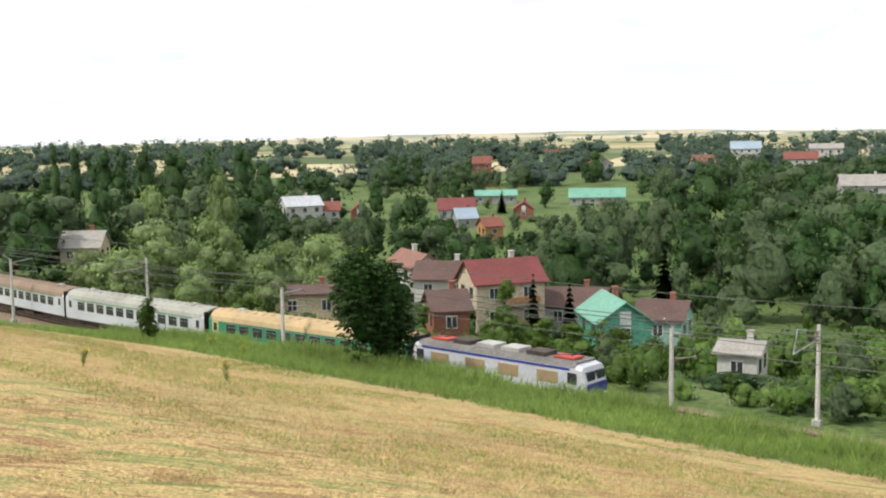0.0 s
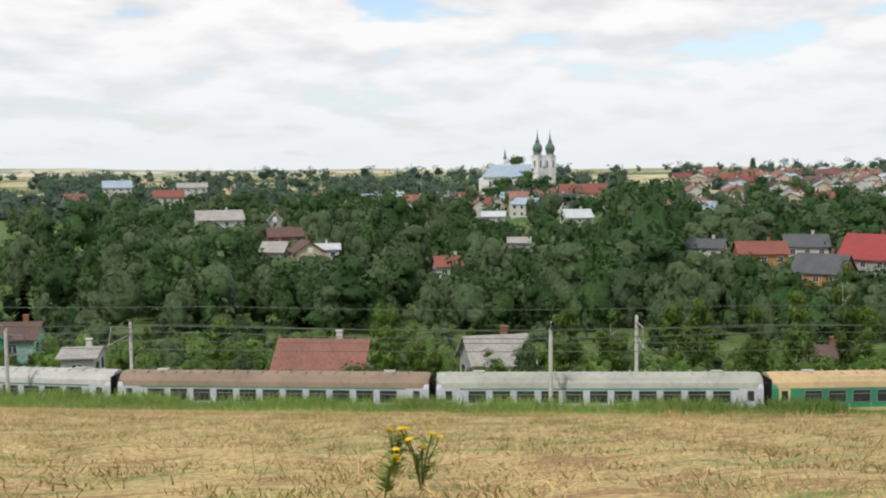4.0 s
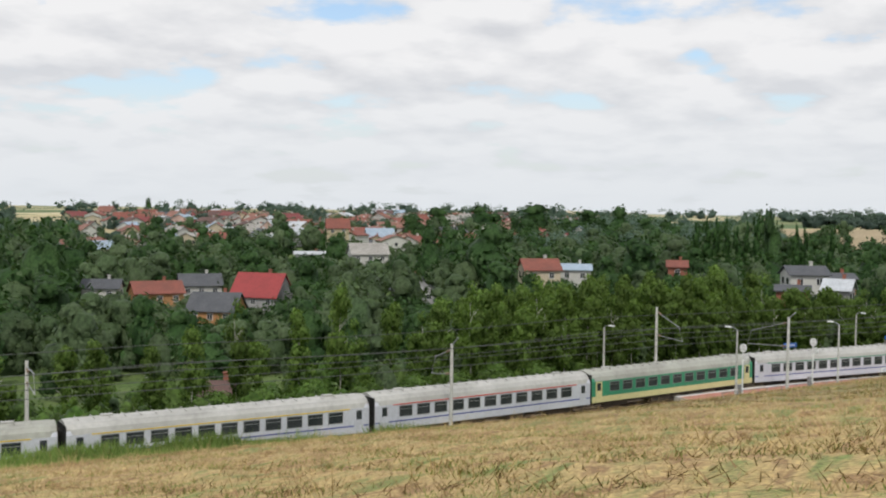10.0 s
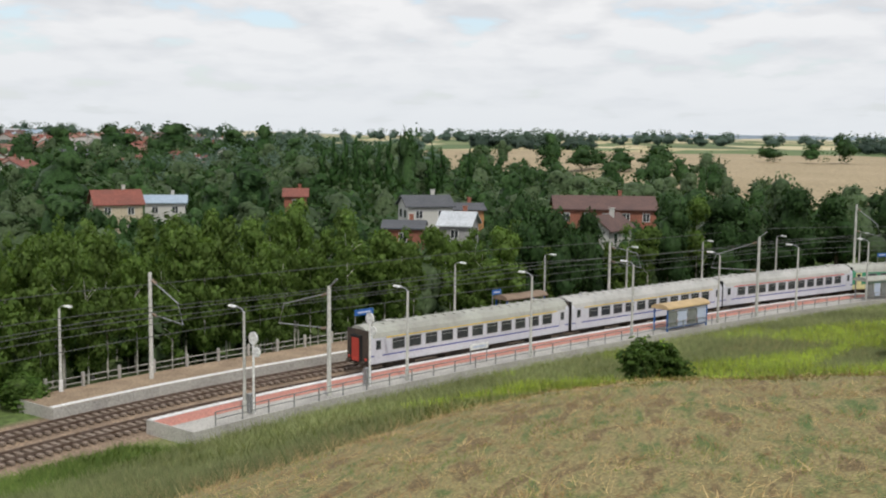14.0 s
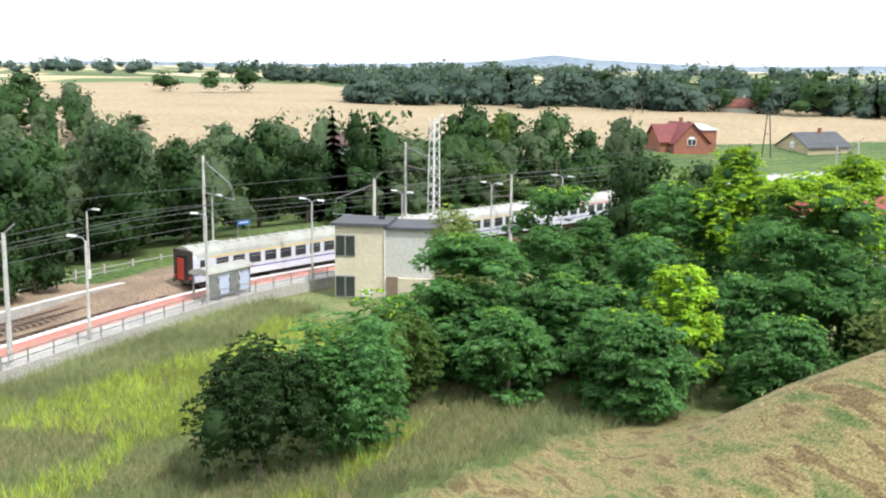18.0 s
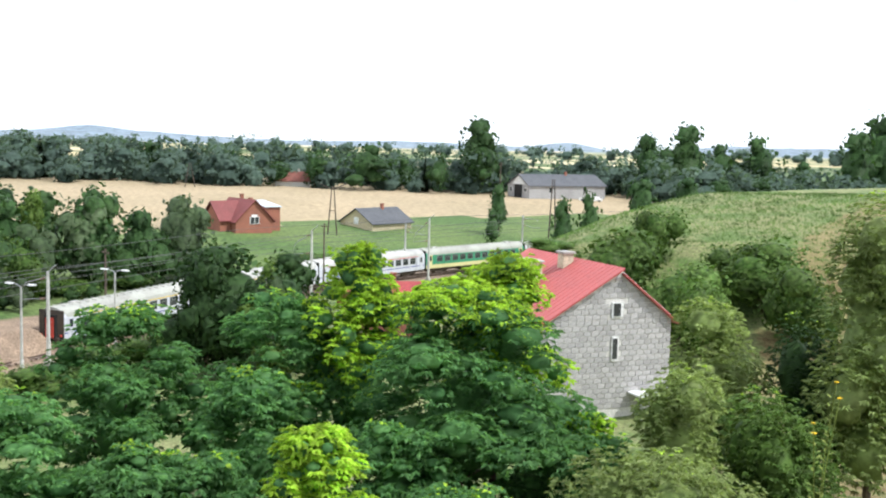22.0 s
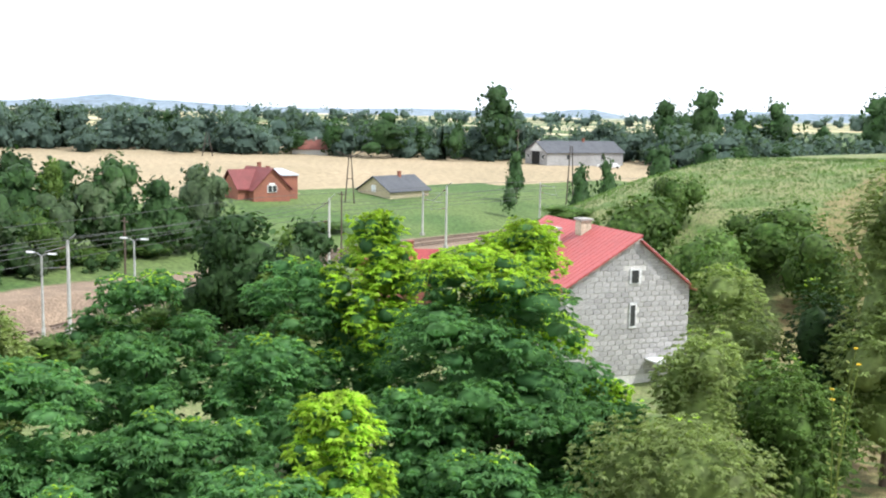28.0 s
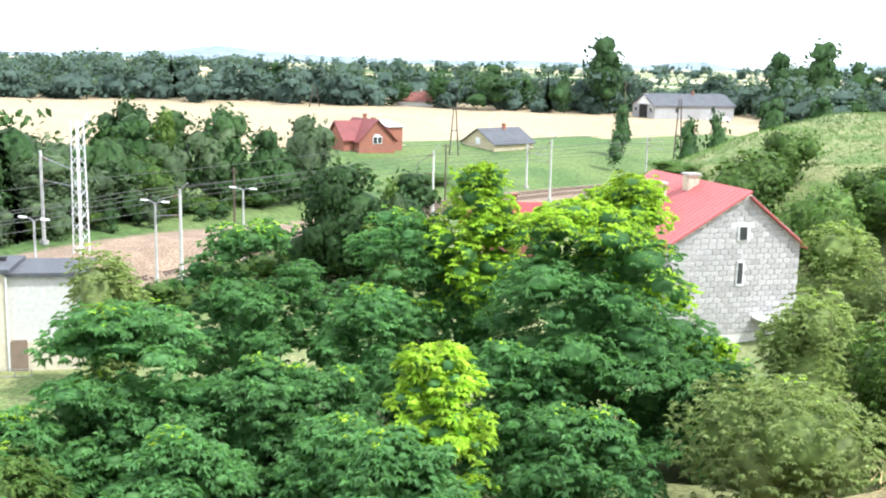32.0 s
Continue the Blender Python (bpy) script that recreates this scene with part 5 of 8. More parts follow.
house(-38.9, 306.3, 26, 9.8, 7.3, 6.7, 2.2, "e", "W", "L", 2, "white house with a bright metal roof")
house(-32.0, 311.2, 6, 5.8, 6.0, 5.0, 2.0, "e", "W", "R", 2, "house with an orange-red roof")
house(-23.9, 313.1, 5, 4.3, 9.0, 4.3, 1.8, "g", "R", "R", 2, "small barn with a red roof")
house(-15.7, 145.5, 4, 7.8, 6.0, 4.7, 0.6, "e", "Y", "B", 1, "long low ochre farm outbuilding")
house(2.8, 321.2, -0, 10.0, 7.5, 4.1, 2.8, "e", "W", "M", 2, "white house with a crimson roof")
house(4.9, 311.0, 14, 5.5, 6.0, 2.7, 2.4, "e", "G", "S", 2, "house with a blue-grey metal roof")
house(10.7, 282.9, 18, 4.6, 6.0, 3.5, 1.8, "e", "O", "R", 1, "small orange hut with a red roof")
house(22.3, 331.3, -4, 5.7, 9.0, 2.8, 2.1, "g", "R", "R", 2, "brick house with a red roof")
house(49.2, 371.7, -8, 17.6, 9.0, 2.4, 2.6, "e", "G", "T", 1, "long shed with a green metal roof")
house(14.8, 380.8, -2, 16.9, 9.0, 2.4, 1.6, "e", "G", "T", 1, "long shed with a green roof")
house(14.4, 452.9, -2, 7.3, 6.0, 9.4, 2.5, "e", "R", "R", 2, "red brick shell of a house")
house(134.2, 504.0, -15, 12.7, 9.0, 10.8, 3.0, "e", "W", "S", 3, "pale three-storey block of flats")
house(145.7, 463.4, -18, 12.8, 9.0, 7.9, 2.8, "e", "W", "R", 2, "house with a broad red roof")
house(166.8, 494.0, -19, 13.7, 9.0, 10.3, 2.0, "e", "W", "G", 2, "white house with a flat grey roof")
house(43.6, 92.0, -39, 8.1, 6.1, 3.1, 2.2, "e", "C", "O2", 1, "bungalow with a faded red roof and a white chimney")
house(58.6, 85.1, -19, 5.7, 6.0, 3.7, 2.2, "e", "G", "G", 1, "old shed with a grey slab roof")
house(108.0, 297.3, -12, 13.0, 9.0, 11.0, 2.5, "e", "W", "G", 2, "long grey-roofed farm building")
house(121.0, 286.9, -23, 3.8, 9.0, 10.9, 2.2, "g", "G", "G", 2, "grey gabled house by the wood")
house(110.7, 256.4, -18, 8.6, 6.4, 9.6, 2.0, "e", "R", "B", 2, "brick house with a worn roof")
house(100.7, 238.6, -43, 5.8, 6.0, 8.2, 2.1, "e", "G", "G", 2, "grey barn with a slab roof")
house(104.8, 230.2, -12, 6.8, 9.0, 8.6, 2.3, "g", "Y", "B", 2, "yellow house with a gable front")
house(110.0, 233.8, -25, 9.3, 7.0, 8.5, 1.1, "e", "W", "L", 2, "white house with a pale metal roof")
house(175.4, 156.0, -36, 10.0, 7.5, 8.0, 2.2, "e", "O", "R", 2, "orange house with a red roof")
house(193.7, 159.4, -43, 9.1, 6.8, 7.8, 2.3, "e", "W", "D", 2, "white house with a dark slate roof")
house(171.0, 136.3, -73, 9.7, 7.3, 6.0, 3.2, "e", "O", "D", 2, "ochre house with a dark roof and washing on its balcony")
house(188.4, 138.0, -82, 10.7, 8.1, 6.7, 4.5, "e", "G", "R2", 2, "grey rendered house with a bright red roof")
house(297.6, 364.2, -33, 20.1, 9.0, 7.3, 3.7, "e", "C", "R", 2, "long cream school building with a red roof")
house(238.6, 295.4, -19, 9.6, 7.2, 3.7, 2.6, "e", "W", "L", 2, "white pavilion with a pale hipped roof")
house(358.4, 206.5, -48, 11.6, 8.7, 2.4, 1.4, "e", "W", "D", 3, "white house with a dark flat roof")
house(391.1, 225.4, -60, 17.3, 9.0, 2.4, 1.6, "e", "W", "R", 2, "house with a red roof")
house(89.3, 70.8, -46, 4.3, 6.0, 3.9, 1.0, "e", "G", "B", 1, "long low barn with a mossy tiled roof")
house(169.1, 165.0, -56, 7.4, 6.0, 9.3, 1.6, "e", "W", "D", 2, "white house with a dark roof")
house(122.8, 195.2, -24, 6.7, 6.0, 7.0, 1.9, "e", "W", "R", 2, "small house with a red roof")
house(175.6, 242.8, -36, 6.0, 6.0, 5.4, 1.3, "e", "G", "G", 1, "grey shed with a flat roof")
house(215.7, 313.7, -35, 8.0, 6.0, 6.0, 1.6, "e", "W", "L", 1, "small shed with a pale roof")
house(296.7, 197.8, -56, 10.4, 7.8, 2.4, 0.8, "e", "G", "L", 1, "low workshop with a pale roof")
house(220.8, 118.2, -44, 8.6, 9.4, 4.2, 3.3, "g", "G", "D", 2, "grey gabled house with a slate roof")
house(217.1, 85.4, -52, 7.8, 6.0, 10.8, 2.1, "e", "C", "R", 2, "brick house with a red hipped roof")
house(228.2, 81.3, -68, 7.0, 6.0, 9.8, 1.1, "e", "W", "S", 1, "house with a blue-grey roof")
house(253.8, 150.4, -48, 10.0, 7.5, 9.1, 2.7, "e", "W", "G", 2, "white house with a grey hipped roof")
house(319.7, 201.8, -55, 7.7, 6.0, 9.8, 3.0, "e", "Y", "R", 2, "cream house with a red roof")
house(247.9, 63.0, -74, 4.3, 6.0, 9.5, 1.3, "e", "R", "R", 2, "small barn with a red roof")
house(208.4, 29.0, -63, 7.1, 6.0, 12.6, 1.4, "e", "W", "D", 2, "white house with a dark hipped roof")
house(214.3, 23.9, -70, 5.4, 6.0, 11.4, 0.8, "e", "O", "D", 2, "orange house with a dark roof")
house(196.0, 21.5, -93, 4.4, 6.0, 10.9, 1.6, "e", "G", "L", 1, "barn with a pale grey roof")
house(191.0, 28.4, -82, 5.3, 6.0, 11.1, 0.8, "e", "R", "D", 1, "brick shed with a dark roof")
house(216.2, 1.9, -81, 15.4, 9.0, 11.0, 1.7, "e", "R", "B", 2, "long brick building with a brown roof")
house(190.8, 0.5, -108, 4.1, 9.0, 9.8, 1.6, "g", "W", "B", 2, "white house with a brown gable roof")
house(225.9, -54.3, -106, 3.6, 6.0, 8.7, 1.1, "e", "G", "B", 1, "house with a brown roof among trees")
house(190.6, -95.4, -130, 7.2, 6.0, 5.5, 1.4, "e", "R", "R2", 1, "low house with a red roof among the trees")


# ---- the church with two towers ----
M_PATINA = mat("copper_patina", (0.10, 0.165, 0.145), 0.7, (0.075, 0.125, 0.115), 0.5, 4.0)


def church(x, y, yaw):
    ob = thing("church", pose(x, y, level(x, y) - 0.5, 0, 0, yaw), "white church with twin dark onion spires and a blue-grey roof", "church")
    wm, rm = M_WHITE, M_ROOFS["S"]
    nave = Shape().prism([(-7, -2), (7, -2), (7, 11), (0, 17), (-7, 11)], -34, 2)
    part("nave", nave, wm, ob)
    rf = Shape()
    for s in (-1, 1):
        rf.prism([(s * 7.8, 10.4), (0, 17.1), (0, 17.5), (s * 7.8, 10.9)][:: s], -34.6, 2.4)
    part("roof", rf, rm, ob)
    part("apse", Shape().rod((-36, 0, -2), (-36, 0, 9.5), 6, 6, 12).rod((-36, 0, 9.5), (-36, 0, 13), 6.3, 0.4, 12), wm, ob)
    sp = part("ridge_turret", Shape().rod((-24, 0, 16), (-24, 0, 20.5), 0.9, 0.8, 8), wm, ob)
    part("turret_cap", Shape().rod((-24, 0, 20.5), (-24, 0, 22), 1.2, 0.7, 8).rod((-24, 0, 22), (-24, 0, 26.5), 0.6, 0.05, 8), M_PATINA, sp)
    for k in range(5):
        for s in (-1, 1):
            part("window", Shape().box(-4 - 6.2 * k, s * 7.05, 6.5, 1.3, 0.1, 4.2), M_GLASS, ob)
    part("front", Shape().box(3.6, 0, 6.5, 3.4, 9.0, 17), wm, ob)
    for s in (-1, 1):
        tw = part("tower", Shape().box(3.6, s * 5.2, 10, 4.4, 4.4, 24).box(3.6, s * 5.2, 13.2, 4.8, 4.8, 0.5).box(3.6, s * 5.2, 21.8, 4.9, 4.9, 0.6), wm, ob)
        cap = Shape()
        prof = [(2.5, 22.1), (1.9, 23.2), (2.5, 24.6), (2.7, 26.0), (2.0, 27.6), (1.1, 28.6), (1.2, 29.4), (0.6, 30.6), (0.25, 33.0), (0.06, 36.0)]
        cap.loft([[(3.6 + r * math.cos(a), s * 5.2 + r * math.sin(a), z) for a in np.linspace(0, 2 * math.pi, 13)[:-1]] for r, z in prof])
        part("onion_cap", cap, M_PATINA, tw)
        for dx, dy in ((2.25, 0), (-2.25, 0), (0, 2.25), (0, -2.25)):
            part("belfry_window", Shape().box(3.6 + dx, s * 5.2 + dy, 17.5, 0.9 if dx == 0 else 0.1, 0.9 if dy == 0 else 0.1, 3.6), M_GLASS, tw)


church(346.0, 460.3, -77)


# ---- station building by the platform ----
def station(x, y, yaw):
    ob = thing("station_building", pose(x, y, -0.9, 0, 0, yaw), "two-storey cream flat-roofed signal building with a white wing", "building")
    cm, wm = mat("station_cream", (0.60, 0.55, 0.42), 0.85, (0.53, 0.485, 0.37), 0.4, 3.0, bump=0.1, amount=0.35), M_WALLS["W"]
    part("main_block", Shape().box(2.2, 2.3, 3.3, 4.4, 4.6, 7.6), cm, ob)
    part("wing", Shape().box(6.6, 2.7, 3.2, 4.4, 4.8, 7.2), wm, ob, "white rendered wing")
    part("lower_wing", Shape().box(6.55, 2.4, 1.0, 4.5, 4.9, 3.2), cm, ob)
    part("roof", Shape().box(2.2, 2.3, 7.22, 5.0, 5.2, 0.28), M_ROOFS["D"], ob)
    part("wing_roof", Shape().box(6.8, 2.7, 6.95, 5.0, 5.4, 0.25), M_ROOFS["D"], ob)
    part("vent", Shape().box(3.6, 3.0, 7.45, 0.5, 0.5, 0.3), M_BLACK, ob)
    for z in (1.75, 5.35):
        wf = part("window", Shape().box(0.95, -0.03, z, 1.7, 0.08, 1.9), M_STEEL, ob)
        part("pane", Shape().box(0.5, -0.08, z, 0.75, 0.06, 1.7).box(1.4, -0.08, z, 0.75, 0.06, 1.7), M_GLASS, wf)
        wf = part("window", Shape().box(-0.03, 2.6, z, 0.08, 2.6, 1.9), M_STEEL, ob)
        part("pane", Shape().box(-0.08, 2.0, z, 0.06, 1.1, 1.7).box(-0.08, 3.2, z, 0.06, 1.1, 1.7), M_GLASS, wf)
    part("door", Shape().box(5.1, -0.1, 1.6, 1.0, 0.1, 2.3), M_ROOFBROWN, ob)
    part("meter_box", Shape().box(2.9, -0.1, 0.9, 0.9, 0.2, 1.2), M_WHITE, ob)
    st = part("landing", Shape().box(4.6, -0.9, 0.2, 3.2, 1.7, 0.25).box(4.6, -0.9, -0.9, 3.0, 1.5, 2.0), M_CONC, ob)
    for u in (3.1, 4.1, 5.1, 6.1):
        part("rail_post", Shape().rod((u, -1.65, 0.3), (u, -1.65, 1.25), 0.03), M_STEEL, st)
    part("handrail", Shape().tube([(3.1, -1.65, 1.25), (6.1, -1.65, 1.25)], 0.03).tube([(3.1, -1.65, 0.8), (6.1, -1.65, 0.8)], 0.025), M_STEEL, st)
    part("drainpipe", Shape().rod((4.45, -0.1, 0.3), (4.45, -0.1, 6.9), 0.06), M_WHITE, ob)


station(182.2, -42.1, -117)

# ---- grey block house with a red roof ----
M_BLOCK = mat("pumice_block", (0.42, 0.41, 0.405), 0.95, (0.35, 0.345, 0.34), 0.8, 9.0, bump=0.5, per_piece=0.16)
M_MORTAR = mat("mortar", (0.62, 0.61, 0.58), 0.95, (0.54, 0.53, 0.50), 0.8, 9.0)
M_REDSHEET = mat("red_roof_sheet", (0.42, 0.095, 0.09), 0.5, (0.36, 0.085, 0.08), 0.25, 5.0, amount=0.5)


def block_house(x, y, yaw):
    """Origin at the middle of the gable wall, which faces local -y; ridge runs along y."""
    ob = thing("block_house", pose(x, y, -1.2, 0, 0, yaw), "unplastered grey block house with a red sheet roof", "house")
    w, L, eave, peak, px = 5.3, 15.0, 8.7, 12.2, 0.75
    part("wall", Shape().add([(-w, 0, 0), (w, 0, 0), (w, L, 0), (-w, L, 0), (-w, 0, eave), (w, 0, eave), (w, L, eave), (-w, L, eave), (px, 0, peak), (px, L, peak)],
                             [(0, 1, 5, 8, 4), (2, 3, 7, 9, 6), (1, 2, 6, 5), (3, 0, 4, 7), (3, 2, 1, 0), (4, 8, 9, 7), (5, 6, 9, 8)]), M_MORTAR, ob)
    rf = Shape()
    lk, rk = (peak - eave) / (px + w), (peak - eave) / (w - px)
    rf.add([(-w - 0.5, -0.45, eave - lk * 0.5), (px, -0.45, peak + 0.05), (px, L + 0.4, peak + 0.05), (-w - 0.5, L + 0.4, eave - lk * 0.5), (-w - 0.5, -0.45, eave - lk * 0.5 + 0.16), (px, -0.45, peak + 0.22), (px, L + 0.4, peak + 0.22), (-w - 0.5, L + 0.4, eave - lk * 0.5 + 0.16)],
           [(3, 2, 1, 0), (4, 5, 6, 7), (0, 1, 5, 4), (1, 2, 6, 5), (2, 3, 7, 6), (3, 0, 4, 7)])
    rf.add([(px + 0.02, -0.45, peak - 0.35), (w + 0.5, -0.45, eave - rk * 0.5 - 0.35), (w + 0.5, L + 0.4, eave - rk * 0.5 - 0.35), (px + 0.02, L + 0.4, peak - 0.35), (px + 0.02, -0.45, peak - 0.19), (w + 0.5, -0.45, eave - rk * 0.5 - 0.19), (w + 0.5, L + 0.4, eave - rk * 0.5 - 0.19), (px + 0.02, L + 0.4, peak - 0.19)],
           [(3, 2, 1, 0), (4, 5, 6, 7), (0, 1, 5, 4), (1, 2, 6, 5), (2, 3, 7, 6), (3, 0, 4, 7)])
    top = part("roof", rf, M_REDSHEET, ob)
    for v in np.arange(0.2, L, 0.62):
        part("roof_seam", Shape().add([(-w - 0.48, v, eave - lk * 0.48 + 0.165), (px, v, peak + 0.225), (px, v + 0.05, peak + 0.225), (-w - 0.48, v + 0.05, eave - lk * 0.48 + 0.165), (-w - 0.48, v + 0.025, eave - lk * 0.48 + 0.21), (px, v + 0.025, peak + 0.27)],
                                      [(0, 1, 5, 4), (2, 3, 4, 5), (0, 4, 3), (1, 2, 5)]), M_REDSHEET, top)
    for cx, cy, cw, cl, h in ((-2.7, 8.4, 1.1, 2.4, 1.8), (-0.2, 7.0, 0.9, 1.0, 1.1)):
        zc = eave + lk * (cx + w)
        ch = part("chimney", Shape().box(cx, cy, zc + h / 2 - 0.2, cw, cl, h + 0.6), M_WALLS["C"], top, "patchy rendered chimney")
        part("cap", Shape().box(cx, cy, zc + h + 0.14, cw + 0.25, cl + 0.25, 0.14), M_CONC, ch)
    part("gutter", Shape().rod((-w - 0.55, -0.4, eave - lk * 0.5), (-w - 0.55, L + 0.3, eave - lk * 0.5), 0.09), M_RED, top)
    part("downpipe", Shape().tube([(-w - 0.55, -0.25, eave - 0.4), (-w - 0.1, -0.12, eave - 0.9), (-w - 0.1, -0.12, 0.4)], 0.06, 6), M_STEEL, ob)
    for wx, wz, ww, wh in ((0.45, 9.25, 0.95, 1.15), (0.35, 6.3, 0.62, 1.9)):
        wf = part("window", Shape().box(wx, -0.1, wz, ww, 0.12, wh), M_WHITE, ob)
        part("pane", Shape().box(wx - ww * 0.06, -0.17, wz, ww * 0.62, 0.06, wh * 0.82), M_GLASS, wf)
    for v in (2.2, 6.0, 9.6):
        for z in (3.4, 6.6):
            wf = part("window", Shape().box(-w - 0.06, v, z, 0.12, 1.9, 1.8), M_WHITE, ob)
            part("pane", Shape().box(-w - 0.12, v - 0.46, z, 0.08, 0.8, 1.6).box(-w - 0.12, v + 0.46, z, 0.08, 0.8, 1.6), M_GLASS, wf)
    part("door_roof", Shape().box(3.2, -0.9, 2.9, 3.2, 1.8, 0.12), M_WHITE, ob)
    for u in (1.8, 4.6):
        part("porch_post", Shape().rod((u, -1.7, 0), (u, -1.7, 2.9), 0.05), M_STEEL, ob)
    # wall blocks, each a piece
    bw, bh = 0.66, 0.40
    meshes = {}

    def block(length):
        key = round(length, 2)
        if key not in meshes:
            meshes[key] = Shape().box(0, 0, 0, length - 0.045, 0.05, bh - 0.05).mesh("block", M_BLOCK)
        return meshes[key]

    row = 0
    z = 1.9
    while z < peak - 0.3:
        lo = -w if z < eave else -w + (z + bh / 2 - eave) / lk
        hi = w if z < eave else w - (z + bh / 2 - eave) / rk
        u = lo + (0.0 if row % 2 else bw / 2)
        while u < hi - 0.2:
            ln = min(bw, hi - u)
            cxm = u + ln / 2
            if not any(abs(cxm - wx) < ww / 2 + 0.25 and abs(z - wz) < wh / 2 + 0.12 for wx, wz, ww, wh in ((0.45, 9.25, 0.95, 1.15), (0.35, 6.3, 0.62, 1.9))):
                part("block", block(ln), None, ob, at=Matrix.Translation((cxm, -0.02, z)))
            u += bw
        row += 1
        z += bh
    z = 4.0
    side = Shape()
    while z < eave - 0.2:
        for u in np.arange(0.3, L - 0.3, bw):
            side.box(-w - 0.02, u + (0.33 if int(z / bh) % 2 else 0), z, 0.05, bw - 0.045, bh - 0.05)
        z += bh
    tagged(part("side_wall", side, M_BLOCK, ob), kind="stuff")


block_house(159.6, -92.0, -111)

# ---- farmsteads beyond the line ----
KEEP_CLEAR += [(273.4, -132.5, 12), (276.0, -165.9, 12)]


def brick_house(x, y, yaw):
    ob = house(x, y, yaw, 7.4, 8.4, 1.9, 3.5, "g", "R", "M", 1, "unfinished brick house with a steep maroon roof")
    wing = Shape()
    for sgn in (-1, 1):
        wing.prism([(0.5 + sgn * 3.4, 1.7), (0.5, 5.0), (0.5, 5.2), (0.5 + sgn * 3.4, 1.9)][::sgn], -6.2, -0.5)
    part("wing_roof", wing, M_ROOFS["M"], ob)
    part("wing_wall", Shape().prism([(-2.4, -1.5), (3.4, -1.5), (3.4, 1.8), (0.5, 4.7), (-2.4, 1.8)], -5.8, -0.6), M_WALLS["R"], ob)
    part("annex", Shape().box(5.0, 0.6, 1.7, 3.2, 5.6, 4.6), M_WALLS["R"], ob)
    part("annex_roof", Shape().prism([(-2.5, 4.0), (3.7, 4.9), (3.7, 5.05), (-2.5, 4.15)], 3.2, 6.8), M_ROOFS["L"], ob, "pale sheet roof")
    part("flue", Shape().box(2.6, 1.5, 4.6, 0.6, 0.8, 2.0), M_WALLS["R"], ob)
    part("gable_window", Shape().box(0, -4.28, 1.9, 1.9, 0.1, 1.3), M_WHITE, ob)
    part("gable_pane", Shape().box(-0.45, -4.34, 1.9, 0.75, 0.06, 1.1).box(0.45, -4.34, 1.9, 0.75, 0.06, 1.1), M_GLASS, ob)


brick_house(274.5, -133.2, -92)
house(273.9, -163.9, -172, 8.5, 11.5, 0.9, 2.6, "g", "Y", "D", 1, "low cream house with a dark roof in the wheat")


def barn(x, y, yaw):
    ob = house(x, y, yaw, 11.0, 26.0, 3.6, 2.9, "g", "G", "D", 1, "long grey barn with a dark metal roof")
    # black panel painted for the shade inside the open doorway
    part("doorway_shade", Shape().box(0, -13.1, 2.0, 3.6, 0.15, 3.6), M_BLACK, ob, "black panel as the shade of an open doorway")
    part("white_gable", Shape().add([(-3.4, -13.06, 3.8), (3.4, -13.06, 3.8), (0, -13.06, 6.2)], [(0, 1, 2)]), M_WHITE, ob)


barn(311.0, -261.2, -194)
for px_, py_ in ((300.5, -262.0), (299.0, -263.5)):
    ob = thing("parked_car", pose(px_, py_, level(px_, py_), 0, 0, 40), "white car parked by the barn", "car")
    part("body", Shape().prism([(-0.85, 0.3), (0.85, 0.3), (0.85, 0.9), (-0.85, 0.9)], -2.1, 2.1).loft([[(x, y * k, z) for y, z in ((-0.8, 0.9), (0.8, 0.9), (0.65, 1.45), (-0.65, 1.45))] for x, k in ((-1.4, 1), (1.0, 1))]), M_WHITE, ob)
    for dx in (-1.3, 1.3):
        for dy in (-0.8, 0.8):
            part("wheel", Shape().rod((dx, dy - 0.1, 0.32), (dx, dy + 0.1, 0.32), 0.32, n=10), M_BLACK, ob)
house(367.1, -209.5, -125, 10, 8, 1.6, 2.4, "e", "W", "R", 1, "house with a red roof behind the wheat")


# ---- power line pylons, lattice tower ----
def pylon(x, y, yaw, height, spread, arms):
    ob = thing("power_pylon", pose(x, y, level(x, y), 0, 0, yaw), "slim A-shaped power pylon in the field", "pylon")
    for s in (-1, 1):
        part("leg", Shape().rod((s * spread, 0, -0.3), (s * 0.18, 0, height), 0.16, 0.1, 6), M_UNDER, ob)
    part("tie", Shape().rod((-spread * 0.55, 0, height * 0.5), (spread * 0.55, 0, height * 0.5), 0.07), M_UNDER, ob)
    if arms:
        part("crossarm", Shape().tube([(-2.6, 0, height + 0.5), (-0.2, 0, height - 0.6), (0.2, 0, height - 0.6), (2.6, 0, height + 0.5)], 0.09, 5), M_UNDER, ob)


pylon(365.2, -174.9, -120, 6.5, 1.4, False)
pylon(267.1, -147.8, -127, 9.0, 0.85, True)
pylon(245.3, -183.9, -127, 14.0, 0.8, False)
for px_, py_, hh in ((214.1, -78.2, 7.2), (222.7, -112.6, 9.9), (259.2, -183.7, 15.0)):
    ob = thing("wooden_pole", pose(px_, py_, level(px_, py_)), "brown wooden power pole", "pole")
    part("shaft", Shape().rod((0, 0, -0.3), (0, 0, hh), 0.13, 0.1, 7), M_BARK, ob)
    part("crossarm", Shape().box(0, 0, hh - 0.4, 1.6, 0.1, 0.12), M_BARK, ob)


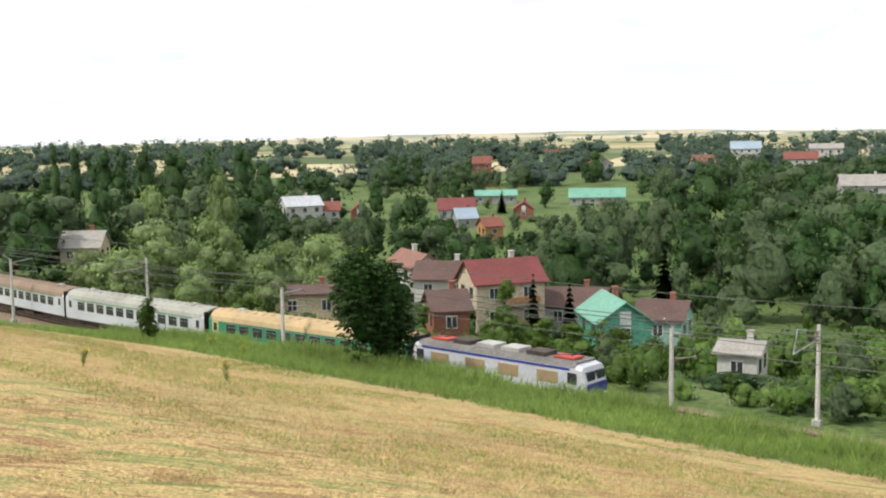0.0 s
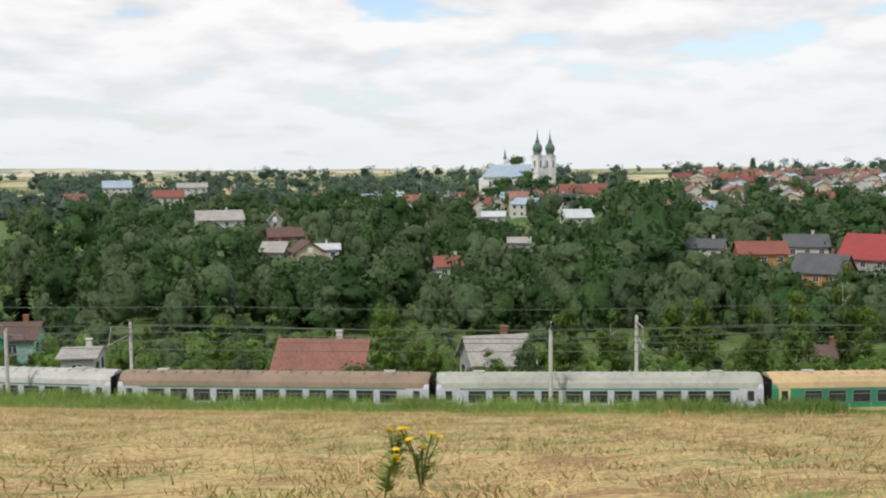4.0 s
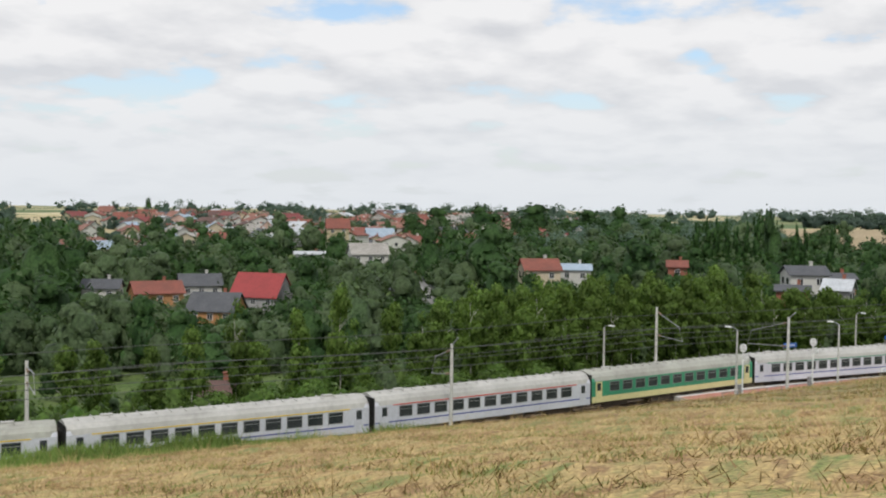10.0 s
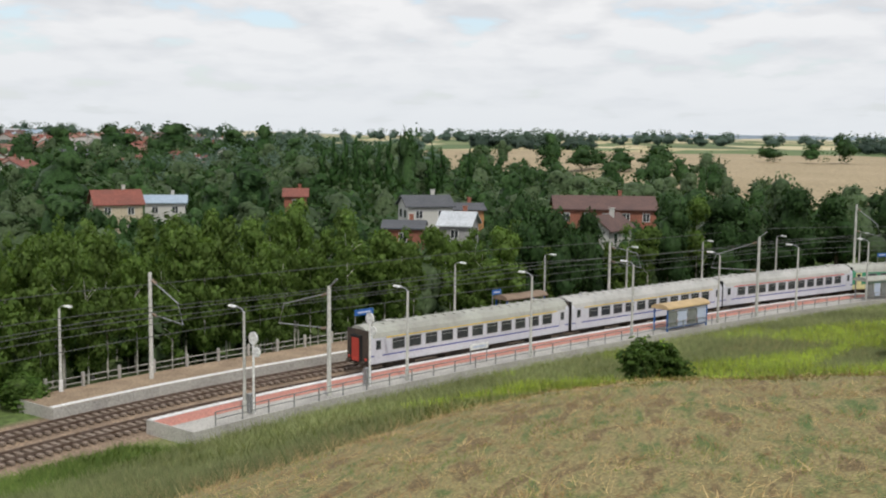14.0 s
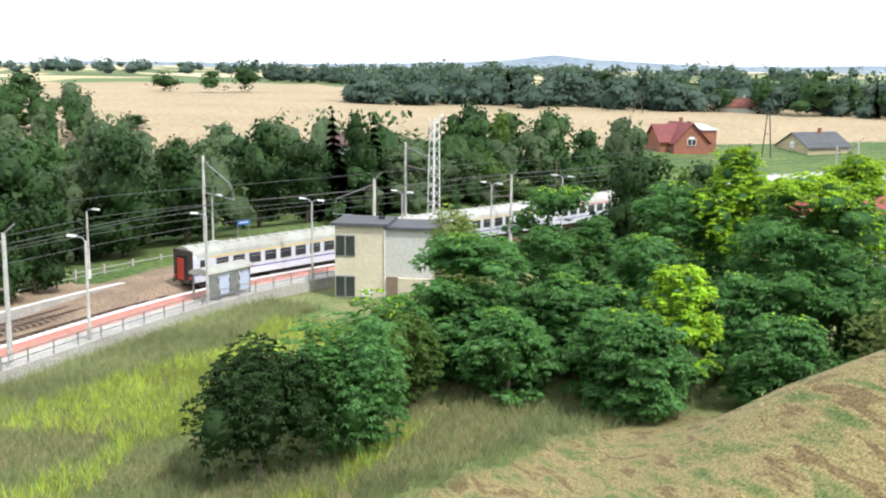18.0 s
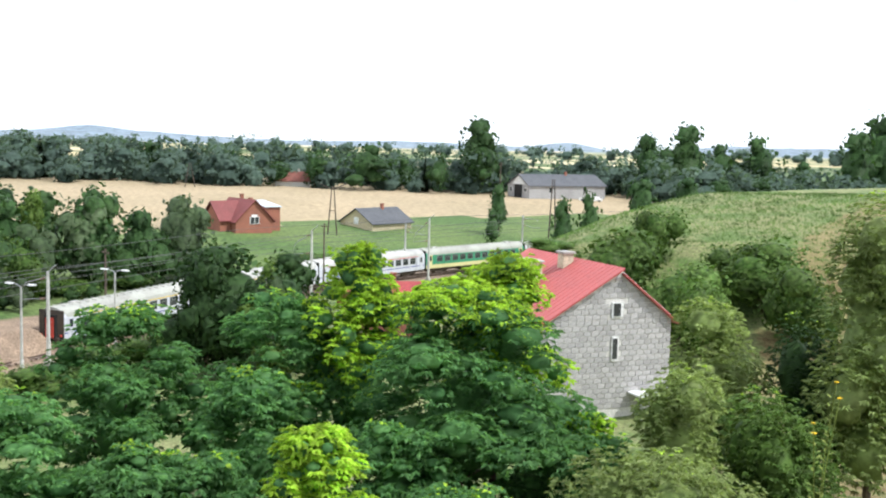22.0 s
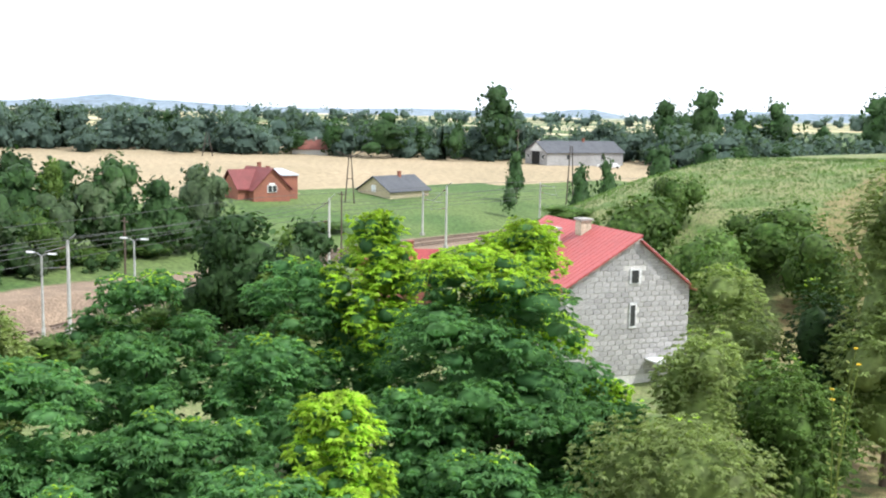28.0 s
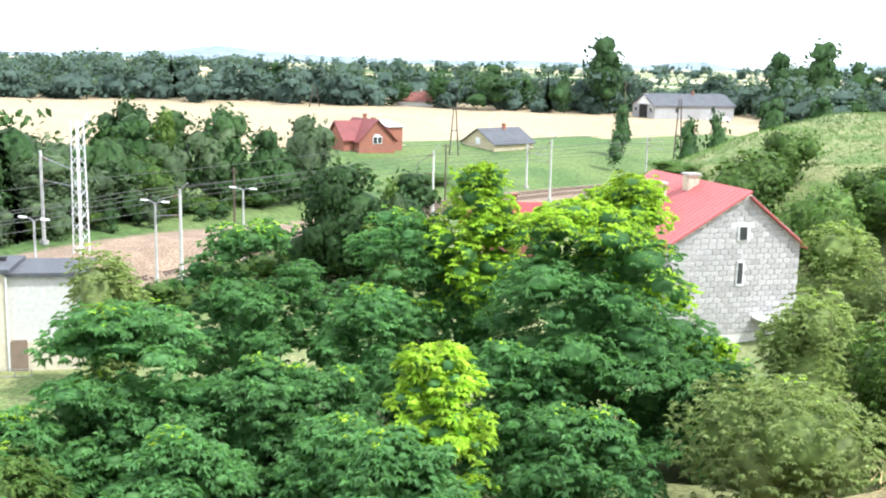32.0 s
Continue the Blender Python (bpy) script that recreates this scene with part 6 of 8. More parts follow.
def lattice_tower(x, y, height):
    ob = thing("lattice_tower", pose(x, y, level(x, y), 0, 0, 20), "white steel lattice radio tower with a small dish", "tower")
    a, b = 0.5, 0.38
    for i, (u, v) in enumerate(((-1, -1), (1, -1), (1, 1), (-1, 1))):
        part("leg", Shape().rod((u * a, v * a, -0.3), (u * b, v * b, height), 0.07, 0.06, 6), M_WHITE, ob)
        u2, v2 = ((1, -1), (1, 1), (-1, 1), (-1, -1))[i]
        n = int(height / 0.95)
        for k in range(n):
            z0, z1 = height * k / n, height * (k + 1) / n
            r0, r1 = a + (b - a) * k / n, a + (b - a) * (k + 1) / n
            p, q = ((u, v), (u2, v2)) if k % 2 else ((u2, v2), (u, v))
            part("brace", Shape().rod((p[0] * r0, p[1] * r0, z0), (q[0] * r1, q[1] * r1, z1), 0.035, 0.035, 4), M_WHITE, ob)
    part("dish", Shape().rod((-0.3, -0.55, height + 0.1), (-0.38, -0.75, height + 0.1), 0.1, 0.45, 14), M_WHITE, ob)


lattice_tower(206.1, -59.3, 12.0)

# ---- robinias and orchard in front of the block house ----
def robinia(x, y, height, width, seed, young=0.0, leaf=None, count=9000, size=0.118, label="leafy green robinia with feathery drooping sprays", kind="robinia", bright=None):
    rng = rng_for("rob", seed)
    z = level(x, y)
    ob = thing("tree", pose(x, y, z, 0, 0, seed * 77.0), label, "tree")
    tr = trunk_shape("broad", rng)
    part("trunk", tr, M_BARK, ob).scale = (width / 8, width / 8, height / 10)
    lobes = np.array(tree_lobes(kind, rng))
    k, kz = width / {"robinia": 8.4, "bush": 9.0, "broad": 7.2, "willow": 8.4}[kind], height / {"robinia": 9.6, "bush": 9.2, "broad": 9.6, "willow": 9.4}[kind]
    lobes[:, :2] *= k
    lobes[:, 2] *= kz
    lobes[:, 3] *= k
    lobes[:, 4] *= max(kz, k * 0.8)
    pts, nrm = feather_cloud(rng, lobes, int(count * 2.1), size)
    cores = [core_lobe(rng, lb, 0.6, 6, 4) for lb in lobes]
    quads, qn = pts.reshape(-1, 4, 3), nrm.reshape(-1, 4, 3)
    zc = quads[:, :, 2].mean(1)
    # young: share of the crown, from the top down, coloured as sunlit
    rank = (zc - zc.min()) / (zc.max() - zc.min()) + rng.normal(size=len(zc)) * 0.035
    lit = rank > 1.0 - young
    part("crown", cloud_mesh("crown", quads[~lit].reshape(-1, 3), [leaf or L_ROBINIA], cores, qn[~lit].reshape(-1, 3)), None, ob)
    if lit.any():
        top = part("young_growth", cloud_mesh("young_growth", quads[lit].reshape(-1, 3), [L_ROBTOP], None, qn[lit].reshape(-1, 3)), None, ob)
        tagged(top, "bright yellow-green crown top with sunlight painted in", kind="stuff")
    return ob


def feather_cloud(rng, lobes, count, size):
    """Stars of long narrow fronds that arch out and down from the twig tips on the lobes' upper faces."""
    stars = count // 7
    wt = lobes[:, 3] ** 1.6
    pick = rng.choice(len(lobes), stars, p=wt / wt.sum())
    d = rng.normal(size=(stars, 3))
    d[:, 2] = d[:, 2] * 0.8 + 0.45
    d /= np.linalg.norm(d, axis=1)[:, None]
    rad = 0.72 + 0.42 * rng.random(stars)
    L = lobes[pick]
    tip = L[:, :3] + d * rad[:, None] * np.stack([L[:, 3], L[:, 3], L[:, 4]], 1)
    pts, nrm = [], []
    turn0 = rng.random(stars) * 6.283
    for k in range(7):
        a = turn0 + k * 0.898 + rng.normal(size=stars) * 0.25
        out = np.stack([np.cos(a), np.sin(a), np.zeros(stars)], 1) + d * np.array([0.9, 0.9, 0.45]) + rng.normal(size=(stars, 3)) * 0.18
        out /= np.linalg.norm(out, axis=1)[:, None]
        side = np.cross(out, np.array([0, 0, 1.0]) + rng.normal(size=(stars, 3)) * 0.3)
        side /= np.linalg.norm(side, axis=1)[:, None]
        s = (size * (0.75 + 0.75 * rng.random(stars)))[:, None]
        face = np.cross(out, side)
        side *= np.where(face[:, 2] < 0, -1.0, 1.0)[:, None]
        face = np.cross(out, side)
        drop = np.array([0, 0, -1.0]) * s
        pts.append(np.stack([tip, tip + out * s * 1.1 - side * s * 0.48 - drop * 0.12, tip + out * s * 2.3 + drop * 0.75, tip + out * s * 1.1 + side * s * 0.48 - drop * 0.12], 1))
        nrm.append(np.repeat((d * 0.8 + face * 0.8 + np.array([0, 0, 0.15]))[:, None], 4, 1))
    return np.concatenate(pts).reshape(-1, 3), np.concatenate(nrm).reshape(-1, 3)



robinia(152.7, -43.6, 9.2, 9.6, 1)
robinia(158.8, -52.4, 11.6, 9.4, 2)
robinia(157.7, -60.6, 12.2, 8.6, 3)
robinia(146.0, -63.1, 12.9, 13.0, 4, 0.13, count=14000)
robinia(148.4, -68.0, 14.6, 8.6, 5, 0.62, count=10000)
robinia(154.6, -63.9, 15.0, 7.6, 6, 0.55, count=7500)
robinia(142.4, -51.9, 7.8, 5.0, 7, 0.75, count=4500)
robinia(139.8, -48.2, 5.7, 5.6, 8, count=6000)
robinia(150.6, -38.7, 6.0, 5.0, 9, count=5000)
robinia(149.0, -50.6, 6.1, 7.0, 10, 0.0, count=6000)
robinia(143.2, -69.0, 6.7, 4.6, 11, 0.35, count=4000)
robinia(170.6, -49.6, 8.5, 5.6, 12, 0.0, leaf=L_APPLE, count=5000, kind="bush", label="leafy climber-covered tree beside the building")
robinia(143.7, -80.9, 11.3, 7.8, 13, 0.0, leaf=L_APPLE, count=9000, size=0.105, kind="broad", label="pear tree with bright green leaves")
robinia(137.6, -68.4, 9.8, 4.6, 14, 0.0, leaf=L_APPLE, count=6000, size=0.09, kind="broad", label="young olive-green tree with thin leaves")
robinia(134.2, -61.7, 6.8, 8.0, 15, 0.0, leaf=L_APPLE, count=9000, size=0.09, kind="bush", label="old fruit tree with thin grey-green leaves")
robinia(135.7, -83.7, 17.4, 8.6, 16, 0.0, leaf=L_APPLE, count=12000, size=0.115, kind="broad", label="tall dense fruit tree at the foot of the bank")
robinia(140.1, -85.8, 10.2, 6.0, 17, 0.0, leaf=L_BROAD, count=6000, size=0.115, kind="bush", label="dark green thicket below the bank")
robinia(135.3, -73.2, 8.2, 6.0, 18, 0.0, leaf=L_BUSH, count=6000, size=0.105, kind="bush", label="green garden bushes by the house")
robinia(137.7, -28.0, 6.5, 6.2, 19, 0.0, leaf=L_BROAD, count=6000, size=0.105, kind="bush", label="dense dark green bush at the field's edge")
robinia(139.4, -32.7, 7.3, 6.0, 20, 0.05, count=5000, kind="bush")
robinia(146.7, -36.7, 5.9, 5.0, 21, 0.0, leaf=L_BUSH, count=4000, kind="bush", label="bushes below the signal building")
robinia(-4.6, 97.3, 8.4, 5.6, 22, 0.0, leaf=L_POPLAR, count=9000, size=0.115, kind="bush", label="dense dark tree standing before the railway")
robinia(-22.1, 100.5, 3.5, 1.5, 23, 0.0, leaf=L_BUSH, count=900, size=0.09, kind="broad", label="thin young tree on the bank")
robinia(114.8, -5.1, 3.4, 4.0, 24, 0.0, leaf=L_BUSH, count=3000, size=0.13, kind="bush", label="round bush on the weedy bank")
for k, (x, y, h, w) in enumerate([(151.3, -42.1, 6.3, 6.5), (149.5, -47.7, 6.6, 6.5), (144.4, -57.7, 7.0, 6.0), (143.0, -47.9, 5.6, 5.0), (138.9, -56.4, 5.2, 6.5), (141.6, -67.6, 5.9, 6.0), (145.4, -43.1, 5.6, 5.5), (153.3, -56.3, 8.8, 7.0)]):
    robinia(x, y, h, w, 30 + k, count=4500, label="low green robinia growing in the thicket")


# ---- single trees that stand out in the valley and along the line ----
plant("osier", -40.4, 212.1, 21.0, 7.8)
plant("osier", -53.2, 212.0, 19.6, 8.8)
plant("osier", -34.9, 149.4, 12.2, 10.8)
plant("osier", -32.2, 171.5, 15.5, 9.4)
plant("osier", -31.1, 153.1, 10.1, 5.7)
plant("osier", -17.1, 171.2, 13.6, 10.1)
plant("osier", -51.6, 150.8, 7.7, 8.2)
plant("osier", -22.3, 161.2, 12.2, 8.1)
plant("osier", -38.0, 147.0, 8.5, 6.7)
plant("osier", -15.3, 150.9, 9.5, 6.2)
plant("osier", -28.1, 138.9, 7.6, 5.6)
plant("osier", -20.1, 142.8, 7.5, 5.2)
plant("osier", -46.3, 145.9, 8.1, 9.9)
plant("osier", -40.7, 142.8, 7.7, 7.1)
far_tree("broad", -58.7, 201.6, 16.1, 9.5)
far_tree("broad", -64.9, 191.4, 12.9, 9.9)
plant("broad", -60.4, 171.2, 10.6, 9.5)
far_tree("broad", -110.0, 322.7, 20.8, 5.4)
far_tree("broad", -104.1, 322.7, 21.1, 5.4)
far_tree("broad", -96.5, 322.7, 21.0, 9.5)
far_tree("broad", -91.8, 322.7, 20.7, 7.9)
far_tree("broad", -61.6, 342.9, 20.4, 10.1)
far_tree("broad", -70.0, 342.9, 20.5, 10.1)
far_tree("broad", -79.3, 332.7, 19.5, 13.1)
far_tree("broad", -51.4, 322.4, 16.7, 11.1)
far_tree("broad", -87.5, 332.7, 19.7, 9.8)
far_tree("willow", 31.4, 211.5, 15.1, 8.8)
far_tree("willow", 39.8, 221.6, 14.9, 8.5)
far_tree("willow", 19.9, 201.1, 12.2, 6.8)
plant("willow", 14.5, 190.9, 10.4, 8.1)
far_tree("broad", 42.1, 206.3, 12.9, 11.2)
plant("spruce", 31.8, 176.0, 11.3, 4.9)
far_tree("willow", 67.5, 251.5, 10.6, 6.7)
far_tree("willow", 72.7, 246.3, 8.6, 7.1)
far_tree("broad", 89.7, 352.6, 11.6, 12.2)
far_tree("broad", 81.0, 352.6, 12.7, 15.7)
far_tree("broad", 49.4, 205.1, 13.2, 9.0)
far_tree("broad", 81.7, 270.7, 15.6, 15.1)
plant("broad", 63.2, 187.0, 14.5, 9.2)
far_tree("broad", 74.1, 313.4, 15.9, 17.4)
far_tree("broad", 59.0, 295.8, 13.8, 11.8)
far_tree("willow", 55.6, 214.1, 13.5, 5.3)
far_tree("willow", 29.3, 209.3, 14.8, 8.0)
far_tree("willow", 19.8, 200.8, 12.5, 6.7)
plant("spruce", 9.8, 138.8, 9.2, 2.9)
plant("spruce", 13.8, 138.7, 8.8, 2.9)
plant("birch", 6.5, 132.8, 8.1, 3.0)
plant("birch", 4.4, 128.5, 4.5, 2.3)
plant("spruce", 16.7, 344.9, 7.3, 3.4)
far_tree("broad", -0.9, 352.1, 9.8, 5.2)
plant("spruce", 6.0, 352.2, 11.2, 3.8)
far_tree("broad", -19.8, 322.0, 11.6, 7.9)
far_tree("willow", -16.0, 231.4, 14.1, 4.4)
plant("bush", -26.1, 160.6, 6.5, 5.2)
plant("bush", -23.2, 148.5, 4.0, 5.4)
plant("birch", -2.1, 128.5, 4.6, 1.7)
plant("bush", -20.1, 170.6, 6.9, 4.8)
far_tree("broad", -11.2, 443.2, 13.1, 8.9)
far_tree("broad", 58.7, 443.4, 13.0, 11.1)
far_tree("broad", -21.2, 443.2, 13.8, 8.9)
plant("birch", 9.4, 120.5, 4.4, 3.2)
plant("birch", 11.7, 117.5, 4.2, 3.6)
plant("birch", 14.3, 117.5, 4.8, 3.6)
plant("bush", 16.0, 112.4, 3.4, 3.9)
plant("birch", 15.8, 117.4, 4.5, 3.1)
plant("bush", 18.4, 112.4, 4.2, 3.4)
plant("bush", 25.4, 125.4, 6.2, 3.3)
plant("birch", 6.4, 122.4, 4.0, 2.7)
plant("birch", 36.5, 100.5, 7.5, 3.8)
plant("willow", 34.3, 89.3, 5.0, 2.9)
plant("birch", 49.6, 84.9, 6.9, 2.6)
plant("birch", 52.5, 97.9, 8.4, 1.5)
plant("birch", 54.6, 98.8, 8.7, 1.5)
plant("birch", 61.8, 77.8, 8.3, 3.2)
plant("birch", 66.2, 76.9, 8.1, 3.2)
plant("willow", 105.6, 106.9, 13.0, 10.3)
plant("birch", 70.7, 73.4, 9.4, 3.8)
plant("birch", 74.2, 73.1, 9.3, 3.3)
plant("birch", 78.8, 70.7, 8.7, 2.8)
plant("willow", 56.5, 76.8, 5.7, 3.5)
plant("birch", 52.0, 76.5, 4.5, 3.4)
plant("bush", 36.5, 84.9, 3.4, 2.9)
plant("birch", 48.8, 80.2, 4.4, 2.5)
far_tree("broad", 132.9, 239.6, 20.8, 14.3)
far_tree("broad", 157.0, 169.4, 24.4, 20.7)
far_tree("broad", 156.2, 182.5, 21.4, 11.4)
far_tree("broad", 124.1, 233.6, 17.7, 12.4)
far_tree("broad", 375.2, 521.6, 18.6, 20.3)
plant("broad", 125.0, 155.8, 17.5, 12.7)
plant("broad", 108.9, 129.9, 13.9, 9.9)
far_tree("willow", 118.2, 173.8, 14.3, 12.2)
plant("broad", 111.5, 153.4, 12.5, 9.0)
far_tree("broad", 108.3, 168.7, 11.5, 10.6)
plant("broad", 104.8, 139.4, 11.9, 8.3)
plant("willow", 90.7, 150.6, 10.4, 6.5)
plant("willow", 80.5, 178.0, 11.4, 10.0)
plant("willow", 73.0, 177.6, 10.9, 9.8)
plant("broad", 82.5, 169.9, 10.9, 11.7)
plant("broad", 85.8, 160.9, 10.3, 8.6)
far_tree("broad", 60.2, 194.5, 14.7, 8.0)
plant("broad", 60.2, 181.4, 11.1, 7.6)
plant("willow", 64.7, 177.7, 10.3, 7.6)
far_tree("willow", 97.0, 254.7, 12.3, 12.4)
far_tree("broad", 151.4, 391.2, 12.3, 19.0)
far_tree("broad", 142.6, 308.6, 16.6, 13.9)
far_tree("willow", 114.9, 240.8, 16.9, 11.0)
far_tree("broad", 295.7, 430.0, 9.2, 16.5)
far_tree("broad", 338.4, 447.7, 11.8, 17.7)
far_tree("broad", 225.8, 370.3, 11.5, 15.9)
plant("spruce", 241.6, 409.3, 14.4, 5.0)
plant("willow", 138.2, 132.1, 13.0, 9.0)
plant("willow", 120.9, 107.3, 10.1, 5.9)
plant("broad", 135.1, 115.2, 10.9, 10.2)
far_tree("broad", 303.4, 270.0, 10.2, 19.0)
far_tree("broad", 345.5, 262.1, 6.8, 13.3)
far_tree("willow", 265.6, 209.8, 2.9, 15.7)
far_tree("willow", 225.9, 152.0, 10.2, 15.1)
far_tree("willow", 211.2, 125.4, 11.8, 14.6)
far_tree("willow", 214.4, 135.4, 9.0, 11.4)
plant("broad", 118.8, 96.1, 8.7, 8.7)
plant("willow", 142.5, 102.8, 9.3, 9.9)
plant("broad", 147.2, 112.0, 9.9, 7.6)
plant("bush", 37.9, 86.3, 3.2, 4.4)
plant("bush", 42.4, 82.7, 3.6, 4.9)
plant("birch", 45.7, 84.2, 6.3, 3.0)
plant("bush", 39.9, 83.4, 2.7, 3.8)
plant("bush", 52.3, 78.7, 3.0, 4.0)
plant("bush", 55.0, 76.5, 3.3, 4.0)
plant("bush", 82.7, 150.3, 7.1, 5.4)
far_tree("broad", 349.4, 232.7, 2.0, 14.8)
plant("spruce", 556.5, 325.3, 10.7, 5.7)
far_tree("broad", 603.7, 544.4, 13.2, 7.6)
plant("spruce", 515.6, 383.5, 9.3, 7.9)
far_tree("broad", 238.2, 108.6, 18.0, 20.7)
far_tree("broad", 239.8, 123.7, 17.5, 11.2)
plant("broad", 241.6, 70.2, 16.3, 16.6)
plant("willow", 196.9, 106.9, 14.5, 11.0)
plant("willow", 195.1, 114.7, 13.7, 11.0)
plant("willow", 153.8, 69.7, 13.1, 4.4)
plant("broad", 244.5, 78.8, 12.2, 9.7)
plant("willow", 211.4, 43.3, 14.0, 11.0)
plant("willow", 242.3, 43.6, 14.0, 10.5)
plant("willow", 223.9, 33.3, 13.2, 8.5)
far_tree("broad", 411.6, 115.6, 13.8, 16.9)
far_tree("broad", 425.7, 145.4, 15.9, 24.4)
far_tree("broad", 430.2, 171.0, 16.5, 27.3)
far_tree("broad", 434.5, 197.7, 16.6, 23.2)
far_tree("broad", 420.5, 213.1, 14.8, 20.4)
far_tree("willow", 333.3, 140.9, 7.4, 15.7)
far_tree("willow", 339.6, 113.7, 9.5, 15.7)
far_tree("willow", 327.7, 120.1, 8.2, 13.5)
plant("birch", 126.5, 63.3, 12.9, 5.3)
plant("birch", 119.3, 62.7, 11.1, 4.4)
plant("birch", 125.6, 57.9, 11.6, 4.1)
plant("birch", 136.7, 46.5, 14.9, 4.4)
plant("birch", 131.6, 50.1, 12.8, 5.4)
plant("birch", 132.8, 54.0, 12.9, 4.3)
plant("birch", 137.4, 42.4, 11.5, 4.4)
plant("birch", 139.0, 36.1, 11.6, 5.6)
plant("birch", 145.8, 33.9, 13.9, 4.6)
plant("birch", 121.9, 51.1, 8.6, 3.3)
plant("birch", 132.5, 36.4, 7.5, 3.5)
plant("birch", 126.5, 44.5, 8.1, 4.0)
plant("birch", 144.1, 31.0, 9.5, 3.9)
plant("birch", 158.5, 27.6, 14.2, 6.4)
plant("birch", 156.4, 22.9, 12.3, 4.9)
plant("broad", 168.4, 7.5, 14.3, 8.1)
plant("broad", 169.5, 2.0, 12.8, 5.2)
plant("broad", 166.8, 4.8, 12.9, 5.8)
plant("birch", 157.1, 10.4, 10.4, 4.8)
plant("broad", 182.1, -7.7, 13.9, 7.1)
plant("broad", 189.2, -15.9, 13.9, 10.6)
plant("broad", 201.6, -25.3, 13.5, 9.6)
far_tree("broad", 297.5, -17.8, 12.4, 4.1)
far_tree("broad", 356.3, 41.6, 14.3, 8.7)
far_tree("broad", 357.1, 37.3, 11.4, 7.0)
plant("poplar", 358.6, 30.1, 10.8, 3.1)
far_tree("broad", 358.5, 77.0, 13.3, 10.8)
far_tree("broad", 346.8, 82.3, 11.0, 10.5)
far_tree("broad", 414.6, 10.9, 7.0, 10.0)
far_tree("willow", 294.3, -4.5, 10.7, 11.0)
far_tree("willow", 287.3, 3.4, 10.6, 10.8)
plant("willow", 280.2, 12.4, 11.8, 9.2)
far_tree("broad", 400.6, 124.7, 17.0, 12.6)
far_tree("broad", 359.7, 63.4, 18.8, 9.5)
far_tree("broad", 399.6, 25.0, 14.6, 12.6)
far_tree("broad", 409.1, 15.8, 9.2, 14.8)
far_tree("broad", 398.8, 2.6, 8.1, 12.6)
far_tree("broad", 403.8, -10.0, 8.0, 16.4)
far_tree("broad", 317.4, -21.9, 9.1, 8.2)
far_tree("broad", 326.9, -33.9, 3.2, 8.6)
far_tree("willow", 288.0, 74.2, 13.1, 13.4)
plant("willow", 257.3, 55.4, 12.5, 12.7)
plant("willow", 257.5, 69.1, 12.5, 9.5)
far_tree("willow", 287.1, 32.9, 9.7, 9.7)
far_tree("willow", 297.2, 13.0, 10.8, 11.4)
far_tree("willow", 297.2, 20.6, 10.8, 11.4)
far_tree("willow", 297.1, 4.1, 10.6, 11.4)
far_tree("willow", 291.9, -4.8, 10.2, 11.2)
plant("poplar", 263.4, 59.6, 20.3, 2.2)
plant("poplar", 264.5, 57.6, 20.5, 2.2)
plant("poplar", 263.4, 54.9, 20.5, 2.2)
plant("poplar", 262.1, 52.0, 18.5, 2.4)
plant("poplar", 264.3, 50.3, 19.8, 2.2)
plant("poplar", 263.3, 47.7, 20.3, 2.2)
plant("broad", 264.5, 43.9, 22.1, 5.7)
plant("broad", 266.4, 45.7, 20.9, 4.4)
plant("poplar", 263.1, 38.7, 19.1, 2.2)
plant("poplar", 265.0, 37.1, 18.3, 2.0)
plant("poplar", 261.9, 30.5, 18.2, 2.2)
plant("poplar", 263.3, 62.3, 19.1, 2.2)
far_tree("broad", 316.7, 433.1, 15.1, 19.8)
far_tree("broad", 328.9, 416.6, 11.4, 16.8)
far_tree("broad", 318.6, 418.3, 8.8, 16.6)
far_tree("broad", 306.0, 434.9, 12.9, 19.6)
plant("broad", 186.7, 12.2, 17.5, 7.6)
plant("broad", 184.5, 8.5, 15.5, 6.1)
plant("broad", 178.2, 2.7, 12.8, 5.2)
plant("broad", 186.5, -7.7, 14.2, 6.2)
plant("birch", 184.3, -11.1, 12.6, 4.7)
plant("willow", 206.7, -24.0, 15.3, 11.1)
plant("broad", 206.4, -31.9, 12.3, 8.7)
plant("broad", 216.5, -41.3, 13.6, 8.5)
plant("broad", 211.2, -45.9, 10.6, 7.4)
plant("birch", 173.8, -2.5, 9.8, 4.4)
plant("birch", 175.9, -5.0, 10.2, 4.4)
plant("birch", 174.5, 38.6, 16.3, 5.0)
plant("birch", 172.4, 31.8, 15.4, 4.9)
plant("birch", 164.0, 22.4, 12.0, 4.6)
plant("birch", 168.1, 19.8, 12.9, 4.7)
plant("birch", 159.9, 24.1, 11.1, 4.4)
plant("birch", 155.9, 34.1, 11.7, 4.2)
plant("birch", 163.9, 14.4, 10.7, 4.6)
plant("broad", 183.9, -15.1, 9.7, 6.1)
plant("broad", 185.9, -18.7, 10.0, 6.2)
far_tree("broad", 479.3, -81.0, 11.7, 13.3)
far_tree("broad", 478.9, -68.8, 7.4, 13.3)
far_tree("broad", 479.1, -53.2, 7.2, 13.3)
plant("spruce", 213.0, -49.3, 12.8, 5.8)
plant("broad", 215.5, -53.1, 13.4, 5.4)
plant("spruce", 215.3, -54.8, 11.9, 5.4)
plant("broad", 215.4, -51.5, 8.3, 10.0)
plant("willow", 220.4, -61.0, 9.2, 9.2)
plant("willow", 223.4, -66.7, 6.8, 9.7)
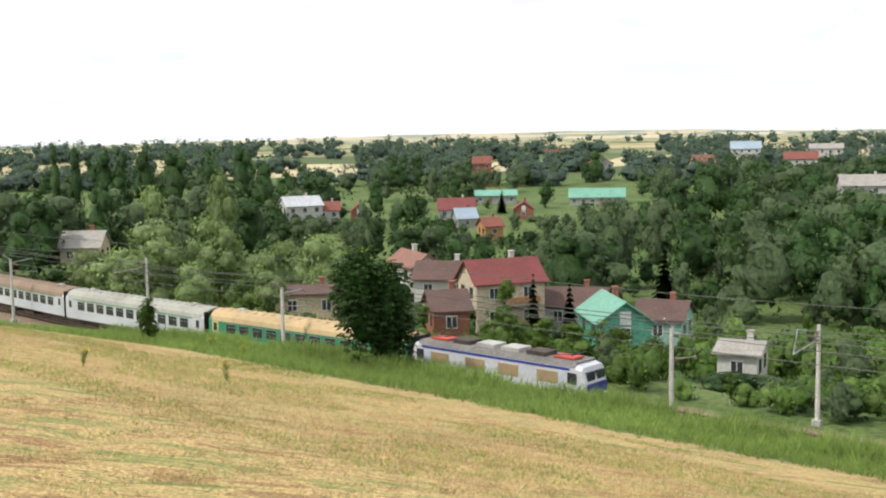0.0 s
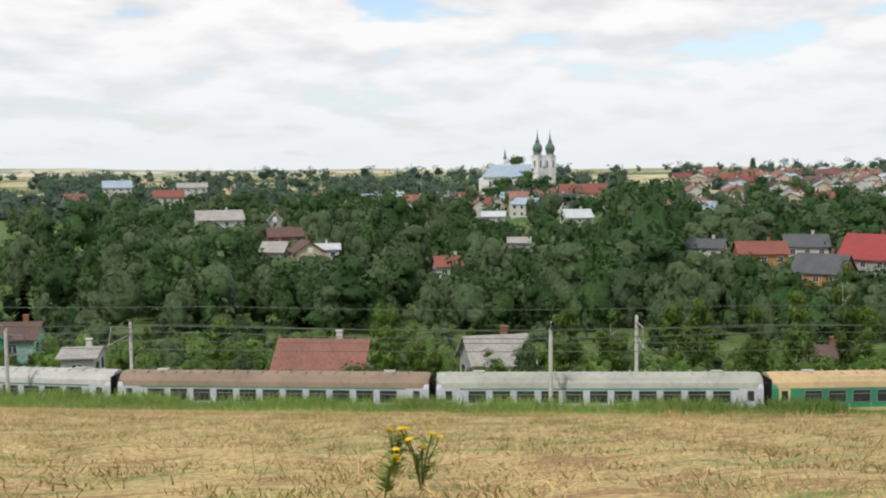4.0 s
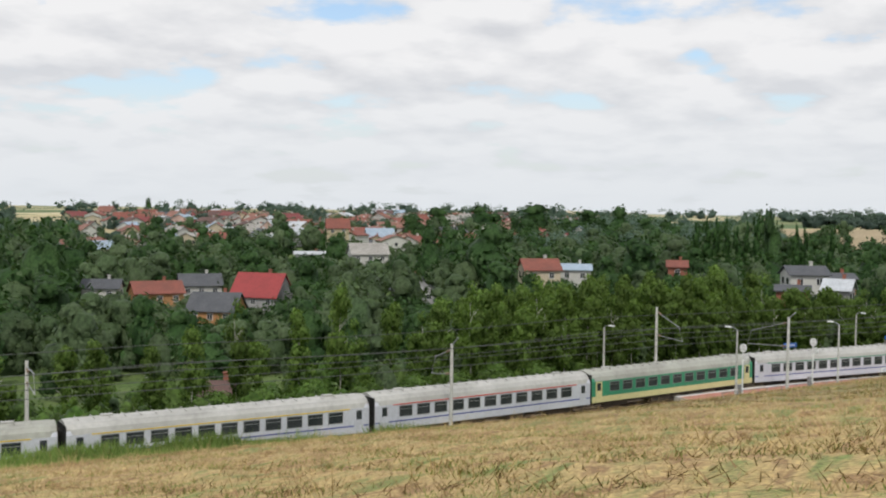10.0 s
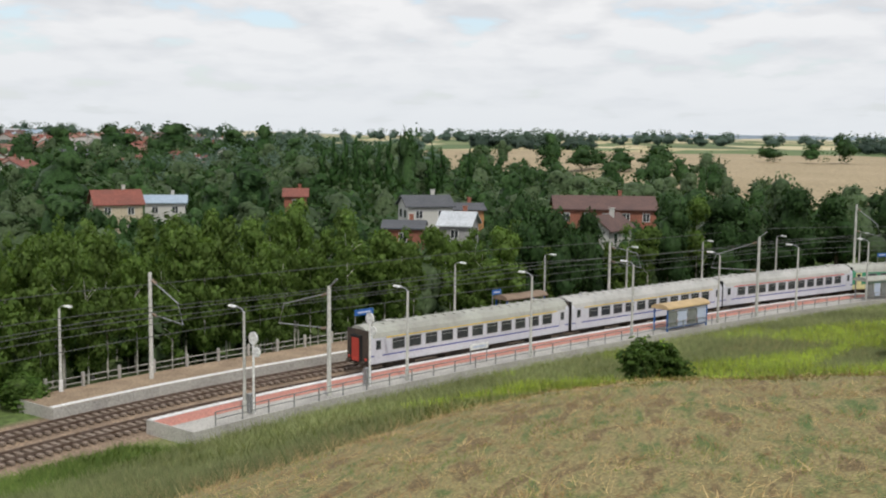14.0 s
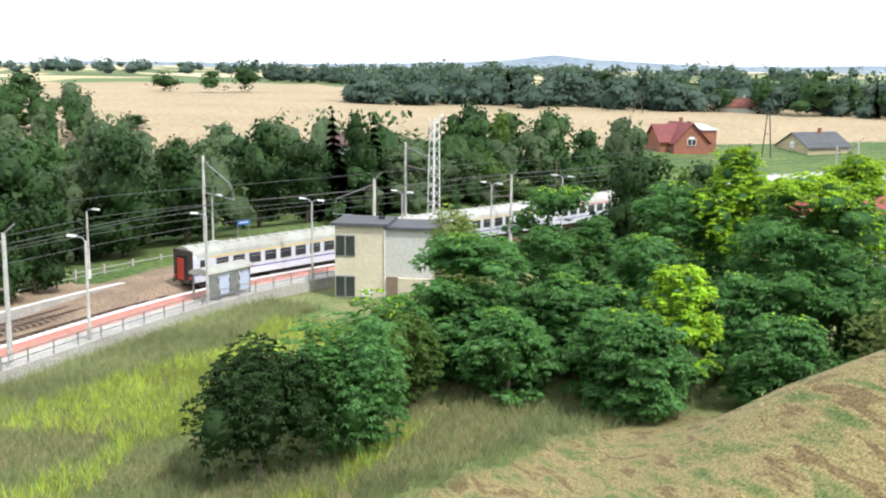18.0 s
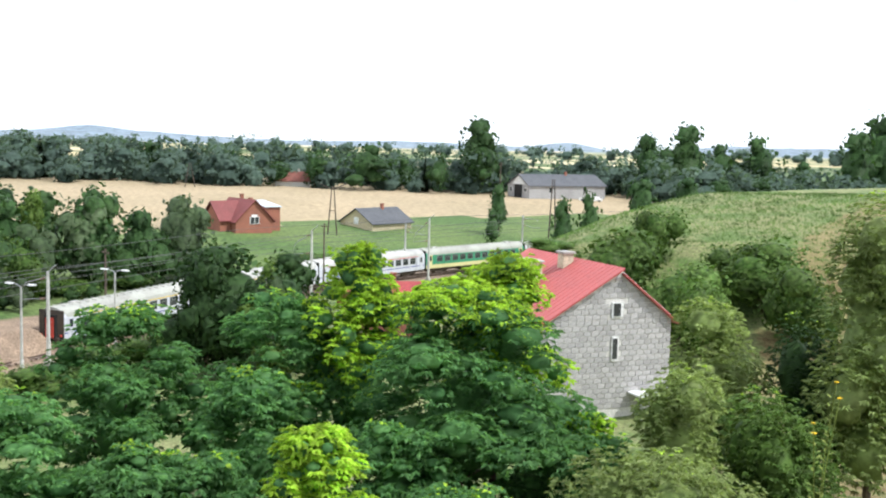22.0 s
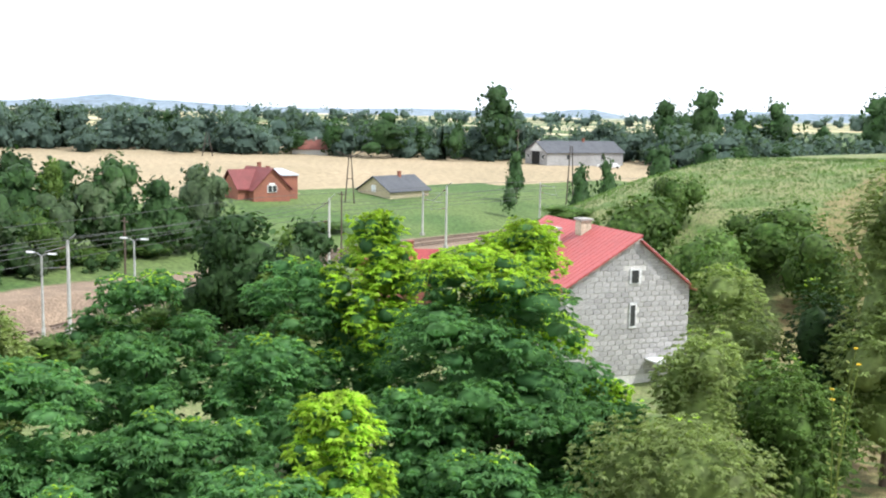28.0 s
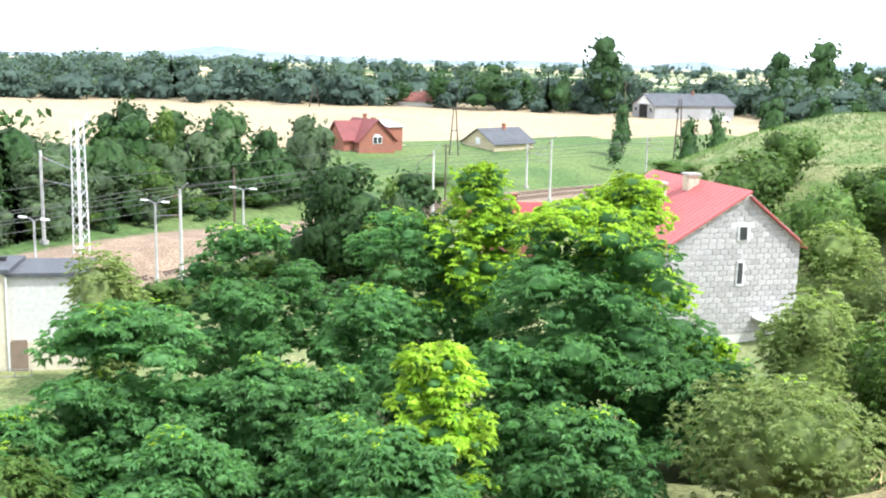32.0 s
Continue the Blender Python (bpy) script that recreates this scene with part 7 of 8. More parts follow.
plant("broad", 237.2, -75.5, 12.2, 7.5)
plant("birch", 234.5, -79.1, 11.5, 4.0)
plant("broad", 233.4, -86.4, 12.3, 8.7)
plant("willow", 227.0, -76.6, 8.8, 6.6)
plant("broad", 235.4, -93.4, 9.7, 6.4)
plant("willow", 239.1, -101.4, 11.7, 8.4)
plant("broad", 235.1, -90.8, 6.0, 7.4)
plant("bush", 226.5, -74.3, 5.2, 6.5)
plant("broad", 189.1, -77.2, 12.6, 12.5)
plant("willow", 183.3, -77.7, 10.6, 4.7)
plant("broad", 239.7, -100.0, 4.6, 9.0)
plant("willow", 219.6, -60.3, 8.3, 10.6)
plant("willow", 223.5, -68.1, 6.9, 7.8)
plant("broad", 227.0, -75.2, 7.2, 7.7)
plant("bush", 225.5, -70.9, 2.0, 8.1)
plant("broad", 232.3, -84.2, 12.3, 8.2)
plant("broad", 235.5, -92.6, 9.4, 8.0)
plant("birch", 231.2, -77.4, 11.7, 4.0)
plant("broad", 236.9, -75.0, 11.7, 5.4)
plant("bush", 230.7, -80.4, 2.0, 9.5)
plant("bush", 235.3, -90.8, 2.0, 9.5)
plant("broad", 188.3, -74.7, 12.1, 6.7)
for s_, q_, h_ in ((792, 10.5, 2.6), (798, 9.5, 3.2), (804, 10.2, 3.0), (810, 9.4, 3.4), (816, 10.4, 3.0), (822, 9.6, 3.3), (829, 10.2, 3.2), (836, 9.8, 3.4), (807, 13.5, 3.6), (819, 13.8, 3.8), (831, 14.0, 3.8)):
    plant("bush", *along(s_, q_)[:2], h_, 5.6)
for k_ in range(26):
    s_ = 628 + 1.95 * k_
    plant("bush", *along(s_, -11.5 - 2.4 * (k_ % 3))[:2], 3.0 + 0.5 * (k_ % 4), 4.6)
    if k_ % 2:
        plant("birch", *along(s_ + 0.8, -17.5 - 1.8 * (k_ % 3))[:2], 9.0 + 1.1 * (k_ % 5), 3.4)
plant("broad", 187.6, -82.0, 11.8, 8.6)
plant("broad", 185.4, -79.0, 10.4, 8.0)
plant("birch", 183.4, -77.4, 10.6, 5.1)
plant("bush", 246.5, -126.8, 2.0, 9.8)
plant("willow", 239.9, -102.2, 11.3, 7.8)
plant("broad", 237.5, -96.1, 7.0, 9.0)
plant("bush", 224.8, -73.3, 8.3, 6.9)
plant("broad", 231.9, -85.8, 9.5, 7.6)
plant("bush", 220.7, -63.7, 2.0, 8.1)
plant("bush", 217.7, -57.8, 2.0, 7.7)
far_tree("broad", 426.3, -154.9, 10.5, 16.6)
far_tree("broad", 421.9, -164.8, 8.6, 11.7)
far_tree("broad", 403.7, -168.5, 8.2, 13.0)
far_tree("broad", 399.5, -181.3, 10.8, 14.9)
far_tree("broad", 398.0, -196.2, 7.8, 15.3)
far_tree("broad", 390.0, -205.0, 9.9, 15.3)
far_tree("broad", 365.3, -202.4, 7.3, 11.2)
far_tree("broad", 358.9, -212.4, 10.9, 12.9)
far_tree("broad", 346.5, -219.9, 13.3, 17.5)
far_tree("broad", 345.8, -234.2, 9.4, 9.9)
far_tree("broad", 331.6, -234.4, 11.8, 9.5)
far_tree("broad", 331.0, -250.0, 20.4, 20.0)
far_tree("broad", 327.0, -246.5, 17.0, 16.0)
far_tree("broad", 300.6, -289.9, 17.6, 14.1)
far_tree("broad", 287.4, -290.5, 21.0, 17.8)
far_tree("broad", 285.9, -306.1, 17.3, 13.8)
far_tree("broad", 276.8, -312.7, 19.7, 15.8)
far_tree("broad", 250.7, -319.4, 21.6, 17.3)
far_tree("broad", 252.2, -338.0, 27.1, 21.7)
far_tree("broad", 291.1, -285.1, 14.7, 14.6)
far_tree("broad", 265.9, -316.7, 12.9, 10.4)
plant("spruce", 405.2, -151.1, 11.7, 6.3)
plant("spruce", 337.5, -234.4, 11.0, 3.2)
far_tree("broad", 215.9, -172.1, 9.5, 7.4)
far_tree("broad", 210.8, -177.5, 6.8, 7.4)
far_tree("broad", 227.8, -173.9, 13.1, 5.9)
plant("broad", 204.2, -177.1, 2.8, 5.4)
far_tree("broad", 231.0, -170.3, 11.7, 5.9)
plant("broad", 199.9, -181.6, 2.4, 4.5)
far_tree("broad", 259.8, -184.1, 11.0, 5.7)
far_tree("broad", 249.8, -172.1, 7.7, 4.2)
plant("bush", 179.3, -118.5, 9.7, 10.4)
plant("bush", 170.5, -117.1, 8.9, 8.9)
plant("bush", 170.5, -127.3, 5.5, 6.6)
plant("bush", 166.5, -125.9, 7.7, 10.0)
plant("bush", 166.1, -114.3, 9.2, 6.8)
plant("bush", 195.8, -126.9, 2.0, 6.6)
plant("bush", 181.3, -128.2, 6.8, 6.1)
plant("bush", 160.0, -120.9, 9.0, 7.6)
plant("broad", -5.3, 153.8, 6.7, 6.6)
plant("willow", -2.2, 154.2, 6.1, 5.0)
plant("willow", -3.5, 145.9, 4.9, 6.5)
plant("willow", -0.2, 145.5, 4.7, 6.0)
plant("broad", 3.6, 147.1, 5.4, 4.7)
plant("broad", -1.8, 126.7, 1.8, 5.6)
plant("willow", 2.4, 126.1, 1.8, 5.5)
plant("broad", 1.9, 139.2, 2.2, 5.2)
plant("willow", 5.8, 138.6, 2.2, 6.6)
plant("broad", 9.5, 137.1, 2.7, 5.6)
plant("broad", 12.0, 140.9, 2.7, 5.9)
plant("broad", 15.2, 140.4, 2.7, 4.9)
plant("willow", 18.5, 140.3, 2.6, 6.3)
plant("broad", 14.7, 126.5, 2.4, 6.1)
plant("broad", 18.6, 124.4, 2.4, 5.1)
plant("broad", 21.3, 135.1, 2.3, 6.5)
plant("willow", 25.9, 133.9, 2.3, 6.4)
plant("broad", 23.6, 109.4, 1.8, 6.5)
plant("willow", 26.7, 109.5, 1.8, 5.3)
plant("broad", -59.5, 187.5, 3.9, 6.1)
plant("broad", -57.3, 189.0, 4.2, 6.3)
plant("willow", -54.0, 189.2, 5.1, 5.5)
far_tree("broad", -42.7, 298.2, 4.9, 5.1)
far_tree("broad", -39.6, 299.3, 5.1, 5.1)
far_tree("broad", -35.9, 299.6, 4.5, 5.1)
far_tree("willow", -33.5, 301.0, 5.0, 5.4)
far_tree("broad", -32.9, 303.5, 3.0, 5.3)
far_tree("broad", -29.6, 305.7, 3.3, 4.7)
far_tree("broad", -25.0, 306.4, 2.3, 6.4)
far_tree("willow", -21.6, 307.8, 2.6, 4.9)
plant("broad", -18.5, 139.4, 1.8, 5.6)
plant("broad", -14.4, 139.6, 1.8, 4.9)
plant("broad", -11.2, 139.2, 2.2, 5.3)
far_tree("willow", -2.1, 314.7, 2.1, 6.1)
far_tree("broad", 1.6, 313.7, 2.4, 5.9)
far_tree("broad", 4.8, 315.0, 2.5, 5.3)
far_tree("broad", 7.1, 313.5, 2.6, 6.6)
far_tree("willow", 100.2, 294.2, 9.5, 6.2)
far_tree("willow", 103.0, 292.6, 9.8, 5.8)
far_tree("willow", 105.4, 290.0, 9.4, 5.5)
far_tree("willow", 108.7, 288.6, 9.6, 5.2)
far_tree("willow", 111.6, 289.7, 9.4, 6.1)
far_tree("broad", 116.7, 281.5, 9.0, 4.7)
far_tree("broad", 120.3, 281.1, 9.6, 6.1)
far_tree("broad", 103.8, 250.9, 7.9, 4.7)
far_tree("willow", 108.3, 250.7, 7.9, 6.1)
far_tree("broad", 110.8, 247.7, 8.2, 6.3)
far_tree("broad", 96.1, 233.8, 6.5, 5.0)
far_tree("willow", 100.4, 232.5, 6.5, 6.2)
far_tree("willow", 98.8, 225.6, 7.0, 5.0)
far_tree("broad", 101.8, 224.3, 6.4, 4.9)
far_tree("broad", 104.4, 222.6, 6.8, 6.1)
far_tree("broad", 103.5, 230.0, 6.5, 5.7)
far_tree("willow", 105.5, 227.1, 6.9, 6.1)
far_tree("broad", 108.1, 227.2, 6.5, 6.4)
far_tree("willow", 111.3, 225.6, 6.5, 4.8)
far_tree("broad", 166.6, 154.1, 6.1, 6.0)
far_tree("broad", 169.9, 153.7, 6.6, 5.2)
far_tree("broad", 171.1, 150.5, 6.6, 6.1)
far_tree("broad", 173.6, 147.5, 5.7, 4.6)
far_tree("broad", 186.0, 159.5, 6.5, 4.9)
far_tree("willow", 187.3, 156.8, 6.3, 4.6)
far_tree("broad", 189.6, 154.3, 5.6, 6.0)
far_tree("broad", 190.7, 150.7, 5.7, 4.9)
plant("willow", 161.8, 135.3, 4.2, 6.2)
plant("broad", 165.4, 133.8, 4.1, 5.9)
plant("broad", 167.5, 131.5, 4.2, 4.7)
plant("broad", 168.9, 128.9, 3.8, 6.5)
far_tree("willow", 180.1, 137.7, 5.0, 6.3)
far_tree("broad", 181.9, 135.7, 5.2, 4.8)
plant("willow", 184.6, 133.2, 5.1, 5.0)
plant("willow", 186.9, 130.0, 5.3, 5.6)
plant("willow", 82.3, 68.0, 1.8, 6.5)
plant("willow", 84.4, 64.1, 1.8, 5.0)
far_tree("broad", 161.8, 163.0, 8.2, 6.4)
far_tree("willow", 163.9, 160.6, 7.9, 5.5)
far_tree("willow", 165.8, 157.1, 7.1, 5.9)
far_tree("willow", 117.2, 192.2, 5.2, 4.8)
far_tree("broad", 119.4, 188.7, 5.3, 5.4)
far_tree("willow", 122.0, 188.1, 5.2, 5.8)
far_tree("broad", 169.5, 240.3, 3.8, 6.6)
far_tree("willow", 171.8, 236.7, 4.0, 6.2)
far_tree("willow", 174.2, 235.9, 3.7, 4.9)
far_tree("broad", 213.4, 118.8, 2.6, 6.6)
plant("broad", 214.6, 114.8, 2.8, 6.4)
plant("broad", 216.6, 111.7, 2.5, 6.1)
plant("willow", 209.7, 85.8, 9.2, 5.0)
plant("broad", 211.7, 83.5, 9.2, 4.8)
plant("broad", 213.2, 80.2, 9.2, 5.9)
plant("willow", 221.5, 82.5, 8.3, 5.8)
plant("broad", 221.3, 78.2, 7.8, 5.9)
plant("willow", 224.1, 76.5, 8.2, 5.3)
far_tree("broad", 244.8, 150.6, 7.7, 5.4)
far_tree("willow", 247.0, 147.7, 7.4, 5.2)
far_tree("broad", 249.9, 145.2, 7.9, 5.7)
far_tree("broad", 249.6, 142.3, 7.5, 4.7)
plant("broad", 240.7, 63.0, 7.9, 5.7)
plant("broad", 241.2, 58.7, 8.4, 5.2)
plant("broad", 201.2, 30.5, 10.5, 5.3)
plant("broad", 201.3, 27.1, 10.2, 6.5)
plant("broad", 203.5, 24.7, 11.1, 6.5)
plant("broad", 207.4, 24.3, 9.6, 4.9)
plant("willow", 208.5, 20.2, 9.8, 6.5)
plant("broad", 189.1, 22.0, 9.4, 4.8)
plant("broad", 189.8, 18.0, 9.8, 4.7)
plant("willow", 183.2, 28.3, 9.7, 6.5)
plant("broad", 185.0, 25.4, 8.7, 5.6)
plant("broad", 209.2, 9.2, 9.0, 6.4)
plant("willow", 210.5, 6.2, 10.0, 4.9)
plant("broad", 209.7, 2.9, 8.9, 5.2)
plant("broad", 209.6, 0.2, 8.8, 5.1)
plant("broad", 209.6, -2.8, 8.9, 5.5)
plant("broad", 210.4, -5.9, 9.1, 6.6)
plant("willow", 183.9, 1.7, 7.6, 6.4)
plant("broad", 185.4, -1.3, 7.4, 5.3)
plant("broad", 220.0, -51.5, 7.0, 5.8)
plant("willow", 217.7, -54.2, 6.0, 5.4)
plant("willow", 188.4, -89.4, 3.6, 6.1)
plant("willow", 184.6, -90.8, 3.4, 5.4)
plant("broad", 182.4, -93.6, 3.6, 5.1)


# ---- the town on the far slope ----
TOWN = np.random.default_rng(5)


def town(count, az, dist, eye=(0.0, 0.0)):
    """Small houses on the slope, az in degrees to the right of +y."""
    spots = []
    tries = 0
    while len(spots) < count and tries < count * 30:
        tries += 1
        a, d = radians(TOWN.uniform(*az)), TOWN.uniform(*dist)
        x, y = eye[0] + d * math.sin(a), eye[1] + d * math.cos(a)
        if any((x - u) ** 2 + (y - v) ** 2 < 110 for u, v in spots) or math.hypot(x - CHURCH[0], y - CHURCH[1]) < 32:
            continue
        spots.append((x, y))
        wall = "WWCWYGCWWP"[int(TOWN.integers(10))]
        roof = ["R", "P", "R", "M", "B", "G", "R", "L", "O2", "S", "D", "P"][int(TOWN.integers(12))]
        wd = TOWN.uniform(7.5, 13)
        names = {"W": "white", "C": "cream", "Y": "ochre", "G": "grey", "P": "pink"}
        rn = {"R": "red tiled", "P": "pinkish tiled", "M": "maroon", "B": "brown", "G": "grey", "L": "pale metal", "O2": "faded red", "S": "blue-grey metal", "D": "dark slate"}
        house(x, y, -math.degrees(a) + TOWN.uniform(-40, 40), wd, TOWN.uniform(7, 10), TOWN.uniform(3.0, 6.2), TOWN.uniform(1.6, 3.6), "eg"[int(TOWN.integers(2))], wall, roof, 2, f"{names[wall]} town house with a {rn[roof]} roof", fine=False)
    return spots


CHURCH = (339.8, 446.1)
SPOTS = town(185, (44, 71), (390, 700))
SPOTS += [(311 + 0.24 * f - 0.65 * k, -261 + 0.97 * f + 0.76 * k) for f in (-20, -14, -8, -2, 4, 10, 16) for k in (-3, 4, 12, 20, 28)]
SPOTS += town(26, (28, 38), (430, 560))
SPOTS += town(10, (5, 26), (470, 640))
SPOTS += town(22, (58, 67), (520, 690), (27, -1))


# ---- woods ----
def headroom(x, y):
    """How high a tree there may reach before it hides the upper part of a house that can be seen from the hill."""
    h = np.array(SIGHT)
    low = 99.0
    for ex, ey in ((0.6, 21.6), (0, 0), (26.8, -1.1), (56.2, -5.3)):
        dx, dy = h[:, 0] - ex, h[:, 1] - ey
        n = dx * dx + dy * dy
        t = ((x - ex) * dx + (y - ey) * dy) / n
        off = np.abs((x - ex) * dy - (y - ey) * dx) / np.sqrt(n)
        near = (t > 0.25) & (t < 1.02) & (off < 5.5)
        if near.any():
            low = min(low, float((19.7 + (h[near, 2] - 19.7) * t[near]).min()))
    return low


def woods(count, az, dist, kinds, hrange, eye=(0.0, 0.0), gap=5.0, qmax=-14.0):
    """Woodland over a sector seen from the hill: birches and bushes singly, the rest into the mass of the wood."""
    put, tries = [], 0
    while len(put) < count and tries < count * 12:
        tries += 1
        a, d = radians(WOOD.uniform(*az)), math.sqrt(WOOD.uniform(dist[0] ** 2, dist[1] ** 2))
        x, y = eye[0] + d * math.sin(a), eye[1] + d * math.cos(a)
        s, q = by_line(x, y)
        if q[0] > qmax or any((x - u) ** 2 + (y - v) ** 2 < gap * gap for u, v in put[-200:]):
            continue
        if any((x - u) ** 2 + (y - v) ** 2 < r * r for u, v, r in KEEP_CLEAR):
            continue
        z = level(x, y)
        h = min(WOOD.uniform(*hrange), headroom(x, y) - z)
        if h < 2.2:
            continue
        kind = kinds[int(WOOD.integers(len(kinds)))]
        if kind in MASS:
            MASS[kind].append((x, y, z, h, None))
        else:
            plant(kind, x, y, h, h * 0.31 if kind == "birch" else None)
        put.append((x, y))


for hx, hy, hz in list(SIGHT):
    away = math.hypot(hx - 20, hy)
    if away < 150 or hy < -20:
        continue
    ux, uy = (20 - hx) / away, -hy / away
    for k in (-1.5, -0.5, 0.5, 1.5):
        gap = WOOD.uniform(6, 11)
        tx, ty = hx + ux * gap - uy * k * 3.6, hy + uy * gap + ux * k * 3.6
        top = hz - WOOD.uniform(0.1, 1.1) - level(tx, ty)
        if top > 2.0 and not any((tx - a) ** 2 + (ty - b) ** 2 < (r - 4.5) ** 2 for a, b, r in KEEP_CLEAR):
            MASS["willow" if WOOD.random() < 0.45 else "broad"].append((tx, ty, level(tx, ty), top, WOOD.uniform(0.55, 0.75)))
B3 = ["broad", "willow"]
woods(130, (-24, 30), (150, 300), B3, (7, 14), (0.6, 21.6), 5)
woods(110, (-24, 30), (280, 470), B3, (7, 12), (0.6, 21.6), 7)
woods(260, (14, 60), (178, 320), B3, (9, 16), gap=5)
woods(300, (14, 84), (300, 480), B3, (8, 13), gap=6)
woods(260, (48, 92), (150, 310), B3, (8, 13.5), (26.8, -1.1), 5)
woods(160, (58, 96), (140, 290), ["broad", "willow", "willow"], (6, 10), (56.2, -5.3), 5)
woods(125, (55, 98), (84, 140), ["birch"], (10, 16.5), (40, -3), 2.6, -12)
woods(60, (55, 100), (104, 170), ["broad", "willow"], (6, 10), (40, -3), 4, -22)
woods(60, (86, 128), (110, 200), ["broad", "broad", "willow"], (8, 12), (56.2, -5.3), 5, -14)
woods(170, (10, 64), (84, 128), ["birch", "bush", "bush", "bush", "bush", "willow"], (2.5, 6.5), gap=3.0, qmax=-8.5)
woods(110, (-22, 36), (78, 125), ["birch", "bush", "bush", "bush", "willow"], (2.5, 5.5), (0.6, 21.6), 3.0, -8.5)
# undergrowth
woods(330, (-24, 92), (125, 330), ["broad", "willow"], (2.5, 5.5), gap=3, qmax=-40)
woods(160, (50, 112), (100, 240), ["broad", "willow"], (2.0, 4.0), (40, -3), 3, -18)
woods(90, (100, 165), (75, 130), ["broad", "willow"], (2.0, 4.5), (110, -28), 3, -9)


def mass_wood(kind, spots, label, per):
    """The trees of a wood that cannot be told apart, one sheet of leaf sprays with dark hearts."""
    rng = rng_for("mass", kind)
    kinds = []
    for _ in range(5):
        lobes = tree_lobes(kind, rng)
        kinds.append((*leaf_cloud(rng, lobes, per, 0.34, 0.3, 0.6, 0.6), [core_lobe(rng, lb, 0.74, 6, 4, 0.6) for lb in lobes[::3] + [lobes[-1]]]))
    clouds, cores, norms = [], [], []
    for x, y, z, h, wide in spots:
        pts, nrm, heart = kinds[int(rng.integers(5))]
        a = rng.uniform(0, 6.283)
        k, kz = wide or h / 10 * rng.uniform(0.95, 1.45), h / 8.7
        c, s = math.cos(a) * k, math.sin(a) * k
        clouds.append(np.stack([pts[:, 0] * c - pts[:, 1] * s + x, pts[:, 0] * s + pts[:, 1] * c + y, pts[:, 2] * kz + z - 0.4], 1))
        ca, sa = math.cos(a), math.sin(a)
        norms.append(np.stack([nrm[:, 0] * ca - nrm[:, 1] * sa, nrm[:, 0] * sa + nrm[:, 1] * ca, nrm[:, 2]], 1))
        for p, f, m in heart:
            cores.append(([(u * c - v * s + x, u * s + v * c + y, t * kz + z - 0.4) for u, v, t in p], f, [(u * ca - v * sa, u * sa + v * ca, t) for u, v, t in m]))
    solo("woodland", cloud_mesh("woodland", np.concatenate(clouds), [KINDS[kind][0]], cores, np.concatenate(norms)), None, label, "woods", kind="stuff")


mass_wood("broad", MASS["broad"], "dense dark green valley woodland", 290)
mass_wood("bush", MASS["bush"], "thicket of wild bushes beside the line", 330)
mass_wood("willow", MASS["willow"], "grey-green willows of the valley woodland", 290)


def far_wood(name, spots, hrange, seed, label, per=170):
    """Distant woods, one sheet of leaf sprays over rounded hearts, too far to count."""
    rng = np.random.default_rng(seed)
    clouds, norms, cores = [], [], []
    for x, y in spots:
        h = rng.uniform(*hrange)
        z = level(x, y)
        r = h * rng.uniform(0.45, 0.75)
        lobes = [(x, y, z + h * 0.28, r * 0.8, h * 0.36)] + [(x + rng.normal() * r * 0.55, y + rng.normal() * r * 0.55, z + h * u, r * rng.uniform(0.3, 0.55), h * rng.uniform(0.14, 0.24)) for u in (0.3, 0.45, 0.6, 0.74, 0.82)]
        p, n = leaf_cloud(rng, lobes, per, h * 0.06, 0.0, 0.5, 1.6)
        clouds.append(p)
        norms.append(n)
        cores += [core_lobe(rng, lb, 0.84, 6, 4, 1.2) for lb in lobes[:4]]
    # L_HAZY carries the painted distance haze
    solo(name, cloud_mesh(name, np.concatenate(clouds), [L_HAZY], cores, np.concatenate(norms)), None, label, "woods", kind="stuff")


def strew(count, az, dist, eye, seed, clump=0.0, scale=60.0):
    rng = np.random.default_rng(seed)
    out = []
    while len(out) < count:
        a, d = radians(rng.uniform(*az)), rng.uniform(*dist)
        x, y = eye[0] + d * math.sin(a), eye[1] + d * math.cos(a)
        if noise.noise((x / scale, y / scale, seed * 1.7)) > clump and not any((x - u) ** 2 + (y - v) ** 2 < 60 for u, v in SPOTS):
            out.append((x, y))
    return out


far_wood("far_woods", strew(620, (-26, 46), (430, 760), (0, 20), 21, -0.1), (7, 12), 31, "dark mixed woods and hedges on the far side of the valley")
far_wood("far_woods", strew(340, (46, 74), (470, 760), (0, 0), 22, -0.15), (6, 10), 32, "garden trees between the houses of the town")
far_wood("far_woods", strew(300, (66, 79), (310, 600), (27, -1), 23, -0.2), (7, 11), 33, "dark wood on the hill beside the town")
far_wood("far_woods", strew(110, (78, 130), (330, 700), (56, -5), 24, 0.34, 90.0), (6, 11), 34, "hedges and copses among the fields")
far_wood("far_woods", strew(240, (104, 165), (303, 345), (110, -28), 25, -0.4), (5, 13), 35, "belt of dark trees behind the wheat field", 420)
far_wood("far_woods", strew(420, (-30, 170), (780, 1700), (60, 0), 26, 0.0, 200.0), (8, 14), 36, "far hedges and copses")


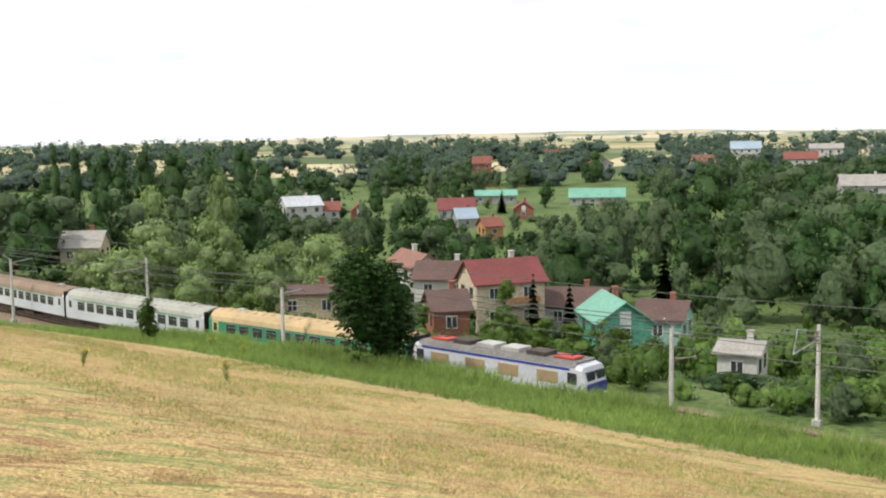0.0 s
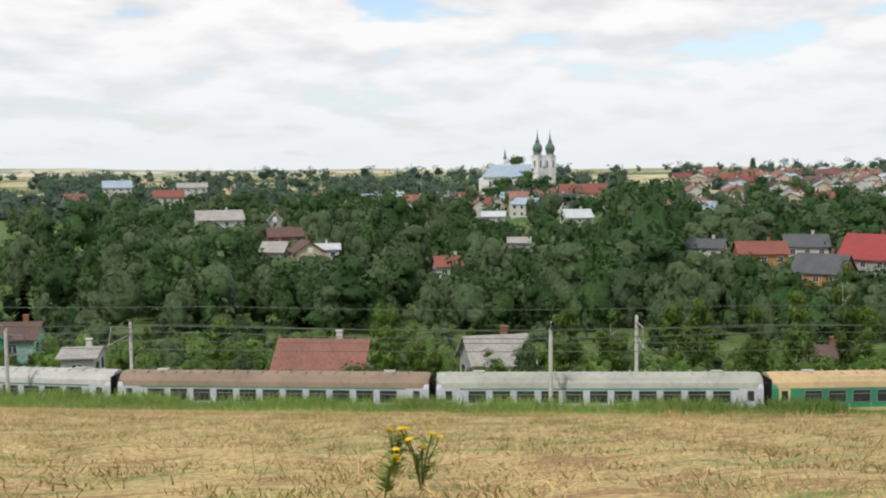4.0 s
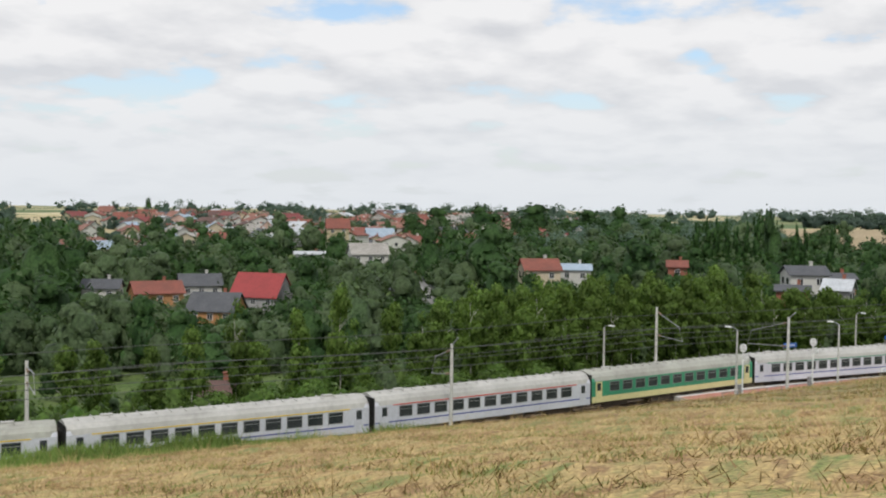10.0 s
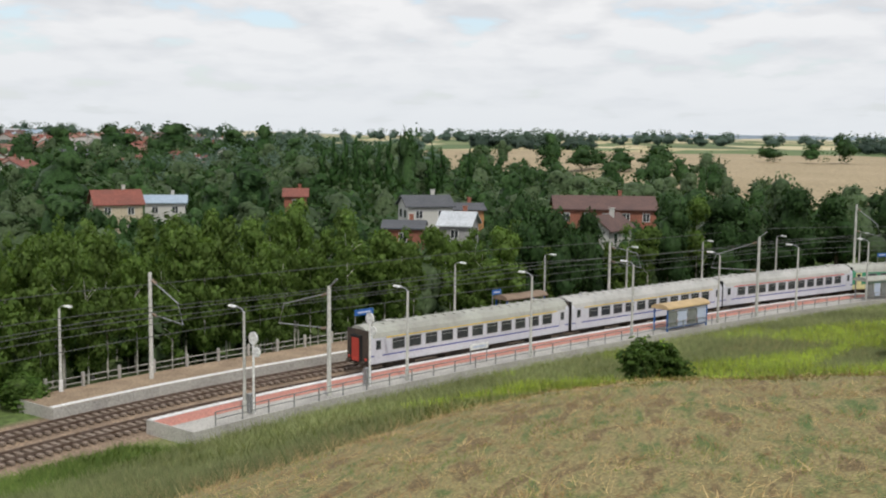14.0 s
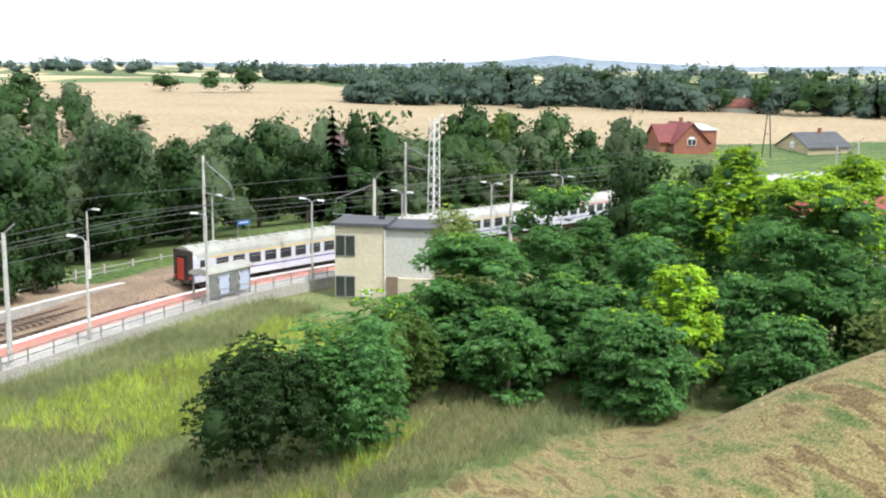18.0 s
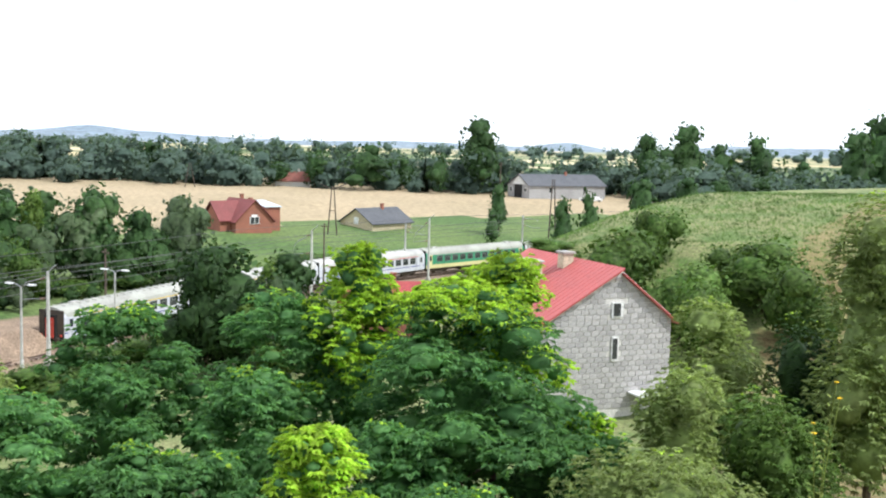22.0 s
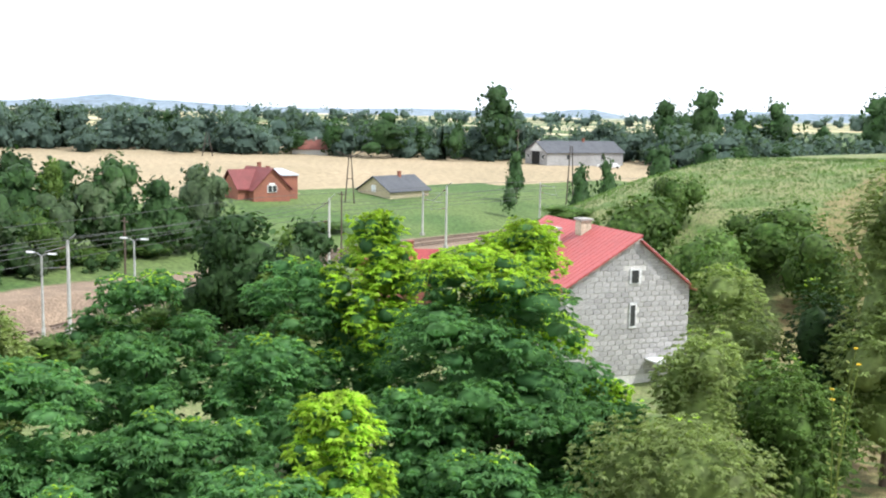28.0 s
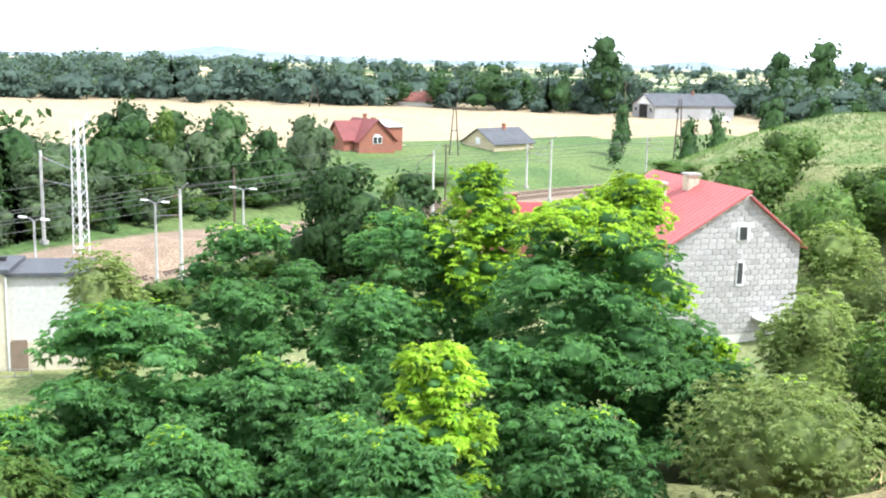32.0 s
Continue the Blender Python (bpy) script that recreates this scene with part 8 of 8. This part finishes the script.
# ---- far hills ----
def ridge(name, az0, az1, dist, base, height, bumps, m, label, seed):
    sh = Shape()
    n = 160
    top, low = [], []
    for k in range(n + 1):
        a = radians(az0 + (az1 - az0) * k / n)
        u = az0 + (az1 - az0) * k / n
        h = height * (0.25 + 0.5 * (noise.noise((u * 0.08, seed, 0)) + 0.5)) + sum(hh * math.exp(-((u - c) / w) ** 2) for c, w, hh in bumps) + 4 * noise.noise((u * 0.9, seed, 2))
        edge = min(1.0, min(k, n - k) / 12)
        x, y = 60 + dist * math.sin(a), dist * math.cos(a)
        top.append((x, y, base + h * edge))
        low.append((60 + (dist - 500) * math.sin(a), (dist - 500) * math.cos(a), base - 14))
    sh.add(low + top, [(k, k + 1, n + 2 + k, n + 1 + k) for k in range(n)])
    solo(name, sh.mesh(name, m, smooth=True), None, label, "hills", kind="structure")


M_HILL1 = patch_mat("hill_fields", [(0.30, 0.30, 0.22), (0.45, 0.40, 0.27), (0.22, 0.26, 0.20), (0.48, 0.44, 0.32)], 0.006, (1, 2.2, 1))
# distance haze is put into this range's base colour
M_HILL2 = mat("haze_blue_hill", (0.165, 0.215, 0.26), 1.0, (0.20, 0.25, 0.29), 0.004, 0.03)
ridge("backdrop_hills", -50, 175, 2700, 12, 16, ((6, 20, 15),), M_HILL1, "low far hills with pale fields", 4.0)
ridge("backdrop_hills", 84, 170, 4000, 15, 34, ((117, 6, 34), (115, 1.6, 15), (139.6, 1.7, 26), (147.5, 2.2, 24), (153, 4, 20)), M_HILL2, "far hill range tinted blue for haze", 9.0)


# ---- grasses of the slope ----
def near_eye(x, y, r, brow=False):
    eyes = np.array([(0.6, 21.6), (0, 0), (12, 0), (26.8, -1.1), (40, -3), (56.2, -5.3), (80, -15), (100, -24), (110, -28)])
    if brow:
        eyes = eyes[[0, 1, 3, 5, 6]]
    return np.min(np.hypot(x[:, None] - eyes[:, 0], y[:, None] - eyes[:, 1]), 1) < r


def blades(name, n, srange, qrange, hrange, width, lean, m, seed, label, radius=70.0, per=3, patch=None, cover="", spread=0.12):
    """Grass tufts strewn over a stretch of the slope, in one sheet."""
    rng = np.random.default_rng(seed)
    s, q = rng.uniform(*srange, n * 3), rng.uniform(*qrange, n * 3)
    px = np.interp(s, ARC, LINE[:, 0]) + np.interp(s, ARC, TAN[:, 1]) * q
    py = np.interp(s, ARC, LINE[:, 1]) - np.interp(s, ARC, TAN[:, 0]) * q
    ok = near_eye(px, py, radius, cover == "hay")
    if cover:
        inside = q - hay_border(s) + rng.normal(size=n * 3) * 0.8
        ok &= inside > 0 if cover == "hay" else inside < 0
    if patch is not None:
        sc, lim = patch
        ok &= (np.sin(px / sc + 1.3 * np.sin(py / sc * 0.8 + seed)) * np.cos(py / sc * 1.2 + seed) + 0.35 * np.sin(px * 2.1 / sc + py * 1.7 / sc)) > lim
    px, py = px[ok][:n], py[ok][:n]
    pz = ground(px, py)
    k = len(px)
    allp = []
    for _ in range(per):
        h = rng.uniform(*hrange, k)[:, None]
        a = rng.uniform(0, 6.283, k)
        b = rng.uniform(0, 6.283, k)
        bx = np.stack([px + rng.normal(size=k) * spread, py + rng.normal(size=k) * spread, pz - 0.03], 1)
        wv = np.stack([np.cos(a), np.sin(a), 0 * a], 1) * width
        ln = np.stack([np.cos(b), np.sin(b), 0 * b], 1) * lean * h
        up = np.array([0, 0, 1.0]) * h
        allp.append(np.stack([bx - wv, bx + wv, bx + ln * 0.6 + up * 0.6 + wv * 0.7, bx + ln + up], 1).reshape(-1, 3))
    quads = np.concatenate(allp).reshape(-1, 4, 3)
    face = np.cross(quads[:, 1] - quads[:, 0], quads[:, 3] - quads[:, 0])
    uphill = np.array([(0.6, 21.6, 19.7), (0, 0, 19.7), (26.8, -1.1, 19.7), (56.2, -5.3, 19.7), (110.7, -28.4, 19.7)])
    near = ((quads[:, None, 0, :2] - uphill[None, :, :2]) ** 2).sum(2).argmin(1)
    away = (face * (uphill[near] - quads[:, 0])).sum(1) < 0
    quads[away] = quads[away][:, ::-1]
    face[away] *= -1
    face /= np.linalg.norm(face, axis=1)[:, None] + 1e-9
    soft = np.repeat(face * 0.6 + np.array([0, 0, 0.9]), 4, 0)
    solo(name, cloud_mesh(name, quads.reshape(-1, 3), [m], None, soft), None, label, "grass", kind="stuff")


M_HAYBROWN = leaf_mat("brown_hay", (0.33, 0.205, 0.095), (0.22, 0.13, 0.06), 0.15, 0.2, 0.4)
M_RANK = leaf_mat("rank_grass", (0.105, 0.185, 0.038), (0.20, 0.27, 0.075), 0.4, 0.2, 0.6)
M_PALESTRAW = leaf_mat("pale_straw", (0.50, 0.38, 0.19), (0.37, 0.265, 0.125), 0.2, 0.2, 0.4)
blades("dry_stubble", 60000, (540, 765), (22, 84), (0.07, 0.20), 0.014, 1.0, M_STRAW, 41, "short dry stubble of the mown hay field", radius=40, cover="hay")
blades("mown_grass", 52000, (540, 765), (22, 84), (0.05, 0.16), 0.011, 0.7, M_BLADE, 42, "fresh green shoots in the mown field", radius=42, patch=(1.3, 0.05), cover="hay")
blades("hay_swath", 24000, (540, 765), (20, 84), (0.05, 0.12), 0.011, 4.0, M_PALESTRAW, 43, "loose swaths of cut hay lying on the field", radius=40, patch=(0.9, 0.3), per=7, cover="hay", spread=0.2)
blades("brown_hay", 20000, (540, 765), (20, 84), (0.05, 0.13), 0.016, 4.0, M_HAYBROWN, 53, "brown heaps of old cut hay on the field", radius=42, patch=(0.8, 0.5), per=8, cover="hay", spread=0.18)
blades("hay_clumps", 9000, (500, 765), (14, 84), (0.07, 0.20), 0.018, 3.2, M_HAYBROWN, 57, "dark clumps of old cut hay", radius=62, per=8, patch=(1.5, 0.66), cover="hay", spread=0.32)
blades("straw_clumps", 9000, (500, 765), (14, 84), (0.07, 0.20), 0.015, 3.2, M_PALESTRAW, 58, "pale clumps of raked straw", radius=62, per=8, patch=(1.9, 0.6), cover="hay", spread=0.32)
blades("seed_stalks", 1500, (540, 765), (22, 84), (0.35, 0.75), 0.008, 0.5, M_PALESTRAW, 59, "single dry grass stalks left standing", radius=40, per=3, cover="hay")
blades("stubble_below", 26000, (500, 600), (24, 42), (0.08, 0.22), 0.014, 0.9, M_STRAW, 48, "dry stubble on the slope above the line", radius=95, cover="hay")
blades("grass_below", 20000, (500, 606), (20, 42), (0.08, 0.22), 0.014, 0.6, M_BLADE, 49, "green shoots on the slope above the line", radius=95, patch=(3.7, -0.1))
blades("slope_weeds", 20000, (470, 645), (8, 22), (0.25, 0.7), 0.03, 0.6, M_RANK, 54, "rank green grass and weeds below the mown field", radius=120, per=4, cover="weed")
blades("bank_grass", 15000, (512, 652), (6.2, 11.5), (0.35, 1.0), 0.04, 0.6, M_RANK, 44, "tall green grass on the bank beside the line", radius=115, per=5)
blades("bank_thicket", 2600, (510, 655), (6.2, 11), (0.8, 1.7), 0.05, 0.45, M_RANK, 55, "tall leafy weeds on the bank beside the line", radius=115, per=9, patch=(2.1, 0.3), spread=0.3)
blades("bank_weeds", 46000, (640, 770), (7.5, 48), (0.25, 0.95), 0.026, 0.6, M_WEED, 45, "tall green weeds on the bank", radius=110, per=4, cover="weed")
blades("bank_dry_weeds", 14000, (600, 770), (7.5, 46), (0.25, 0.75), 0.012, 0.6, M_STRAW, 46, "dry stalks on the bank", radius=110, per=3, patch=(4.0, 0.1), cover="weed")
blades("edge_weeds", 5000, (630, 675), (3.6, 8), (0.3, 0.9), 0.03, 0.6, M_RANK, 56, "green weeds creeping up to the rails", radius=110, per=4, patch=(2.3, -0.2))
blades("line_weeds", 17000, (634, 775), (7.2, 13), (0.4, 1.05), 0.028, 0.6, M_WEED, 52, "rank weeds along the foot of the bank", radius=110, per=4)
blades("goldenrod", 6500, (690, 768), (9, 36), (0.5, 1.25), 0.034, 0.4, M_GOLD, 47, "patches of goldenrod coming into bloom", radius=110, per=4, patch=(5.0, 0.05))
blades("hill_grass", 13000, (850, 960), (9, 70), (0.15, 0.45), 0.035, 0.6, L_BUSH, 50, "long grass on the railway cutting", radius=170, per=4)


def tansy(x, y, height, heads, seed, spread=0.35):
    """Thin stalks with feathery leaves, each under a flat cluster of small flowers."""
    rng = rng_for("tansy", seed)
    ob = thing("tansy_plant", pose(x, y, level(x, y) - 0.05), "tall wild plant with flat yellow flower heads", "flower")
    for k in range(heads):
        a, r = rng.random() * 6.28, min(0.5, spread * height) * (0.3 + 0.7 * rng.random())
        h = height * (0.72 + 0.28 * rng.random())
        tip = (r * math.cos(a), r * math.sin(a), h)
        st = part("stalk", Shape().tube([(0, 0, 0), (tip[0] * 0.4, tip[1] * 0.4, h * 0.6), tip], 0.012, 4), M_BLADE, ob)
        hd = Shape()
        rings = []
        for z, r in ((-0.012, 0.015), (-0.004, 0.055), (0.012, 0.062), (0.024, 0.04), (0.028, 0.01)):
            rings.append([(tip[0] + r * (0.8 + 0.4 * rng.random()) * math.cos(b), tip[1] + r * (0.8 + 0.4 * rng.random()) * math.sin(b), h + z + 0.012 * rng.random()) for b in np.linspace(0, 6.283, 11)[:-1]])
        hd.loft(rings)
        part("flower_head", hd, M_TANSY, st)
        pts = []
        for j in range(16):
            z = h * (0.25 + 0.045 * j)
            b = rng.random() * 6.28
            f = z / h * 0.7
            c = np.array([tip[0] * f, tip[1] * f, z])
            d = np.array([math.cos(b), math.sin(b), 0.3]) * 0.2
            sd = np.array([-math.sin(b), math.cos(b), 0]) * 0.035
            pts += [c, c + d * 0.5 + sd, c + d, c + d * 0.5 - sd]
        part("leaves", cloud_mesh("leaves", np.array(pts), [M_BLADE]), None, st)


tansy(8.7, 15.7, 0.90, 6, 1)
tansy(7.6, 12.9, 1.00, 6, 2)
tansy(6.6, 12.2, 0.70, 4, 3)
tansy(-10.3, 72.6, 1.10, 5, 4)
tansy(-16.6, 70.7, 1.00, 6, 5)
tansy(33.7, 83.0, 0.70, 4, 6)
tansy(-13.1, 91.6, 1.00, 4, 7)
tansy(50.1, 71.5, 0.80, 5, 8)
tansy(-16.4, 96.3, 1.00, 4, 9)
tansy(122.3, -51.5, 4.79, 4, 10, 0.10)


motions()
